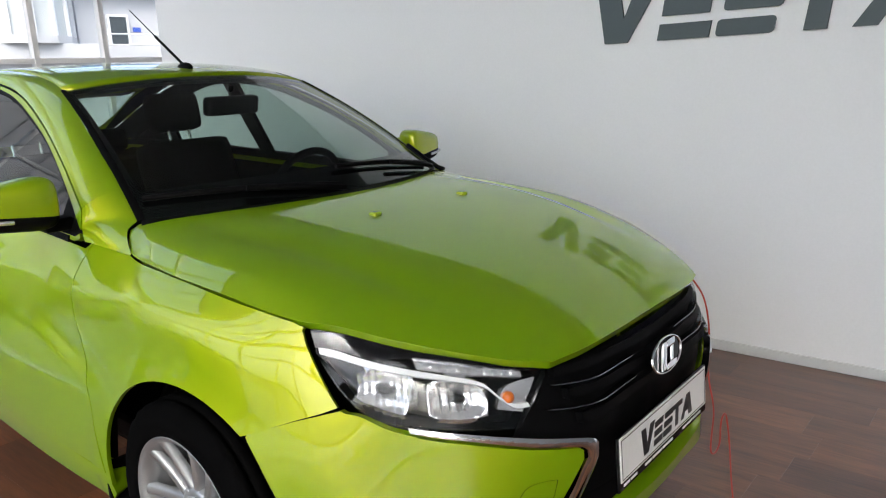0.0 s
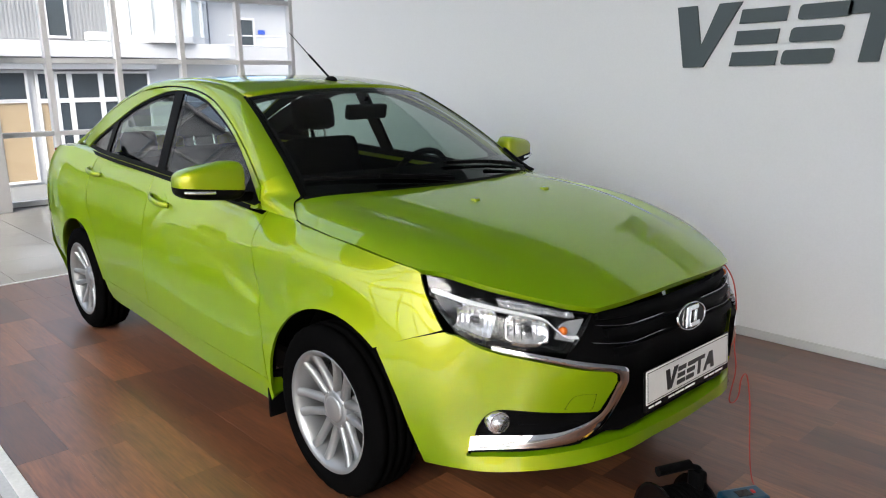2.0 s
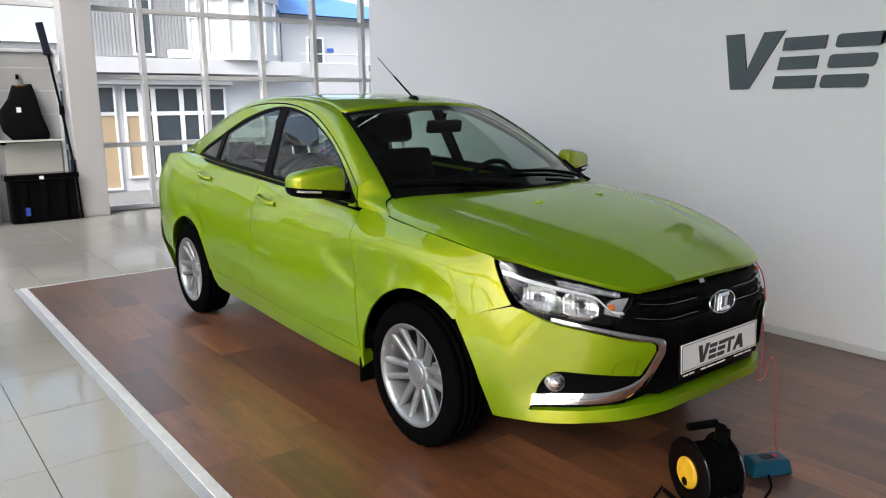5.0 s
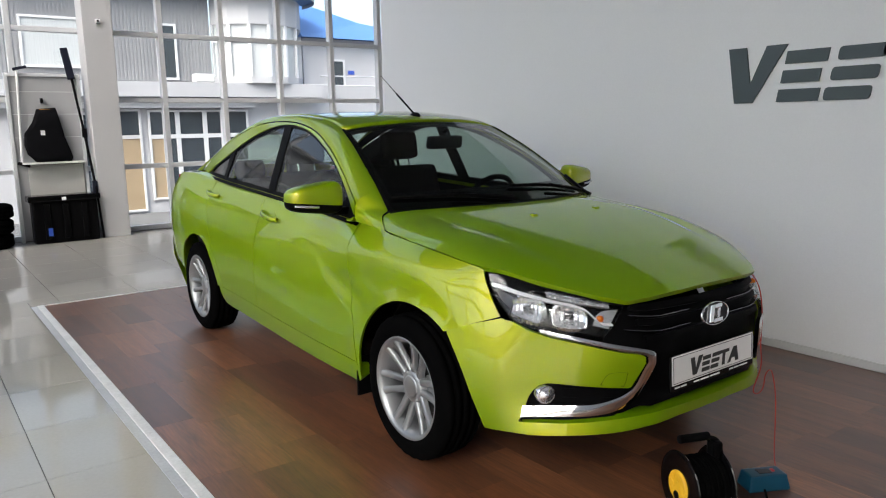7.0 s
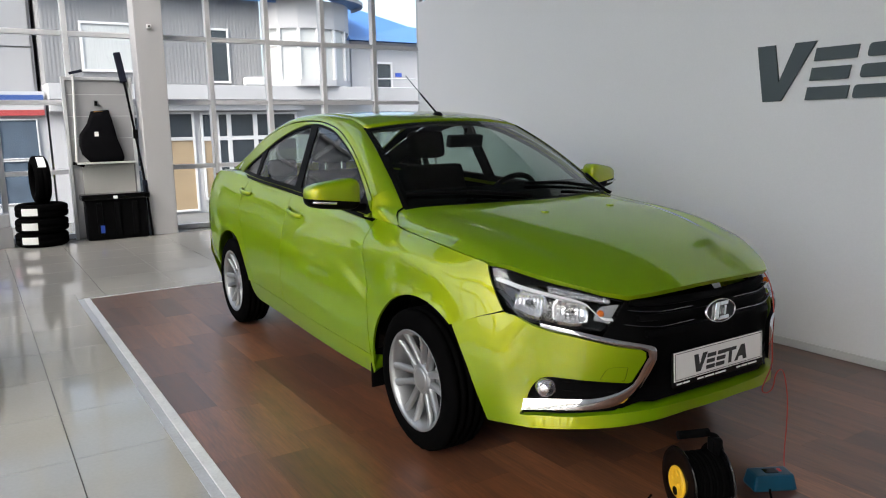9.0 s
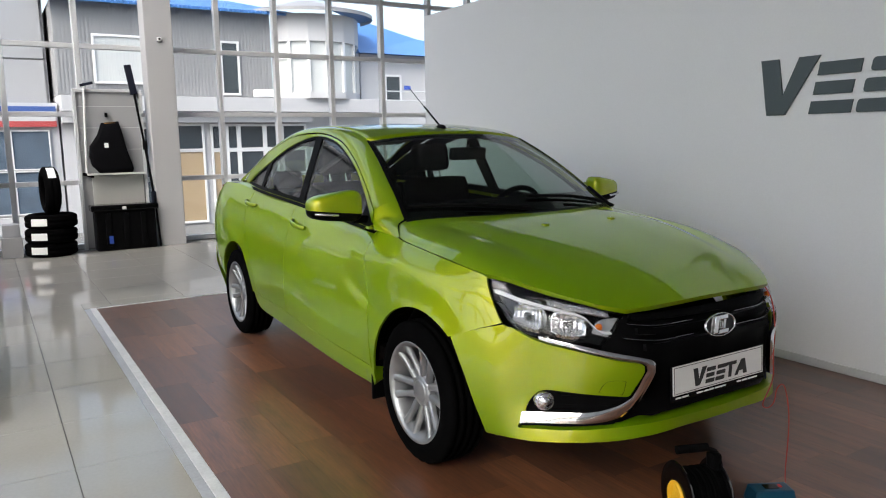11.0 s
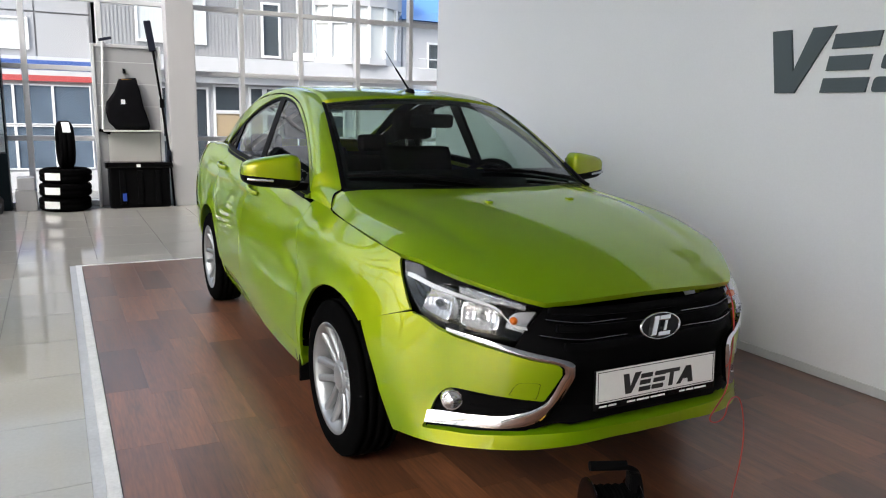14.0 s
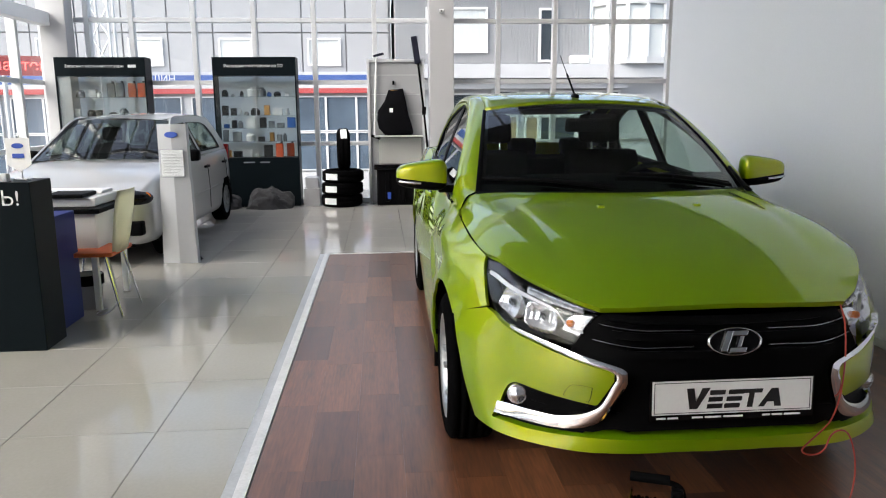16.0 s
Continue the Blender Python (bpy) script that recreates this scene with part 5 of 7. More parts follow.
# ---- mirrors, handles, aerial, nozzles ----
for s in (-1, 1):
    bm = bmesh.new()
    bmesh.ops.create_uvsphere(bm, u_segments=28, v_segments=18, radius=1)
    for v in bm.verts:
        x, y, z = v.co
        p = 0.5
        x, y, z = (math.copysign(abs(c) ** p, c) for c in (x, y, z))
        n = max(1e-6, math.sqrt(x * x + y * y + z * z))
        z2 = z * (0.070 - 0.016 * y) - 0.004 * y
        v.co = ((x * 0.075 if x > 0 else x * 0.045) - 0.03 * y, y * 0.125, z2)
    mm = pose(-0.665, s * 0.880, 1.070, 0, 0, 0) @ Matrix.Diagonal((1, s, 1, 1))
    bmesh.ops.transform(bm, matrix=mm, verts=bm.verts)
    low = bm.copy()
    bmesh.ops.bisect_plane(bm, geom=bm.verts[:] + bm.edges[:] + bm.faces[:], plane_co=(0, s * 0.88, 1.046), plane_no=(0, -0.10 * s, 1), clear_inner=True)
    bmesh.ops.bisect_plane(low, geom=low.verts[:] + low.edges[:] + low.faces[:], plane_co=(0, s * 0.88, 1.046), plane_no=(0, -0.10 * s, 1), clear_outer=True)
    if s > 0:
        bmesh.ops.reverse_faces(bm, faces=bm.faces)
        bmesh.ops.reverse_faces(low, faces=low.faces)
    mir = part("door_mirror", bm, PAINT, car, "lime green door mirror with black underside", smooth=True)
    part("mirror_base", low, BLACK, mir, smooth=True)
    block("mirror_glass", (-0.712, min(s * 0.79, s * 0.975), 1.01), (-0.708, max(s * 0.79, s * 0.975), 1.115), CHROME, mir)
    part("mirror_arm", box(bmesh.new(), (-0.68, min(s * 0.715, s * 0.80), 0.985), (-0.60, max(s * 0.715, s * 0.80), 1.022), 0.012), BLACK, mir, smooth=True)
    tube("mirror_indicator", [(-0.592 - 0.035 * k * k, s * (0.885 + 0.105 * k), 1.034 + 0.008 * k) for k in np.linspace(0, 1, 6)], 0.006, REFLECT, mir, "clear indicator strip")
    for x0, x1, z0, z1 in ((-1.52, -1.30, 0.925, 0.898), (-2.50, -2.29, 0.982, 0.962)):
        rows = []
        for k in np.linspace(0, 1, 9):
            x, z = x0 + (x1 - x0) * k, z0 + (z1 - z0) * k
            w = float(side_w(np.array([x]), np.array([z]))[0])
            out = 0.006 + 0.032 * math.sin(math.pi * k) ** 0.5
            r = 0.017 - 0.004 * abs(2 * k - 1)
            rows.append([(x, s * (w + out + 0.009 * math.cos(a)), z + r * math.sin(a)) for a in np.linspace(0, 2 * math.pi, 12, endpoint=False)])
        loft("door_handle", rows if s < 0 else rows[::-1], PAINT, car, closed=True)
        cup = np.array([((x0 + x1) / 2 + 0.06 * math.cos(a), (z0 + z1) / 2 + 0.032 * math.sin(a)) for a in np.linspace(0, 2 * math.pi, 24, endpoint=False)])

        def dish(x, z, s=s):
            return x, s * (side_w(x, z) + 0.0015), z
        panel("handle_cup", cup, dish, PAINT, car, flip=s > 0, rim=0.002, step=0.015)
bm = bmesh.new()
bmesh.ops.create_uvsphere(bm, u_segments=16, v_segments=10, radius=1, matrix=Matrix.Translation((-1.08, 0, 1.452)) @ Matrix.Diagonal((0.045, 0.022, 0.022, 1)))
aer = part("aerial", bm, BLACK, car, "black rod aerial", smooth=True)
tube("aerial_rod", [(-1.085, 0, 1.462), (-1.27, 0, 1.585)], 0.0055, BLACK, aer, smooth_path=False)
tube("aerial_tip", [(-1.27, 0, 1.585), (-1.44, 0, 1.70)], 0.0022, BLACK, aer, smooth_path=False)
for y in (-0.20, 0.20):
    part("washer_nozzle", box(bmesh.new(), (0.105, y - 0.014, 0.985), (0.135, y + 0.014, 1.006), 0.006), PAINT, car, smooth=True)

# ---- things in the hall ----
def text(name, body, size, m, mat, parent=None, label="", depth=0.001):
    cu = bpy.data.curves.new(name, "FONT")
    cu.body, cu.size, cu.extrude, cu.align_x, cu.align_y = body, size, depth, "CENTER", "CENTER"
    tmp = bpy.data.objects.new(name, cu)
    me = bpy.data.meshes.new_from_object(tmp)
    bpy.data.objects.remove(tmp)
    me.materials.clear()
    me.materials.append(mat)
    me.transform(m)
    return link(name, me, parent, label)


FACE_X = Matrix(((0, 0, 1, 0), (1, 0, 0, 0), (0, 1, 0, 0), (0, 0, 0, 1)))      # lettering that faces +x
SHELFGLASS = clear("shelf_glass", (0.86, 0.92, 0.90))
GREYPANEL = material("grey_laminate", (0.33, 0.335, 0.34), 0.45, 0, 0.05, 3, 0, 90)
DARKGREY = material("anthracite_laminate", (0.0045, 0.0075, 0.0095), 0.42, 0, 0.08, 4, 0, 120, shine=0.06)
PALEIN = material("pale_cabinet_back", (0.74, 0.73, 0.69), 0.6, 0, 0.05, 4)
_n = PALEIN.node_tree.nodes
_b, _t, _m = _n["Principled BSDF"], _n.new("ShaderNodeBsdfTranslucent"), _n.new("ShaderNodeMixShader")
_t.inputs["Color"].default_value = (0.85, 0.87, 0.86, 1)
_m.inputs[0].default_value = 0.5
PALEIN.node_tree.links.new(_b.outputs[0], _m.inputs[1])
PALEIN.node_tree.links.new(_t.outputs[0], _m.inputs[2])
PALEIN.node_tree.links.new(_m.outputs[0], _n["Material Output"].inputs["Surface"])
PAPER = material("paper", (0.80, 0.80, 0.79), 0.7, 0, 0.03, 12)
BLUE = material("cobalt_blue", (0.010, 0.020, 0.17), 0.45, 0, 0.08, 5, shine=0.2)
BADGEBLUE = material("badge_blue", (0.03, 0.08, 0.42), 0.35)
CLOTHBLACK = material("black_cloth", (0.005, 0.005, 0.006), 0.9, 0, 0.3, 9, 0.4, 200, shine=0.04)
STEEL = material("brushed_steel", (0.55, 0.55, 0.56), 0.3, 0.9, 0.06, 6)
SILVERGREY = material("silver_laminate", (0.42, 0.43, 0.45), 0.4, 0.3, 0.04, 4)

# wall sign, five plain leaning shapes
WALLSIGN = (("wedge_down", 0.0, 1.14, 1.0), ("bars", 0.973, 0.74, 0.875), ("steps", 1.80, 0.80, 0.875), ("tee", 2.72, 0.92, 0.875), ("wedge_up", 3.48, 1.12, 0.875))


def sign_row(name, m, k, depth, mat, parent):
    for shape, x, w, h in WALLSIGN:
        if shape == "bars":
            for f in (0.0, 0.375, 0.75):
                sign_shape(name, "block", w * k * (0.92 if f == 0.375 else 1.0), h * k * 0.25, depth, m @ pose(x * k + 0.2 * f * h * k, f * h * k, 0), mat, parent)
        elif shape == "steps":
            for f, shift in ((0.0, 0.0), (0.375, 0.05), (0.75, 0.10)):
                sign_shape(name, "round", w * k * 0.95, h * k * 0.25, depth, m @ pose((x + shift * w) * k + 0.2 * f * h * k, f * h * k, 0), mat, parent)
        else:
            sign_shape(name, shape, w * k, h * k, depth, m @ pose(x * k, 0, 0), mat, parent)


wall_sign = thing("wall_sign", "row of dark grey leaning letter-sized shapes on the display wall", "sign")
sign_row("sign_shape", Matrix(((1, 0, 0, -0.254), (0, 0, -1, WALL_Y - 0.001), (0, 1, 0, 1.494), (0, 0, 0, 1))), 0.332, 0.012, SIGNGREY, wall_sign)
sign_row("plate_mark", base_m @ pose(-0.150, -0.033, 0), 0.067, 0.0012, INK, plate)

# cable reel, charger and leads by the nose of the car
YELLOW = material("yellow_socket", (0.75, 0.42, 0.02), 0.4, 0, 0.06, 12)
reel = thing("cable_reel", "black plastic cable reel with a yellow socket plate on the laminate", "cable reel", at=(1.055, -0.29, 0), turn=68)
reel.scale = (0.88, 0.88, 0.88)
rm = pose(0, 0, 0.155, 0, 90, 0)
for h0 in (-0.085, 0.075):
    bm = bmesh.new()
    lathe(bm, [(0.0, h0), (0.125, h0), (0.138, h0 + 0.002), (0.141, h0 + 0.006), (0.138, h0 + 0.010), (0.125, h0 + 0.011), (0.0, h0 + 0.011)], 40, rm)
    part("flange", bm, GLOSSBLACK, reel, smooth=False)
bm = bmesh.new()
coil = []
for i in range(11):
    r, c = 0.105 + 0.004 * (i % 2), -0.068 + 0.0135 * i
    coil += [(r + 0.007 * math.cos(a), c + 0.007 * math.sin(a)) for a in np.linspace(-1.5, 1.5, 6)]
lathe(bm, coil, 36, rm)
part("wound_cable", bm, RUBBER, reel, "black cable wound on the drum", smooth=True)
bm = bmesh.new()
lathe(bm, [(0.0, -0.096), (0.058, -0.096), (0.064, -0.091), (0.064, -0.085)], 32, rm)
yp = part("socket_plate", bm, YELLOW, reel, "yellow socket plate")
for a in (0, 90, 180, 270):
    bm = bmesh.new()
    lathe(bm, [(0.0, -0.0965), (0.012, -0.0965), (0.017, -0.0985), (0.018, -0.095)], 18, rm @ pose(0.036 * math.cos(radians(a)), 0.036 * math.sin(radians(a)), 0))
    part("socket", bm, YELLOW if a else BLACK, yp)
tube("stand_frame", [(0.095, -0.13, 0.012), (0.095, -0.05, 0.16), (0.095, 0.0, 0.30), (0.07, 0.01, 0.345), (-0.04, 0.01, 0.345)], 0.010, BLACK, reel)
tube("grip", [(0.045, 0.01, 0.347), (-0.085, 0.01, 0.347)], 0.017, BLACK, reel, smooth_path=False)
tube("foot", [(0.095, -0.14, 0.010), (0.095, 0.14, 0.010)], 0.010, BLACK, reel, smooth_path=False)
tube("foot", [(-0.10, -0.13, 0.010), (-0.10, 0.13, 0.010)], 0.010, BLACK, reel, smooth_path=False)
part("carry_latch", box(bmesh.new(), (0.05, -0.03, 0.26), (0.09, 0.03, 0.33), 0.012), BLACK, reel)
TEAL = material("teal_plastic", (0.004, 0.054, 0.102), 0.35, 0, 0.06, 8)
charger = thing("battery_charger", "small teal blue battery charger box on the laminate", "charger", at=(1.072, 0.112, 0), turn=62)
charger.scale = (0.8, 0.8, 0.74)
bm = bmesh.new()
box(bm, (-0.105, -0.06, 0.002), (0.105, 0.06, 0.085), 0.012)
for v in bm.verts:
    if v.co.z > 0.04:
        v.co.x *= 0.90
        v.co.y *= 0.82
part("case", bm, TEAL, charger, smooth=False)
block("dial_panel", (-0.035, -0.022, 0.0852), (0.03, 0.022, 0.088), GLOSSBLACK, charger, "black dial panel", bevel=0.001)
block("red_switch", (0.036, -0.012, 0.085), (0.05, 0.012, 0.092), material("switch_red", (0.5, 0.03, 0.03), 0.4), charger, bevel=0.002)
ORANGE = material("orange_lead", (0.34, 0.03, 0.015), 0.5, 0, 0.08, 20)
lead = tube("charging_lead", [(0.80, 0.392, 0.775), (0.835, 0.39, 0.745), (0.862, 0.388, 0.69), (0.875, 0.389, 0.585), (0.872, 0.386, 0.47), (0.915, 0.335, 0.40), (0.935, 0.255, 0.348), (0.948, 0.215, 0.322), (0.950, 0.25, 0.304), (0.946, 0.300, 0.316), (0.938, 0.318, 0.370), (0.935, 0.36, 0.385), (0.930, 0.395, 0.355), (0.935, 0.42, 0.25), (0.95, 0.40, 0.14), (1.0, 0.31, 0.05), (1.05, 0.24, 0.02), (1.085, 0.20, 0.05)], 0.0026, ORANGE)
tagged(lead, "thin orange-red charging lead hanging from the bonnet", "cable")
lead2 = tube("mains_lead", [(0.99, -0.45, 0.10), (0.97, -0.50, 0.03), (0.98, -0.62, 0.006), (1.06, -0.66, 0.006), (1.15, -0.55, 0.006), (1.20, -0.2, 0.006), (1.16, 0.0, 0.006), (1.13, 0.03, 0.02), (1.12, 0.04, 0.03)], 0.004, RUBBER, None)
tagged(lead2, "black mains lead lying on the laminate", "cable")

# grey display board with shelf, and what stands at it
bx = -8.15
board = thing("display_board", "grey display board with one shelf by the column", "display board")
block("back_panel", (bx - 0.10, -1.24, 0.02), (bx - 0.06, -0.42, 2.11), GREYPANEL, board, bevel=0.004)
for y0, y1 in ((-1.255, -1.215), (-0.44, -0.40)):
    block("side_post", (bx - 0.115, y0, 0.0), (bx - 0.03, y1, 2.13), FRAME, board, bevel=0.005)
block("top_rail", (bx - 0.11, -1.214, 2.09), (bx - 0.035, -0.441, 2.13), FRAME, board, bevel=0.004)
block("shelf", (bx - 0.059, -1.16, 1.0), (bx + 0.10, -0.445, 1.022), PALEIN, board, "pale shelf", bevel=0.003)
block("lower_panel", (bx - 0.055, -1.10, 0.60), (bx - 0.03, -0.46, 0.98), PALEIN, board, "pale lower panel")
block("hook", (bx - 0.06, -0.88, 1.76), (bx - 0.01, -0.85, 1.82), BLACK, board)
for z0 in (1.33, 1.62, 1.90):
    block("panel_joint", (bx - 0.0595, -1.20, z0), (bx - 0.0575, -0.45, z0 + 0.006), FRAME, board)
# black bag hanging over the shelf
bm = bmesh.new()
prof = [(-0.16, 0.00), (-0.25, 0.10), (-0.275, 0.22), (-0.26, 0.36), (-0.16, 0.50), (-0.10, 0.66), (0.11, 0.68), (0.15, 0.52), (0.19, 0.30), (0.24, 0.14), (0.26, 0.05), (0.24, 0.0)]
prev = None
for d, k in ((-0.05, 0.9), (-0.03, 1.0), (0.03, 1.0), (0.055, 0.93), (0.065, 0.82)):
    ringv = [bm.verts.new((d, 0.0 + p[0] * k, 0.30 + (p[1] - 0.30) * k)) for p in prof]
    if prev:
        for i in range(len(ringv)):
            bm.faces.new((prev[i], prev[(i + 1) % len(prof)], ringv[(i + 1) % len(prof)], ringv[i]))
    prev = ringv
bm.faces.new(prev)
bmesh.ops.transform(bm, matrix=pose(bx + 0.015, -0.84, 1.025), verts=bm.verts)
bag = tagged(part("cloth_bag", bm, CLOTHBLACK, None, smooth=True), "black cloth car bag standing on the grey board's shelf", "bag")
block("bag_trim", (bx - 0.01, -0.91, 1.665), (bx + 0.06, -0.76, 1.685), material("ochre_band", (0.35, 0.17, 0.03), 0.7), bag, "ochre band")
block("bag_tag", (bx + 0.078, -0.93, 1.36), (bx + 0.083, -0.88, 1.42), PAPER, bag, "white tag")
# black crate
crate = thing("plastic_crate", "large black plastic tray on end against the grey board", "crate")
part("crate_body", box(bmesh.new(), (bx + 0.02, -1.14, 0.002), (bx + 0.24, -0.38, 0.56), 0.03), BLACK, crate)
part("crate_rim", box(bmesh.new(), (bx + 0.0, -1.18, 0.53), (bx + 0.27, -0.34, 0.61), 0.02), GLOSSBLACK, crate)
for y in (-0.98, -0.76, -0.54):
    part("crate_rib", box(bmesh.new(), (bx + 0.235, y - 0.035, 0.06), (bx + 0.262, y + 0.035, 0.50), 0.01), BLACK, crate)
block("blue_sticker", (bx + 0.2625, -0.985, 0.10), (bx + 0.2645, -0.935, 0.20), BADGEBLUE, crate, "blue sticker")
block("white_sticker", (bx + 0.2705, -0.80, 0.545), (bx + 0.2725, -0.75, 0.585), PAPER, crate, "small white sticker")
# snow brush and window wiper pole leaning on the board
NAVY = material("navy_plastic", (0.006, 0.008, 0.018), 0.6, 0, 0.2, 9, shine=0.2)
brush = thing("snow_brush", "long black snow brush leaning on the grey board", "brush")
tube("handle", [(bx + 0.16, -0.36, 0.62), (bx + 0.06, -0.42, 1.35), (bx - 0.01, -0.50, 2.10)], 0.016, BLACK, brush, smooth_path=False)
part("brush_head", box(bmesh.new(), (-0.02, -0.045, 0), (0.02, 0.045, 0.40), 0.015, pose(bx - 0.01, -0.50, 2.06, 0, -4, 0) @ pose(0, 0, 0, 8, 0, 0)), NAVY, brush, "dark blue brush head")
part("brush_grip", box(bmesh.new(), (-0.025, -0.03, 0), (0.025, 0.03, 0.2), 0.01, pose(bx + 0.14, -0.37, 0.56)), NAVY, brush)
part("brush_joint", box(bmesh.new(), (-0.025, -0.03, 0), (0.025, 0.03, 0.12), 0.01, pose(bx + 0.06, -0.42, 1.32)), BLACK, brush)
tube("foot", [(bx + 0.16, -0.36, 0.62), (bx + 0.19, -0.33, 0.005)], 0.014, BLACK, brush, smooth_path=False)
mop = thing("wiper_pole", "white pole with black wiper ends hung on the grey board", "wiper pole")
tube("pole", [(bx - 0.02, -1.16, 1.02), (bx - 0.02, -1.11, 2.16)], 0.014, WHITE, mop, smooth_path=False)
part("wiper_head", box(bmesh.new(), (-0.02, -0.03, 0), (0.02, 0.13, 0.035), 0.008, pose(bx - 0.02, -1.12, 2.16, 14, 0, 0)), NAVY, mop)
part("clamp", box(bmesh.new(), (-0.02, -0.05, -0.02), (0.02, 0.09, 0.02), 0.008, pose(bx - 0.02, -1.16, 1.005, -18, 0, 0)), BLACK, mop)


# tyres
def loose_tyre(name, m, label):
    bm = bmesh.new()
    W = 0.085
    pr = [(0.185, -W + 0.015), (0.20, -W), (0.25, -W - 0.006), (0.285, -W + 0.01), (0.302, -0.06), (0.298, -0.055), (0.304, -0.05), (0.305, -0.01), (0.298, -0.006)]
    pr = pr + [(r, -h) for r, h in pr[::-1]]
    pr = pr + [(0.19, 0.05), (0.19, -0.05), pr[0]]
    lathe(bm, pr, 48)
    ob = tagged(part(name, bm, RUBBER, None, smooth=True), label, "tyre", "loose tyres")
    ob.matrix_basis = m
    lab = bmesh.new()
    rows = []
    for h in (-0.045, 0.045):
        rows.append([lab.verts.new((0.3075 * math.cos(a), 0.3075 * math.sin(a), h)) for a in np.linspace(-0.33, 0.33, 6)])
    for i in range(5):
        lab.faces.new((rows[0][i], rows[0][i + 1], rows[1][i + 1], rows[1][i]))
    part("paper_label", lab, PAPER, ob, "pale paper label round the tread")
    return ob


for i in range(3):
    loose_tyre("tyre", pose(-8.02 + 0.02 * (i == 1), -1.66 + 0.012 * i, 0.092 + 0.178 * i, 0, 0, -32), "black tyre with a paper label lying in a stack")
loose_tyre("tyre", pose(-8.03, -1.62, 0.83, 90, 0, 5) @ pose(0, 0, 0, 0, 0, 52), "black tyre with a paper label standing on the stack")
boxes = thing("parts_box", "two plain grey boxes stacked beside the cabinet", "box")
block("lower_box", (-8.25, -2.22, 0.002), (-7.98, -1.98, 0.26), GREYPANEL, boxes, bevel=0.006)
block("upper_box", (-8.24, -2.19, 0.262), (-7.99, -2.0, 0.42), SILVERGREY, boxes, bevel=0.006)


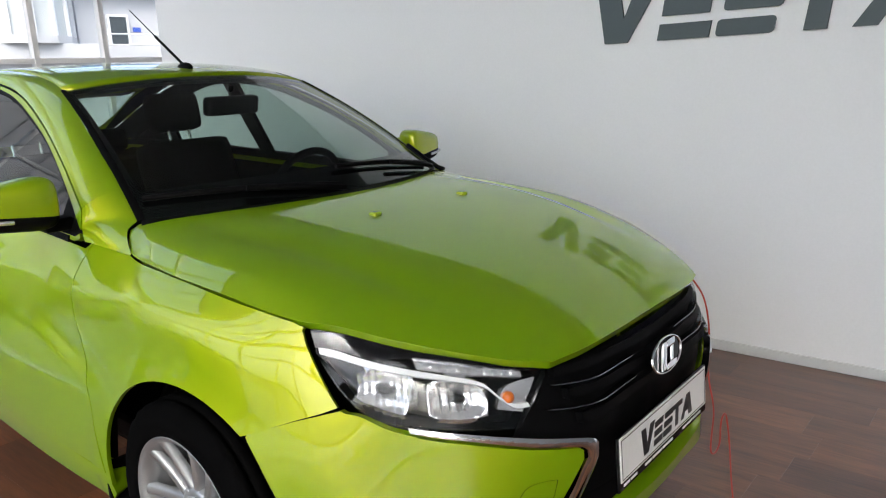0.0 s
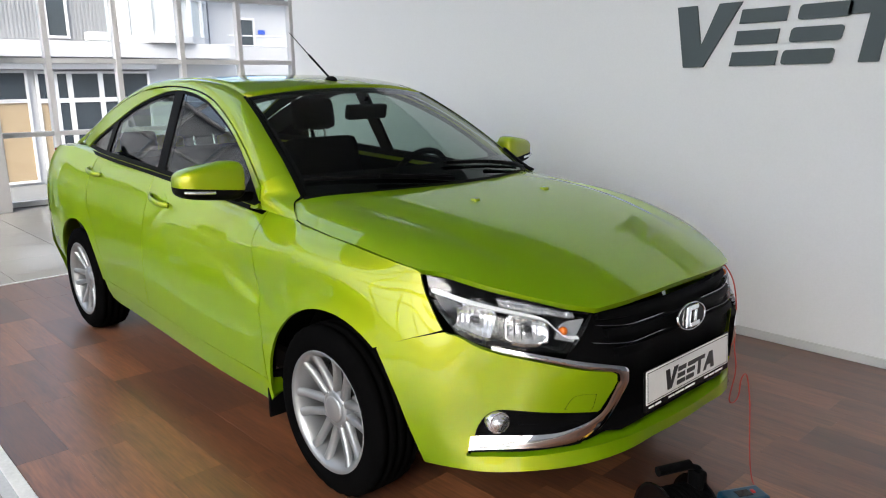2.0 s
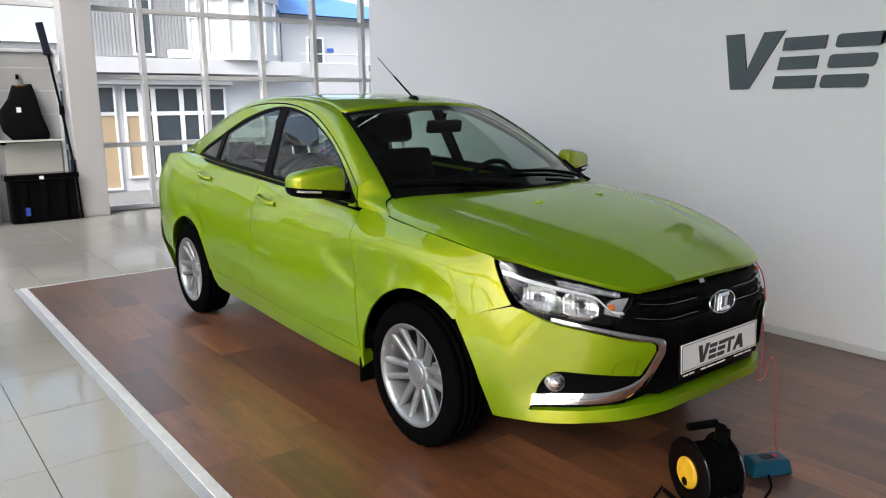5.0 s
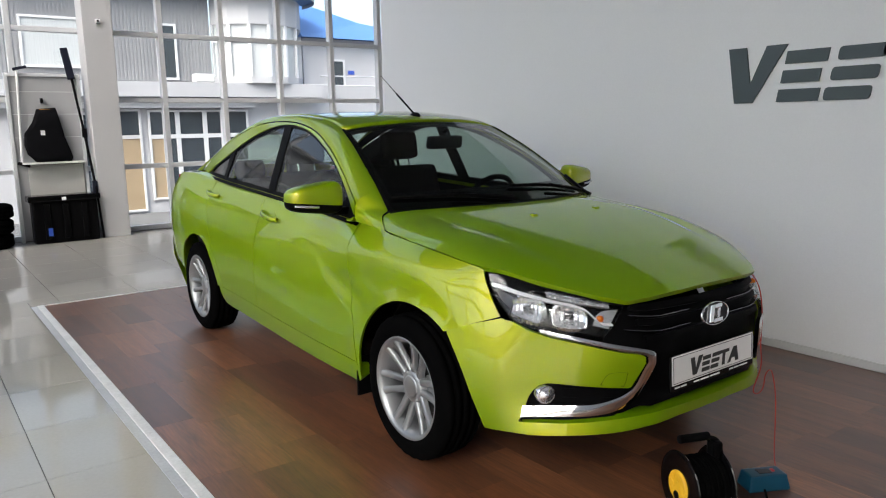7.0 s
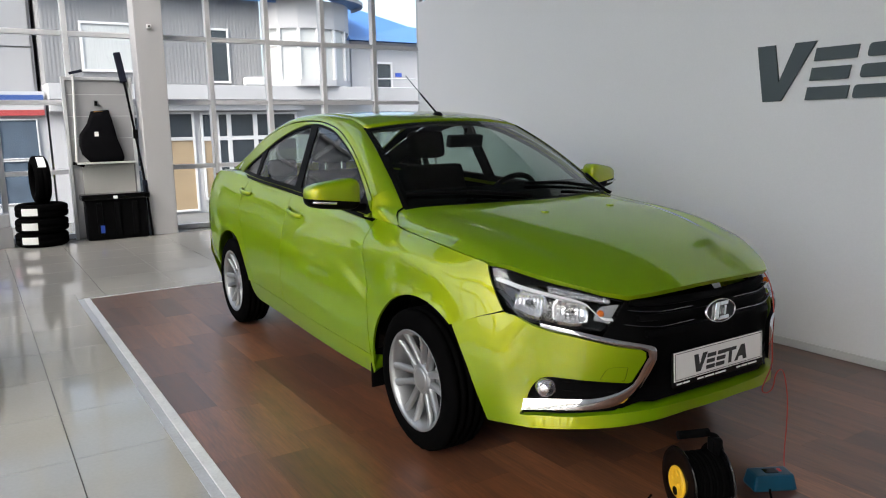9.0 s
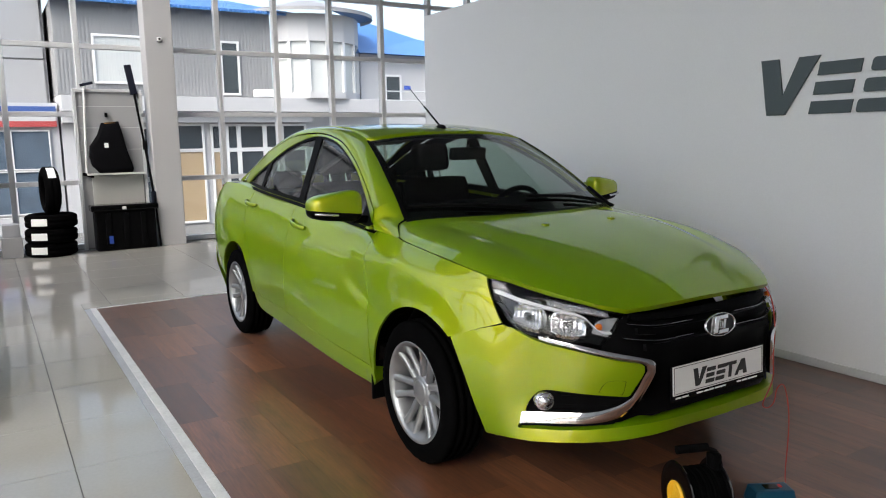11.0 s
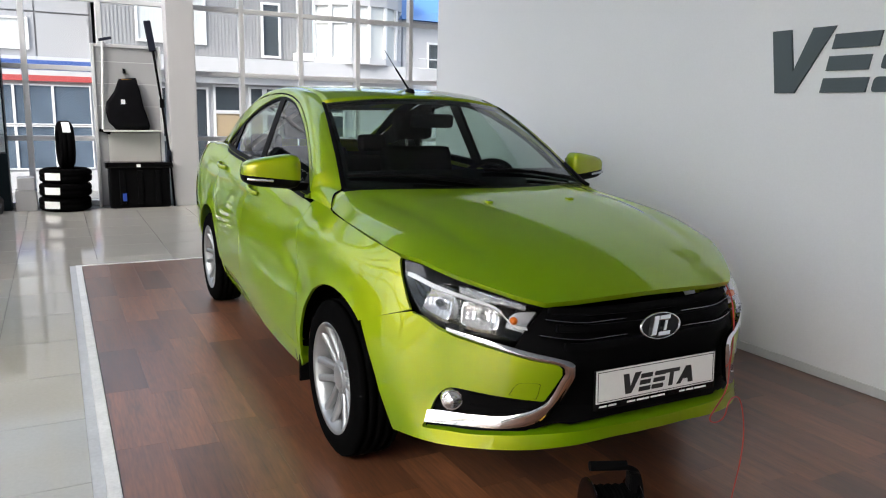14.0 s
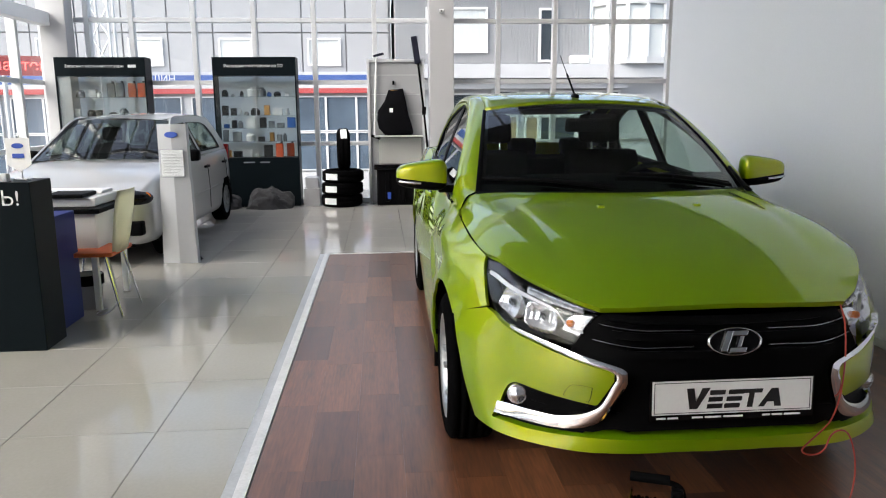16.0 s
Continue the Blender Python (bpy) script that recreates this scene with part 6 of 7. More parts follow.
# display cabinets
def cabinet(y0, y1, words, label, seed):
    cab = thing("display_cabinet", label, "cabinet", "display cabinets")
    xb, xf, H = -8.37, -8.06, 2.155
    block("base", (xb, y0, 0.0), (xf, y1, 0.72), DARKGREY, cab, bevel=0.004)
    block("header", (xb, y0, 1.895), (xf, y1, H), DARKGREY, cab, bevel=0.004)
    bm = bmesh.new()
    bm.faces.new([bm.verts.new(v) for v in ((xb + 0.005, y0 + 0.02, 0.721), (xb + 0.005, y1 - 0.02, 0.721), (xb + 0.005, y1 - 0.02, 1.894), (xb + 0.005, y0 + 0.02, 1.894))])
    part("back", bm, PALEIN, cab, "frosted glass back")
    for a, b in ((y0, y0 + 0.02), (y1 - 0.02, y1)):
        block("side", (xb, a, 0.721), (xf, b, 1.894), DARKGREY, cab, bevel=0.002)
    block("mullion", (xf - 0.02, (y0 + y1) / 2 - 0.006, 0.721), (xf - 0.004, (y0 + y1) / 2 + 0.006, 1.894), STEEL, cab)
    for a, b in ((y0 + 0.021, (y0 + y1) / 2 - 0.007), ((y0 + y1) / 2 + 0.007, y1 - 0.021)):
        g = block("glass_door", (xf - 0.012, a, 0.724), (xf - 0.008, b, 1.891), GLASS, cab)
        g.visible_shadow = False
    heights = (0.955, 1.15, 1.33, 1.60)
    for z in heights:
        block("glass_shelf", (xb + 0.016, y0 + 0.021, z - 0.006), (xf - 0.02, y1 - 0.021, z), SHELFGLASS, cab).visible_shadow = False
    block("lock_plate", (xf, (y0 + y1) / 2 - 0.22, 0.645), (xf + 0.004, (y0 + y1) / 2 - 0.06, 0.662), STEEL, cab)
    block("lock_plate", (xf, (y0 + y1) / 2 + 0.02, 0.645), (xf + 0.004, (y0 + y1) / 2 + 0.16, 0.662), STEEL, cab)
    size = 0.060 if len(words) < 27 else 0.056
    made, at = [], 0.0
    for word in words.split():
        w = text("header_word", word, size, FACE_X, PAPER, cab, "white header lettering")
        ys = [v.co.y for v in w.data.vertices]
        made.append((w, at - min(ys)))
        at += max(ys) - min(ys) + 0.3 * size
    for w, y in made:
        w.data.transform(Matrix.Translation((xf + 0.001, (y0 + y1) / 2 - (0.0 if len(words) < 27 else 0.07) + y - at / 2, 2.03)))
    if len(words) >= 27:
        block("header_bar", (xf + 0.0005, y1 - 0.235, 2.01), (xf + 0.002, y1 - 0.125, 2.05), PAPER, cab)
    rnd = random.Random(seed)
    cols = [material("goods_" + n, c, 0.45, 0, 0.1, 15) for n, c in (("blue", (0.03, 0.12, 0.42)), ("white", (0.7, 0.7, 0.7)), ("black", (0.02, 0.02, 0.02)), ("grey", (0.2, 0.21, 0.22)), ("ochre", (0.5, 0.25, 0.06)), ("orange", (0.6, 0.09, 0.02)))]
    for level, z in enumerate((0.721,) + heights):
        y = y0 + 0.08
        top = (heights + (1.88,))[level] - z - 0.03
        while y < y1 - 0.14:
            kind = rnd.random()
            w = rnd.uniform(0.05, 0.14)
            h = min(top, rnd.uniform(0.05, 0.20))
            c = cols[rnd.choice((0, 1, 1, 2, 2, 3, 3, 4))]
            xm = rnd.uniform(xb + 0.08, xf - 0.10)
            if level == (0 if seed == 3 else 4) and kind > 0.45 and y > y0 + 0.6:
                it = thing("oil_can", "plastic oil can on a cabinet shelf", "can", "goods in the cabinets")
                cc = cols[5] if y > y1 - 0.36 else cols[3]
                part("can_body", box(bmesh.new(), (xm - 0.03, y, z + 0.001), (xm + 0.03, y + 0.11, z + min(top, 0.2)), 0.014), cc, it)
                part("can_neck", box(bmesh.new(), (xm - 0.015, y + 0.07, z + min(top, 0.2)), (xm + 0.015, y + 0.10, z + min(top, 0.2) + 0.03), 0.006), cols[2], it)
                y += 0.15
                continue
            if kind < 0.55:
                bm = box(bmesh.new(), (xm - 0.04, y, z + 0.001), (xm + 0.04, y + w, z + h), 0.003)
                tagged(part("goods_box", bm, c, None), "small boxed car part on a cabinet shelf", "box", "goods in the cabinets")
            else:
                bm = bmesh.new()
                lathe(bm, [(0, 0.001), (w * 0.45, 0.001), (w * 0.5, 0.008), (w * 0.5, h * 0.5), (w * 0.32, h * 0.6), (w * 0.3, h * 0.7), (0, h * 0.7)], 14, pose(xm, y + w / 2, z))
                tagged(part("spare_part", bm, c, None), "small round car part on a cabinet shelf", "car part", "goods in the cabinets")
            y += w + rnd.uniform(0.015, 0.07)
    return cab


cabinet(-3.45, -2.27, "Расходные материалы по ТО", "anthracite display cabinet with lit glass shelves of car parts", 3)
cabinet(-5.62, -4.38, "Запасные части и аксессуары", "anthracite display cabinet with glass shelves behind the white car", 8)


# boulders at the cabinet's foot
def boulder(at, size, seed, label):
    bm = bmesh.new()
    bmesh.ops.create_icosphere(bm, subdivisions=4, radius=1)
    for v in bm.verts:
        n = noise.fractal(v.co * 1.3 + Vector((seed, 0, 0)), 0.9, 2.1, 5)
        v.co *= 1 + 0.28 * n
        v.co = Vector((v.co.x * size[0], v.co.y * size[1], max(v.co.z, -0.05) * size[2]))
    bmesh.ops.translate(bm, vec=Vector(at) + Vector((0, 0, 0.05 * size[2])), verts=bm.verts)
    return tagged(part("boulder", bm, material("dark_rock", (0.032, 0.032, 0.034), 0.85, 0, 0.45, 9, 0.8, 60), None), label, "rock", "imitation boulders")


boulder((-7.86, -2.70, 0), (0.20, 0.33, 0.30), 2.0, "rough dark grey imitation boulder by the cabinet")
boulder((-7.86, -3.36, 0), (0.18, 0.27, 0.24), 7.0, "rough dark grey imitation boulder by the cabinet")

# information stand
st = thing("information_stand", "tall silver information stand beside the white car", "stand", at=(-3.95, -2.955, 0), turn=-8)
bm = bmesh.new()
sect = [(0.0, 0.165), (0.35, 0.152), (0.75, 0.145), (0.80, 0.137), (1.28, 0.133)]
rows = []
for z, w in sect:
    rows.append([bm.verts.new((x, y, z)) for x, y in ((0.03, -w), (0.05, 0), (0.03, w), (-0.03, w), (-0.03, -w))])
for a, b in zip(rows, rows[1:]):
    for i in range(5):
        bm.faces.new((a[i], a[(i + 1) % 5], b[(i + 1) % 5], b[i]))
bm.faces.new(rows[-1])
part("stand_body", bm, SILVERGREY, st)
block("sheet_holder", (0.056, -0.12, 0.80), (0.066, 0.115, 1.06), LAMPGLASS, st, "clear sheet holder").visible_shadow = False
block("sheet", (0.052, -0.105, 0.81), (0.055, 0.10, 1.05), PAPER, st, "white printed sheet")
bm = bmesh.new()
for i in range(7):
    box(bm, (0.0552, -0.085, 0.84 + 0.027 * i), (0.0557, 0.04 + 0.03 * (i % 3), 0.846 + 0.027 * i))
part("print_bars", bm, GREYPANEL, st)
bm = bmesh.new()
lathe(bm, [(0, 0.004), (0.9, 0.004), (1, 0)], 30, Matrix(((0, 0, 1, 0.05), (0.062, 0, 0, 0), (0, 0.028, 0, 1.185), (0, 0, 0, 1))))
part("oval_badge", bm, BADGEBLUE, st, "blue oval badge")
block("stand_foot", (-0.16, -0.14, 0.001), (0.03, 0.14, 0.012), DARKGREY, st, bevel=0.003)
block("stand_prop", (-0.13, 0.10, 0.012), (-0.05, 0.14, 0.03), DARKGREY, st)

# reception desk, pennant, blue box, table, chair and bin
desk = thing("reception_desk", "anthracite reception desk with white lettering", "desk")
bm = bmesh.new()
box(bm, (-1.64, -4.5, 0.0), (-1.36, -3.075, 1.0), 0.004)
part("desk_body", bm, DARKGREY, desk)
text("desk_text", "ТЬ!", 0.12, Matrix.Translation((-1.355, -3.225, 0.905)) @ FACE_X, PAPER, desk, "white lettering")
pen = thing("desk_pennant", "small white pennant on a stand on the desk", "pennant")
tube("pennant_rod", [(-1.50, -3.17, 1.001), (-1.50, -3.17, 1.26)], 0.004, STEEL, pen, smooth_path=False)
bm = bmesh.new()
a = [bm.verts.new((-1.492, y, z)) for y, z in ((-3.245, 1.245), (-3.245, 1.09), (-3.178, 1.05), (-3.11, 1.09), (-3.11, 1.245))]
b = [bm.verts.new(v.co - Vector((0.004, 0, 0))) for v in a]
bm.faces.new(a)
bm.faces.new(b[::-1])
for i in range(5):
    bm.faces.new((a[i], b[i], b[(i + 1) % 5], a[(i + 1) % 5]))
part("flag", bm, PAPER, pen)
bm = bmesh.new()
lathe(bm, [(0, 0.003), (0.9, 0.003), (1, 0)], 26, Matrix(((0, 0, 1, -1.4915), (0.034, 0, 0, -3.178), (0, 0.015, 0, 1.20), (0, 0, 0, 1))))
part("oval_badge", bm, BADGEBLUE, pen)
bm = bmesh.new()
box(bm, (-1.4905, -3.21, 1.13), (-1.489, -3.145, 1.155))
part("badge_bar", bm, BADGEBLUE, pen)
part("pennant_foot", box(bmesh.new(), (-1.53, -3.21, 1.0), (-1.47, -3.13, 1.012), 0.004), STEEL, pen)
leaflet = thing("leaflet_holder", "clear leaflet holder with white cards on the desk", "holder")
block("card_stack", (-1.45, -3.30, 1.001), (-1.40, -3.215, 1.045), PAPER, leaflet, bevel=0.003)
block("holder_front", (-1.398, -3.31, 1.001), (-1.394, -3.205, 1.03), LAMPGLASS, leaflet)
blue = tagged(part("blue_cabinet", box(bmesh.new(), (-2.12, -3.70, 0.0), (-1.70, -3.15, 0.74), 0.006), BLUE), "plain cobalt blue cabinet behind the reception desk", "cabinet")
table = thing("side_table", "white plastic table with a black edge beside the white car", "table")
part("table_top", box(bmesh.new(), (-2.95, -3.75, 0.70), (-2.20, -3.02, 0.735), 0.008), BLACK, table, "black table edge")
part("table_skirt", box(bmesh.new(), (-2.88, -3.70, 0.40), (-2.24, -3.06, 0.699), 0.01), WHITE, table)
for x in (-2.85, -2.27):
    for y in (-3.66, -3.10):
        part("leg", box(bmesh.new(), (x - 0.02, y - 0.02, 0.0), (x + 0.02, y + 0.02, 0.40), 0.004), WHITE, table)
dev = thing("office_machine", "white office machine with black trays on the table", "printer")
part("machine_body", box(bmesh.new(), (-2.85, -3.62, 0.736), (-2.32, -3.08, 0.80), 0.015), WHITE, dev)
part("machine_tray", box(bmesh.new(), (-2.55, -3.42, 0.801), (-2.28, -3.15, 0.83), 0.01), BLACK, dev)
part("machine_lid", box(bmesh.new(), (-2.80, -3.58, 0.801), (-2.58, -3.12, 0.825), 0.01), WHITE, dev)
part("machine_tray", box(bmesh.new(), (-2.45, -3.60, 0.801), (-2.30, -3.46, 0.822), 0.01), BLACK, dev)
bm = bmesh.new()
lathe(bm, [(0.03, 0), (0.045, 0.004), (0.05, 0.02), (0.045, 0.03), (0.03, 0.03), (0.03, 0)], 24, pose(-2.36, -3.53, 0.823))
tagged(part("tape_roll", bm, CHROME, None, smooth=True), "round chrome roll on the office machine", "roll")
CREAM = material("cream_plastic", (0.66, 0.66, 0.52), 0.4, 0, 0.03, 6)
ORANGES = material("orange_seat", (0.62, 0.13, 0.03), 0.5, 0, 0.05, 8)
chair = thing("visitor_chair", "cream plastic chair with an orange seat and chrome legs", "chair", at=(-2.25, -3.06, 0), turn=180)
bm = bmesh.new()
rows = []
for z, w, d in ((0.44, 0.17, -0.145), (0.55, 0.19, -0.165), (0.70, 0.205, -0.19), (0.82, 0.20, -0.21), (0.87, 0.17, -0.22)):
    rows.append([bm.verts.new((w * u, d - 0.03 * (1 - u * u), z)) for u in np.linspace(-1, 1, 9)])
for a, b in zip(rows, rows[1:]):
    for i in range(8):
        bm.faces.new((a[i], a[i + 1], b[i + 1], b[i]))
bmesh.ops.solidify(bm, geom=bm.faces[:], thickness=0.014)
part("backrest", bm, CREAM, chair, "cream backrest", smooth=True)
part("seat", box(bmesh.new(), (-0.21, -0.16, 0.425), (0.21, 0.24, 0.455), 0.012), ORANGES, chair, "orange seat", smooth=False)
for sx in (-1, 1):
    tube("leg", [(sx * 0.17, -0.10, 0.42), (sx * 0.20, -0.19, 0.005)], 0.010, CHROME, chair, smooth_path=False)
    tube("leg", [(sx * 0.17, 0.16, 0.42), (sx * 0.20, 0.25, 0.005)], 0.010, CHROME, chair, smooth_path=False)
tube("seat_rail", [(-0.17, -0.10, 0.418), (0.17, -0.10, 0.418)], 0.009, CHROME, chair, smooth_path=False)
tube("seat_rail", [(-0.17, 0.16, 0.418), (0.17, 0.16, 0.418)], 0.009, CHROME, chair, smooth_path=False)
bm = bmesh.new()
lathe(bm, [(0.0, 0.004), (0.095, 0.004), (0.10, 0.01), (0.12, 0.30), (0.128, 0.305), (0.128, 0.29), (0.115, 0.28), (0.093, 0.02), (0, 0.016)], 28)
bin_ob = tagged(part("waste_bin", bm, GREYPANEL, None, smooth=True), "grey plastic waste bin with a black liner", "bin")
bin_ob.matrix_basis = pose(-2.34, -3.19, 0) @ Matrix.Scale(0.82, 4)
bm = bmesh.new()
lathe(bm, [(0.13, 0.22), (0.131, 0.305), (0.125, 0.31), (0.112, 0.25)], 28)
part("bin_liner", bm, CLOTHBLACK, bin_ob, "black bin liner")
lead3 = tube("floor_lead", [(-2.5, -3.10, 0.35), (-2.35, -2.99, 0.12), (-2.25, -2.98, 0.02), (-2.1, -3.02, 0.006), (-2.15, -3.10, 0.006), (-2.3, -3.06, 0.006)], 0.004, GREYPANEL)
tagged(lead3, "grey lead trailing from the table to the floor", "cable")
cam_box = thing("wall_sensor", "small white sensor with a dark eye on the column", "sensor")
part("sensor_body", box(bmesh.new(), (-7.998, -0.19, 2.76), (-7.965, -0.13, 2.81), 0.006), WHITE, cam_box)
part("sensor_eye", box(bmesh.new(), (-7.964, -0.172, 2.772), (-7.955, -0.148, 2.796), 0.003), BLACK, cam_box)


# ---- white hatchback ----
DIMGLASS = clear("dim_glass", (0.40, 0.46, 0.44))


def hatchback(at, turn):
    hb = thing("hatchback_car", "white five-door hatchback car on the tile floor", "car", at=at, turn=turn)
    body = material("silver_white_paint", (0.44, 0.44, 0.43), 0.3, 0.25, 0.03, 3, 0, 900, coat=1.0)
    st = [(0.76, 0.40, 0.30, 0.60, 0.62), (0.74, 0.58, 0.25, 0.63, 0.66), (0.66, 0.72, 0.22, 0.68, 0.73), (0.50, 0.79, 0.22, 0.76, 0.81), (0.25, 0.815, 0.22, 0.82, 0.885), (0.0, 0.825, 0.22, 0.86, 0.925), (-0.35, 0.83, 0.20, 0.90, 0.965),
          (-0.9, 0.835, 0.20, 0.91, 0.96), (-1.6, 0.84, 0.20, 0.92, 0.965), (-2.2, 0.838, 0.20, 0.93, 0.975), (-2.7, 0.82, 0.22, 0.94, 0.985), (-3.0, 0.76, 0.25, 0.93, 0.98), (-3.08, 0.66, 0.30, 0.90, 0.95)]

    def ring(s):
        x, w, zb, zs, zt = s
        h = zs - zb
        return [(x, v * k * w, z) for v in (-1,) for k, z in ((0.93, zb), (0.985, zb + 0.12 * h), (1.0, zb + 0.45 * h), (0.985, zb + 0.75 * h), (0.955, zs), (0.88, zs + 0.6 * (zt - zs)), (0.70, zt - 0.004), (0.35, zt + 0.008), (0.0, zt + 0.012))] + \
               [(x, k * w, z) for k, z in ((0.35, zt + 0.008), (0.70, zt - 0.004), (0.88, zs + 0.6 * (zt - zs)), (0.955, zs), (0.985, zb + 0.75 * h), (1.0, zb + 0.45 * h), (0.985, zb + 0.12 * h), (0.93, zb))]
    xs = np.array([s[0] for s in st])[::-1]
    tab = np.array(st)[::-1]
    fine = np.concatenate([np.linspace(-3.08, 0.6, 150), np.linspace(0.61, 0.76, 10)])
    secs = weights(xs, fine) @ tab
    rows = [ring(s) for s in secs]
    rows = [(weights(np.arange(17), np.linspace(0, 16, 65)) @ np.array(r)).tolist() for r in rows]
    # wheel arches: faces near the wheels are left out
    c = len(rows[0])
    pts = np.array(rows).reshape(-1, 3)
    faces = []
    for i in range(len(rows) - 1):
        for j in range(c - 1):
            q = (i * c + j, i * c + j + 1, (i + 1) * c + j + 1, (i + 1) * c + j)
            m = pts[list(q)].mean(0)
            if any(np.hypot(m[0] - wx, m[2] - 0.29) < 0.33 for wx in (0.0, -2.476)) and abs(m[1]) > 0.6:
                continue
            faces.append(q)
    faces.append(tuple(range(len(pts) - c, len(pts))))
    faces.append(tuple(range(c))[::-1])
    me = bpy.data.meshes.new("car_body")
    me.from_pydata(pts.tolist(), [], faces)
    me.materials.append(body)
    me.polygons.foreach_set("use_smooth", [True] * len(me.polygons))
    link("car_body", me, hb)
    # cabin
    foot, head = [(-0.36, 0.70, 0.965), (-0.22, 0, 0.985)], [(-1.06, 0.53, 1.375), (-0.98, 0, 1.405)]

    def sheet(name, foot, head, mat, label, n=15, bulge=0.03):
        rows = []
        for v in np.linspace(0, 1, 9):
            rows.append([tuple((np.array((f1[0] * a * a + f0[0] * (1 - a * a), u * f1[1], f1[2] * a * a + f0[2] * (1 - a * a)))) * (1 - v) + np.array((h1[0] * a * a + h0[0] * (1 - a * a), u * h1[1], h1[2] * a * a + h0[2] * (1 - a * a))) * v + np.array((0, 0, bulge * v * (1 - v))))
                         for u in np.linspace(-1, 1, n) for a in (abs(u),) for f1, f0, h1, h0 in ((np.array(foot[0]), np.array(foot[1]), np.array(head[0]), np.array(head[1])),)])
        ob = loft(name, rows, mat, hb, label)
        return ob
    sheet("windscreen", foot, head, DIMGLASS, "clear windscreen").visible_shadow = False
    tail, back = [(-3.05, 0.62, 0.985), (-3.08, 0, 0.99)], [(-2.72, 0.52, 1.40), (-2.78, 0, 1.43)]
    sheet("rear_screen", tail, back, DIMGLASS, "rear window").visible_shadow = False
    sheet("roof", head, back, body, "", bulge=0.2)
    for s in (-1, 1):
        W = lambda x, z, s=s: (x, s * (0.755 - 0.46 * (z - 0.96) - 0.03 * np.clip(-2.3 - x, 0, 1)), z)
        frame_o = loop(smooth([(-0.34, 0.955), (-0.72, 1.20), (-1.06, 1.395), (-1.5, 1.425), (-2.2, 1.42), (-2.72, 1.395)]), smooth([(-2.75, 1.38), (-2.95, 1.15), (-3.04, 0.98)]), [(-3.0, 0.965), (-0.4, 0.95)])
        w1 = loop(smooth([(-0.62, 0.985), (-0.85, 1.17), (-1.10, 1.315), (-1.40, 1.345), (-1.46, 1.345)]), [(-1.47, 1.33), (-1.47, 0.985)])
        w2 = loop(smooth([(-1.56, 1.345), (-1.9, 1.345), (-2.2, 1.335), (-2.42, 1.30)]), smooth([(-2.46, 1.27), (-2.60, 1.12), (-2.62, 1.0)]), [(-2.6, 0.99), (-1.56, 0.985)])
        panel("door_frame", frame_o, W, body, hb, flip=s > 0, holes=[w1, w2], rim=0.02, step=0.06)
        for w in (w1, w2):
            panel("side_window", w, W, CARGLASS, hb, flip=s > 0, raise_by=-0.01, rim=0, step=0.08).visible_shadow = False
            panel("window_trim", w, W, BLACK, hb, flip=s > 0, holes=[w.mean(0) + (w - w.mean(0)) * 0.94], raise_by=0.003, rim=0.01, step=0.06)
        # lamp, mirror, handles, fog slot
        bm = bmesh.new()
        bmesh.ops.create_uvsphere(bm, u_segments=20, v_segments=12, radius=1, matrix=Matrix.Translation((0.60, s * 0.615, 0.655)) @ Euler((0, 0, s * 0.62)).to_matrix().to_4x4() @ Matrix.Diagonal((0.14, 0.20, 0.085, 1)))
        lampb = part("headlamp", bm, GLOSSBLACK, hb, "dark clear headlamp", smooth=True)
        for dy, mt in ((0.53, REFLECT), (0.66, REFLECT), (0.745, AMBER)):
            bm = bmesh.new()
            bmesh.ops.create_uvsphere(bm, u_segments=14, v_segments=8, radius=0.05, matrix=Matrix.Translation((0.705 - 0.60 * (dy - 0.53), s * dy, 0.668)) @ Matrix.Diagonal((0.6, 0.9, 0.9, 1)))
            part("lamp_bowl", bm, mt, lampb, smooth=True)
        part("door_mirror", box(bmesh.new(), (-0.70, min(s * 0.79, s * 0.97), 0.93), (-0.58, max(s * 0.79, s * 0.97), 1.06), 0.035), BLACK, hb, "black door mirror", smooth=True)
        for x in (-1.42, -2.35):
            part("door_handle", box(bmesh.new(), (x - 0.09, min(s * 0.83, s * 0.865), 0.80), (x + 0.09, max(s * 0.83, s * 0.865), 0.83), 0.01), BLACK, hb, smooth=True)
        for x in (-0.52, -1.52, -2.50):
            tube("door_seam", [(x, s * 0.838, 0.30), (x, s * 0.842, 0.55), (x - 0.01, s * 0.828, 0.78), (x - 0.01, s * 0.79, 0.94)], 0.004, BLACK, hb, smooth_path=False)
        tube("side_moulding", [(-0.36, s * 0.84, 0.52), (-1.2, s * 0.846, 0.53), (-2.1, s * 0.846, 0.54)], 0.007, body, hb)
        part("tail_lamp", box(bmesh.new(), (-3.06, min(s * 0.60, s * 0.77), 0.80), (-2.94, max(s * 0.60, s * 0.77), 1.02), 0.03), material("tail_red", (0.25, 0.01, 0.01), 0.2), hb)
        for wx in (0.0, -2.476):
            bm = bmesh.new()
            m = pose(wx, s * 0.735, 0.29, -90 if s > 0 else 90, 0, 0)
            lathe(bm, [(0.19, -0.085), (0.21, -0.09), (0.26, -0.088), (0.285, -0.07), (0.29, 0), (0.285, 0.07), (0.26, 0.088), (0.21, 0.09), (0.19, 0.085)], 40, m)
            ty = part("wheel", bm, RUBBER, hb, "black tyre on a silver rim", smooth=True)
            bm = bmesh.new()
            lathe(bm, [(0.19, -0.08), (0.18, 0.04), (0.195, 0.085), (0.2, 0.08)], 32, m)
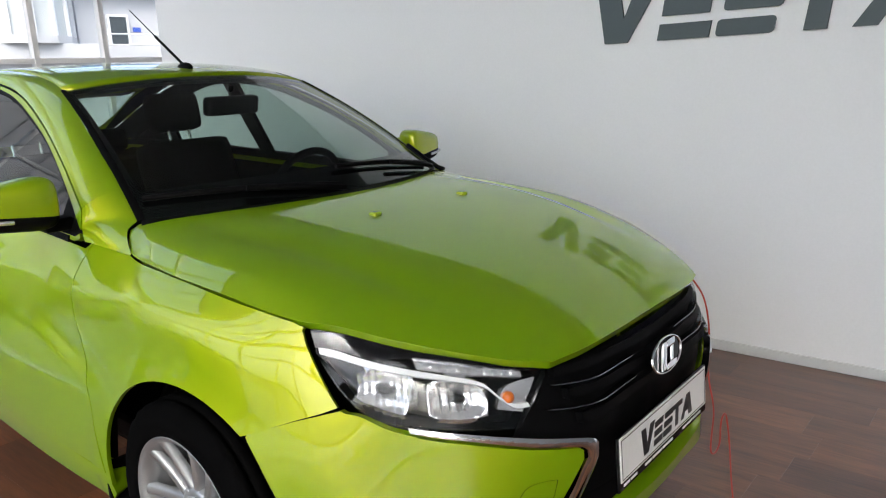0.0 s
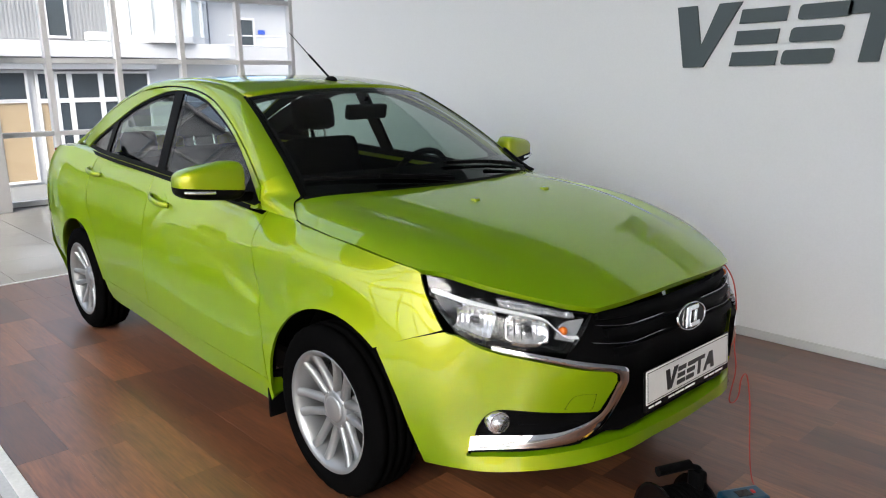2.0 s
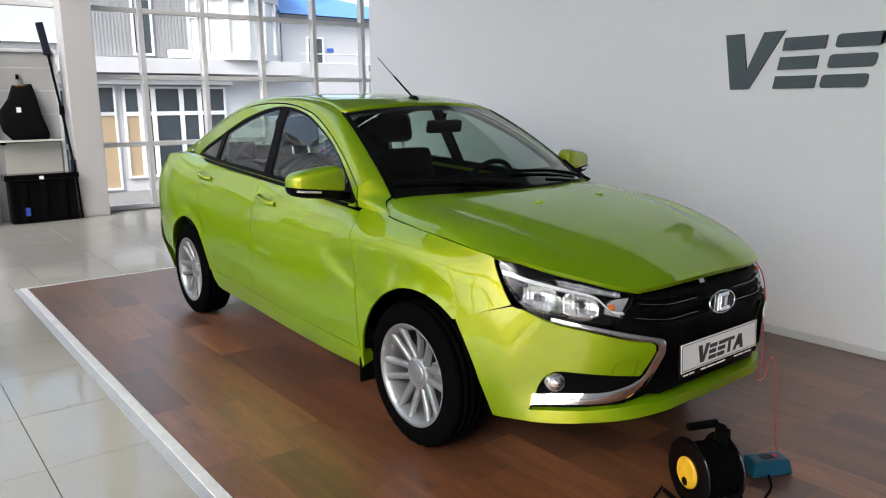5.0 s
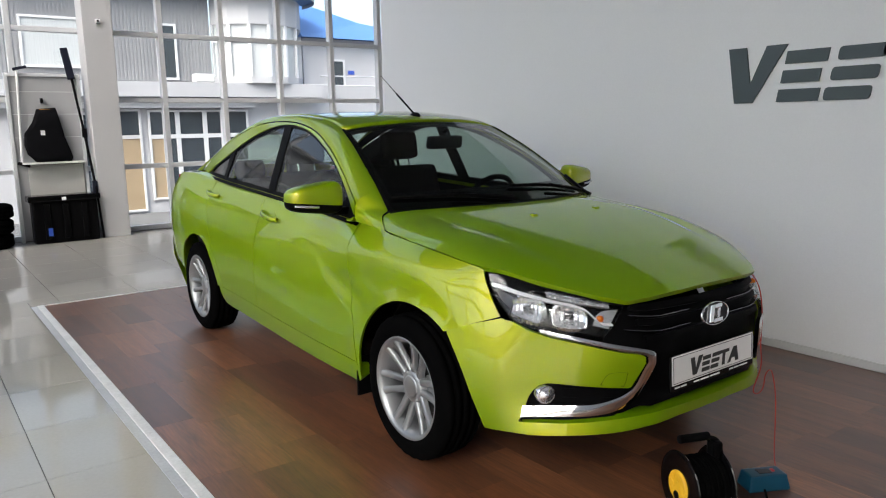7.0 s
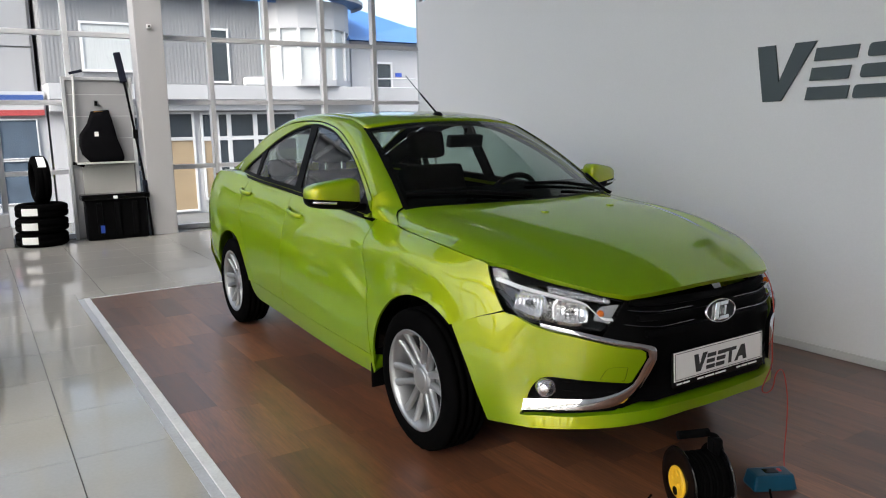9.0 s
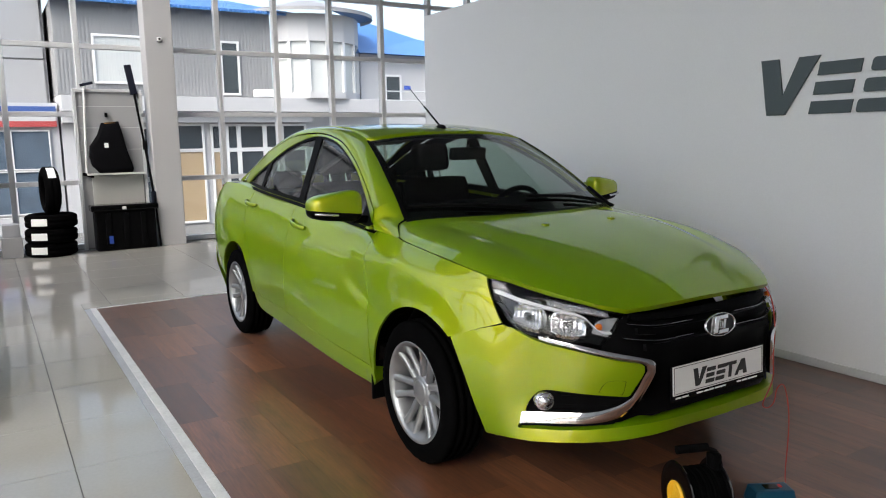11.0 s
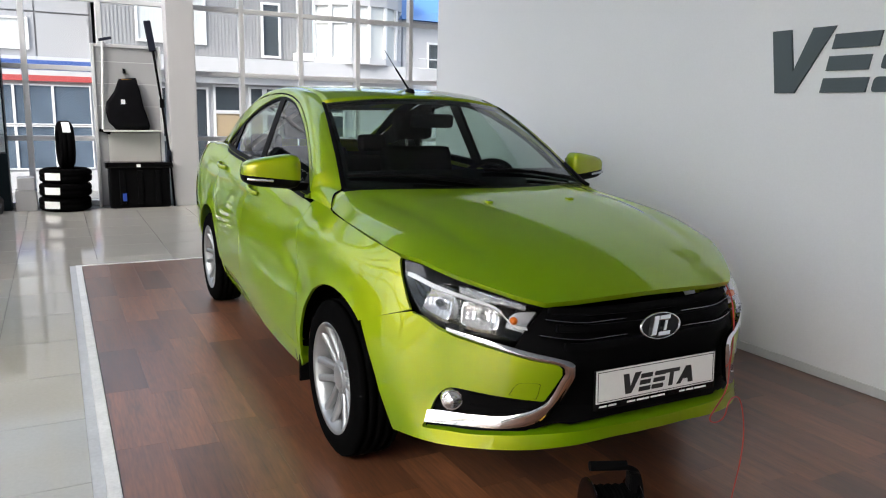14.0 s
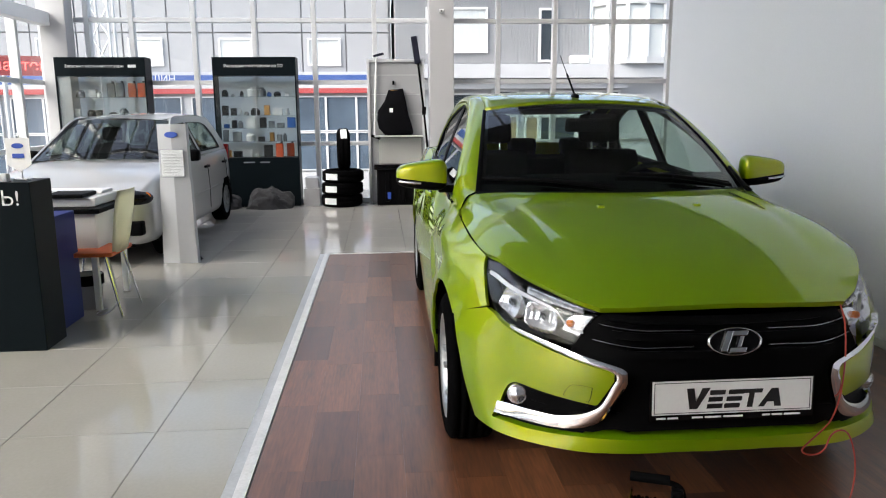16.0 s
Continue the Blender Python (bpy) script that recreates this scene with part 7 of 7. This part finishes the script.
            for k in range(7):
                box(bm, (0.03, -0.018, 0.035), (0.19, 0.018, 0.06), 0.006, m @ pose(0, 0, 0, 0, 0, k * 360 / 7))
            lathe(bm, [(0, 0.066), (0.04, 0.064), (0.05, 0.04)], 20, m)
            part("rim", bm, ALLOY, ty, smooth=True)
            bm = bmesh.new()
            lathe(bm, [(0, 0.0), (0.19, 0.0)], 24, m)
            part("brake_drum", bm, BLACK, ty)
            rows = [[(wx + 0.335 * math.cos(a), s * w, 0.29 + 0.335 * math.sin(a)) for a in np.linspace(-0.3, math.pi + 0.3, 16)] for w in (0.55, 0.70, 0.825)]
            loft("wheel_arch_liner", rows if s > 0 else rows[::-1], BLACK, hb, thick=0.004)
    # nose
    part("upper_grille", box(bmesh.new(), (0.70, -0.34, 0.60), (0.772, 0.34, 0.655), 0.015), BLACK, hb, "black upper grille", smooth=True)
    part("grille_bar", box(bmesh.new(), (0.76, -0.30, 0.622), (0.78, 0.30, 0.632), 0.004), CHROME, hb)
    part("lower_grille", box(bmesh.new(), (0.66, -0.36, 0.30), (0.772, 0.36, 0.43), 0.02), BLACK, hb, "black lower grille", smooth=True)
    for s in (-1, 1):
        part("fog_slot", box(bmesh.new(), (0.56, min(s * 0.46, s * 0.735), 0.31), (0.742, max(s * 0.46, s * 0.735), 0.45), 0.02, None), BLACK, hb, smooth=True)
    part("underbody", box(bmesh.new(), (-2.95, -0.60, 0.17), (0.6, 0.60, 0.32), 0.03), BLACK, hb)
    part("cabin_floor", box(bmesh.new(), (-2.98, -0.70, 0.975), (-0.45, 0.70, 0.985)), DARK, hb)
    part("headliner", box(bmesh.new(), (-2.70, -0.50, 1.385), (-1.10, 0.50, 1.395)), DARK, hb)
    rows = [[(x, w, z) for x, z in ((-0.25, 0.95), (-0.55, 0.96), (-0.72, 0.90), (-0.66, 0.6))] for w in np.linspace(-0.68, 0.68, 7)]
    loft("dashboard", rows, DARK, hb)
    for y in (-0.34, 0.34):
        part("front_seat", box(bmesh.new(), (-0.07, -0.23, 0), (0.07, 0.23, 0.62), 0.05, pose(-1.45, y, 0.5, 0, -14, 0)), DARK, hb, smooth=True)
        part("headrest", box(bmesh.new(), (-0.045, -0.12, 0), (0.045, 0.12, 0.17), 0.04, pose(-1.63, y, 1.13, 0, -10, 0)), DARK, hb, smooth=True)
    part("rear_seat", box(bmesh.new(), (-0.07, -0.6, 0), (0.07, 0.6, 0.55), 0.05, pose(-2.30, 0, 0.5, 0, -16, 0)), DARK, hb, smooth=True)
    bm = bmesh.new()
    lathe(bm, [(0.175 + 0.015 * math.cos(a), 0.015 * math.sin(a)) for a in np.linspace(0, 2 * math.pi, 9)], 30, pose(-0.85, 0.34, 0.90, 0, -60, 0))
    part("steering_wheel", bm, BLACK, hb, smooth=True)
    for ua, ub in ((-0.15, -0.62), (0.55, 0.0)):
        tube("wiper", [(-0.30, ua, 0.995), (-0.42, (ua + ub) / 2, 1.03), (-0.46, ub, 1.045)], 0.008, BLACK, hb)
    tube("aerial", [(-1.15, 0, 1.44), (-1.20, 0, 1.52)], 0.004, BLACK, hb, smooth_path=False)
    return hb


hatchback((-4.44, -3.905, 0), -1.1).matrix_basis @= Matrix.Scale(0.942, 4)

# ---- outside ----
FACADE = material("white_render", (0.46, 0.46, 0.475), 0.8, 0, 0.05, 1.5, 0.1, 40)
SIDING = material("grey_siding", (0.27, 0.27, 0.278), 0.6, 0, 0.06, 2, 0, 30)
BLUEROOF = material("blue_metal_roof", (0.08, 0.22, 0.52), 0.4, 0.1, 0.08, 2, 0, 30)
DARKPANE = material("dark_window", (0.04, 0.05, 0.06), 0.08, 0, 0.3, 1.2, 0, 20)
PALEPANE = material("blind_window", (0.50, 0.52, 0.52), 0.2, 0, 0.12, 3, 0, 40, stretch=(1, 14, 0.3))
TANPANE = material("tan_blind", (0.36, 0.27, 0.17), 0.5, 0, 0.12, 3)
PVC = material("white_pvc", (0.68, 0.68, 0.69), 0.4, 0, 0.02, 4)
BX = -18.0
house = thing("office_building", "white two-storey office building with a blue metal roof", "building")


def opening(parent, y0, y1, z0, z1, mat, x=BX, bar=0.06, name="window"):
    """A framed window that stands in the facade."""
    w = block(name, (x - 0.04, y0, z0), (x + 0.012, y1, z1), mat, parent)
    for lo, hi in (((y0 - bar, z0 - bar), (y1 + bar, z0)), ((y0 - bar, z1), (y1 + bar, z1 + bar)), ((y0 - bar, z0), (y0, z1)), ((y1, z0), (y1 + bar, z1))):
        block("window_frame", (x - 0.02, lo[0], lo[1]), (x + 0.05, hi[0], hi[1]), PVC, w, bevel=0.008)
    return w


block("wall", (BX - 6, -0.6, -0.8), (BX - 0.03, 10.6, 2.65), FACADE, house)
block("upper_wall", (BX - 6, -0.6, 2.66), (BX - 0.03, 4.85, 4.95), SIDING, house, "grey ribbed siding")
bm = bmesh.new()
for i in range(60):
    box(bm, (BX - 0.03, -0.58 + 0.09 * i, 2.67), (BX - 0.012, -0.58 + 0.09 * i + 0.05, 4.93))
tagged(part("siding_rib", bm, SIDING, house), kind="stuff")
block("balcony_slab", (BX - 0.03, -0.6, 2.24), (BX + 0.55, 7.9, 2.62), FACADE, house, "white balcony slab", bevel=0.01)
block("canopy", (BX - 0.03, -0.6, 1.96), (BX + 0.30, 5.9, 2.20), FACADE, house, bevel=0.01)
opening(house, 3.46, 3.87, 2.76, 4.09, DARKPANE)
opening(house, 0.3, 1.9, 3.0, 4.1, PALEPANE)
# ground floor door and windows
opening(house, 2.14, 2.79, 1.27, 1.88, DARKPANE)
opening(house, 2.14, 2.79, -0.68, 1.18, TANPANE, name="door")
for y0, y1 in ((3.05, 3.42), (3.48, 3.76), (3.82, 4.50), (4.56, 5.0), (5.06, 5.75)):
    opening(house, y0 + 0.03, y1 - 0.03, 1.27, 1.86, DARKPANE)
    opening(house, y0 + 0.03, y1 - 0.03, -0.4, 1.16, TANPANE if y0 < 3.45 else DARKPANE)
opening(house, 0.5, 1.9, -0.4, 1.8, DARKPANE)
# round bay
bay = []
for i, a in enumerate(np.linspace(-64, 64, 7)):
    bay.append((BX - 0.75 + 1.50 * math.cos(radians(a)), 6.25 + 1.50 * math.sin(radians(a))))
for i, (p, q) in enumerate(zip(bay, bay[1:])):
    ang = math.degrees(math.atan2(q[1] - p[1], q[0] - p[0])) - 90
    ln = math.hypot(q[0] - p[0], q[1] - p[1])
    m = pose(p[0], p[1], 0, 0, 0, ang)
    block("bay_wall", (-0.20, 0, 2.62), (0, ln, 2.80), FACADE, house, m=m)
    block("bay_wall", (-0.20, 0, 4.20), (0, ln, 4.95), FACADE, house, m=m)
    wn_ = block("bay_window", (-0.15, 0.05, 2.80), (-0.08, ln - 0.05, 4.20), PALEPANE, house, "bay window with pale vertical blinds", m=m)
    block("window_frame", (-0.18, 0.0, 2.80), (0.0, 0.05, 4.20), PVC, wn_, m=m)
    block("window_frame", (-0.18, ln - 0.05, 2.80), (0.0, ln, 4.20), PVC, wn_, m=m)
    block("window_frame", (-0.14, 0.051, 3.72), (-0.02, ln - 0.051, 3.78), PVC, wn_, m=m)
bm = bmesh.new()
for r, z in ((1.95, 4.96), (1.95, 5.06), (0.3, 5.5)):
    ringv = [bm.verts.new((BX - 0.75 + r * math.cos(radians(a)), 6.25 + r * math.sin(radians(a)), z)) for a in np.linspace(-100, 100, 22)]
    if z > 4.96:
        for i in range(21):
            bm.faces.new((prev[i], prev[i + 1], ringv[i + 1], ringv[i]))
    prev = ringv
part("bay_roof", bm, SIDING, house, "grey eave over the round bay")
bm = bmesh.new()
for i in range(70):
    y = -0.9 + 0.083 * i * 1.3
    if y < 5.6:
        box(bm, (-6.6, y, 0), (0.35, y + 0.07, 0.045), 0, pose(BX, 0, 4.98, 0, 12, 0))
box(bm, (-6.6, -0.9, -0.03), (0.35, 5.7, 0.0), 0, pose(BX, 0, 4.98, 0, 12, 0))
part("roof", bm, BLUEROOF, house, "blue ribbed metal roof")
# lower wing with a blue hipped roof
block("wing_wall", (BX - 5.5, 7.7, 2.66), (BX - 0.2, 13.5, 4.02), FACADE, house)
bm = bmesh.new()
pts4 = [bm.verts.new(p) for p in ((BX + 0.2, 7.5, 4.0), (BX + 0.2, 13.8, 4.0), (BX - 5.8, 13.8, 4.0), (BX - 5.8, 7.5, 4.0), (BX - 2.5, 8.2, 5.55), (BX - 2.5, 11.0, 4.9))]
for f in ((0, 1, 5, 4), (1, 2, 5), (2, 3, 4, 5), (3, 0, 4)):
    bm.faces.new([pts4[i] for i in f])
bmesh.ops.recalc_face_normals(bm, faces=bm.faces)
part("wing_roof", bm, BLUEROOF, house, "blue hipped roof")
opening(house, 8.55, 9.02, 2.55, 3.36, DARKPANE, BX - 0.18)
block("house_plate", (BX - 0.199, 9.2, 2.98), (BX - 0.17, 9.42, 3.10), BADGEBLUE, house, "small blue plate")
for z in (2.35, 2.62):
    tube("balcony_rail", [(BX + 0.5, 7.9, z + 0.25), (BX + 0.5, 10.5, z + 0.25)], 0.02, FRAME, house, smooth_path=False)
part("air_unit", box(bmesh.new(), (BX + 0.05, 4.25, 2.65), (BX + 0.4, 4.75, 2.86), 0.03), WHITE, house, "small outdoor air unit")

shop = thing("tyre_shop", "low shop building with a blue, white and red fascia", "building")
block("wall", (BX - 5, -16, -0.8), (BX - 0.03, -0.65, 2.45), FACADE, shop)
block("fascia_blue", (BX - 0.03, -15.9, 2.13), (BX + 0.12, -0.7, 2.36), material("fascia_blue", (0.05, 0.10, 0.30), 0.4, 0, 0.06, 2), shop, "blue fascia band")
block("fascia_white", (BX - 0.03, -15.9, 2.005), (BX + 0.115, -0.7, 2.13), FACADE, shop, "white fascia band")
block("fascia_red", (BX - 0.03, -15.9, 1.87), (BX + 0.12, -0.7, 2.005), material("fascia_red", (0.40, 0.07, 0.07), 0.4, 0, 0.06, 2), shop, "red fascia band")
text("fascia_text", "ШИН", 0.27, Matrix.Translation((BX + 0.121, -6.85, 2.245)) @ FACE_X, PVC, shop, "white lettering")
upper = thing("warehouse_building", "tall pale panelled building behind the low shop", "building")
UX = BX - 1.2
PANEL = material("pale_wall_panel", (0.30, 0.305, 0.32), 0.6, 0, 0.05, 0.8, 0, 20)
block("wall", (UX - 6, -22, -0.8), (UX - 0.05, -0.7, 6.9), material("panel_joint_grey", (0.20, 0.20, 0.21), 0.8, 0, 0.06, 2), upper, "grey wall behind the panels")
for i in range(17):
    y0 = -22 + 1.25 * i
    block("wall_panel", (UX - 0.049, y0 + 0.02, 3.62), (UX, y0 + 1.23, 6.88), PANEL, upper, bevel=0.006)
    block("wall_panel", (UX - 0.049, y0 + 0.02, 2.2), (UX, y0 + 1.23, 3.58), PANEL, upper, bevel=0.006)
    if i % 2:
        opening(upper, y0 + 0.2, y0 + 1.05, 2.72, 3.40, PALEPANE, UX + 0.02, 0.05)
block("coping", (UX - 6.1, -22.1, 6.9), (UX + 0.12, -0.7, 7.05), SIDING, upper, bevel=0.01)
SHOPPANE = material("shop_window", (0.09, 0.12, 0.16), 0.06, 0, 0.35, 0.7, 0, 2.5)
y = -0.9
while y > -15:
    opening(shop, y - 0.78, y, 0.86, 1.76, SHOPPANE, bar=0.03)
    opening(shop, y - 0.78, y, -0.22, 0.78, SHOPPANE, bar=0.03)
    y -= 0.84 if (round(-y / 0.84) % 3) else 1.1
block("plinth", (BX - 0.02, -15.9, -0.8), (BX + 0.10, -0.7, -0.30), FACADE, shop)
sign2 = thing("led_sign", "red lit lettering on a dark board outside", "sign")
m2 = pose(-15.0, -9.25, 2.45, 0, 0, 20)
LED = bpy.data.materials.new("led_red")
LED.use_nodes = True
LED.node_tree.nodes["Principled BSDF"].inputs["Base Color"].default_value = (0.6, 0.02, 0.02, 1)
LED.node_tree.nodes["Principled BSDF"].inputs["Emission Color"].default_value = (1, 0.12, 0.10, 1)
LED.node_tree.nodes["Principled BSDF"].inputs["Emission Strength"].default_value = 1.2
block("board", (-0.06, -1.1, -0.22), (0.0, 0.62, 0.22), material("led_board", (0.30, 0.06, 0.06), 0.5), sign2, m=m2)
text("led_text", "ЗАПЧАСТЕЙ".lower(), 0.34, m2 @ Matrix.Translation((0.002, -0.22, 0.0)) @ FACE_X, LED, sign2, "red lit letters")
tube("sign_post", [tuple(m2 @ Vector((-0.03, -0.3, -0.22))), tuple((m2 @ Vector((-0.03, -0.3, -3.25))))], 0.05, FRAME, sign2, smooth_path=False)
mast = thing("lattice_mast", "white steel lattice mast beyond the glass", "mast")
for dx, dy in ((0, 0), (0, 0.42), (-0.4, 0), (-0.4, 0.42)):
    tube("mast_leg", [(-16.5 + dx, -8.1 + dy, -0.8), (-16.5 + dx, -8.1 + dy, 7.0)], 0.035, FRAME, mast, smooth_path=False)
for i in range(9):
    z = 0.2 + 0.75 * i
    tube("mast_brace", [(-16.5, -8.1, z), (-16.5, -7.68, z + 0.75)], 0.022, FRAME, mast, smooth_path=False)
    tube("mast_brace", [(-16.5, -7.68, z), (-16.5, -8.1, z + 0.75)], 0.022, FRAME, mast, smooth_path=False)

# ---- floor pieces ----
def tile_mesh(name, sx, sy, mat, h=0.012, bev=0.0015):
    bm = box(bmesh.new(), (-sx / 2, -sy / 2, -h), (sx / 2, sy / 2, 0))
    me = bpy.data.meshes.new(name)
    bmesh.ops.bevel(bm, geom=[e for e in bm.edges if all(v.co.z > -0.001 for v in e.verts)], offset=bev, segments=1, affect="EDGES")
    bm.to_mesh(me)
    bm.free()
    me.materials.append(mat)
    return me


WOOD_X, WOOD_Y = -4.17, -1.60
T = 0.6225
tm = tile_mesh("tile", T - 0.003, T - 0.003, TILE)
rest = bmesh.new()
for i in range(-13, 12):
    for j in range(-7, 7):
        cx, cy = -0.128 + T * (i + 0.5), -2.09 + T * (j + 0.5)
        x0, x1, y0, y1 = cx - T / 2 + 0.0015, cx + T / 2 - 0.0015, cy - T / 2 + 0.0015, cy + T / 2 - 0.0015
        if x0 < -8.36 or y0 < -5.9 or x1 > 6.7 or y1 > 5.7:
            continue
        if x1 > WOOD_X - 0.02 and y1 > WOOD_Y - 0.09:
            if y0 < WOOD_Y - 0.1:
                if x0 < WOOD_X - 0.03:
                    box(rest, (x0, WOOD_Y - 0.0905, -0.012), (WOOD_X - 0.022, y1, 0))
                y1 = WOOD_Y - 0.092
            elif x0 < WOOD_X - 0.03:
                x1 = WOOD_X - 0.022
            else:
                continue
            box(rest, (x0, y0, -0.012), (x1, y1, 0))
            continue
        if -8 < cx < 3 and -4.6 < cy < 1.6:
            ob = link("tile", tm, floor_ob)
            ob.location = (cx, cy, 0)
        else:
            box(rest, (x0, y0, -0.012), (x1, y1, 0))
tagged(part("tile_rest", rest, TILE, floor_ob), kind="stuff")
PL, PW = 0.66, 0.195
pm = tile_mesh("plank", PL - 0.0004, PW - 0.0004, WOOD, bev=0.0002)
rest = bmesh.new()
rnd = random.Random(4)
y = WOOD_Y + 0.002
while y < WALL_Y - 0.02:
    x = WOOD_X + 0.003 - rnd.random() * PL
    w = min(PW, WALL_Y - 0.013 - y)
    while x < 6.6:
        a, b = max(x, WOOD_X + 0.003), min(x + PL, 6.75)
        if b - a > 0.03:
            if a > x or b < x + PL or w < PW - 0.001 or x > 3.2:
                box(rest, (a, y, -0.012), (b - 0.0012, y + w - 0.0012, 0))
            else:
                ob = link("plank", pm, floor_ob)
                ob.location = (x + PL / 2, y + PW / 2, 0)
        x += PL
    y += PW
tagged(part("plank_rest", rest, WOOD, floor_ob), kind="stuff")
tagged(part("floor_trim", box(bmesh.new(), (WOOD_X - 0.02, WOOD_Y - 0.048, -0.01), (6.75, WOOD_Y, 0.007), 0.003), STRIP), "scuffed white metal edging strip beside the laminate", "trim", kind="structure")
tagged(part("floor_tape", box(bmesh.new(), (WOOD_X - 0.02, WOOD_Y - 0.091, -0.01), (6.75, WOOD_Y - 0.0485, 0.002), 0.001), TAPE), "grey tape along the edging strip", "trim", kind="structure")
tagged(part("floor_trim_back", box(bmesh.new(), (WOOD_X - 0.02, WOOD_Y + 0.001, -0.01), (WOOD_X, WALL_Y, 0.006), 0.003), STRIP), "thin silver metal edging strip behind the laminate", "trim", kind="structure")
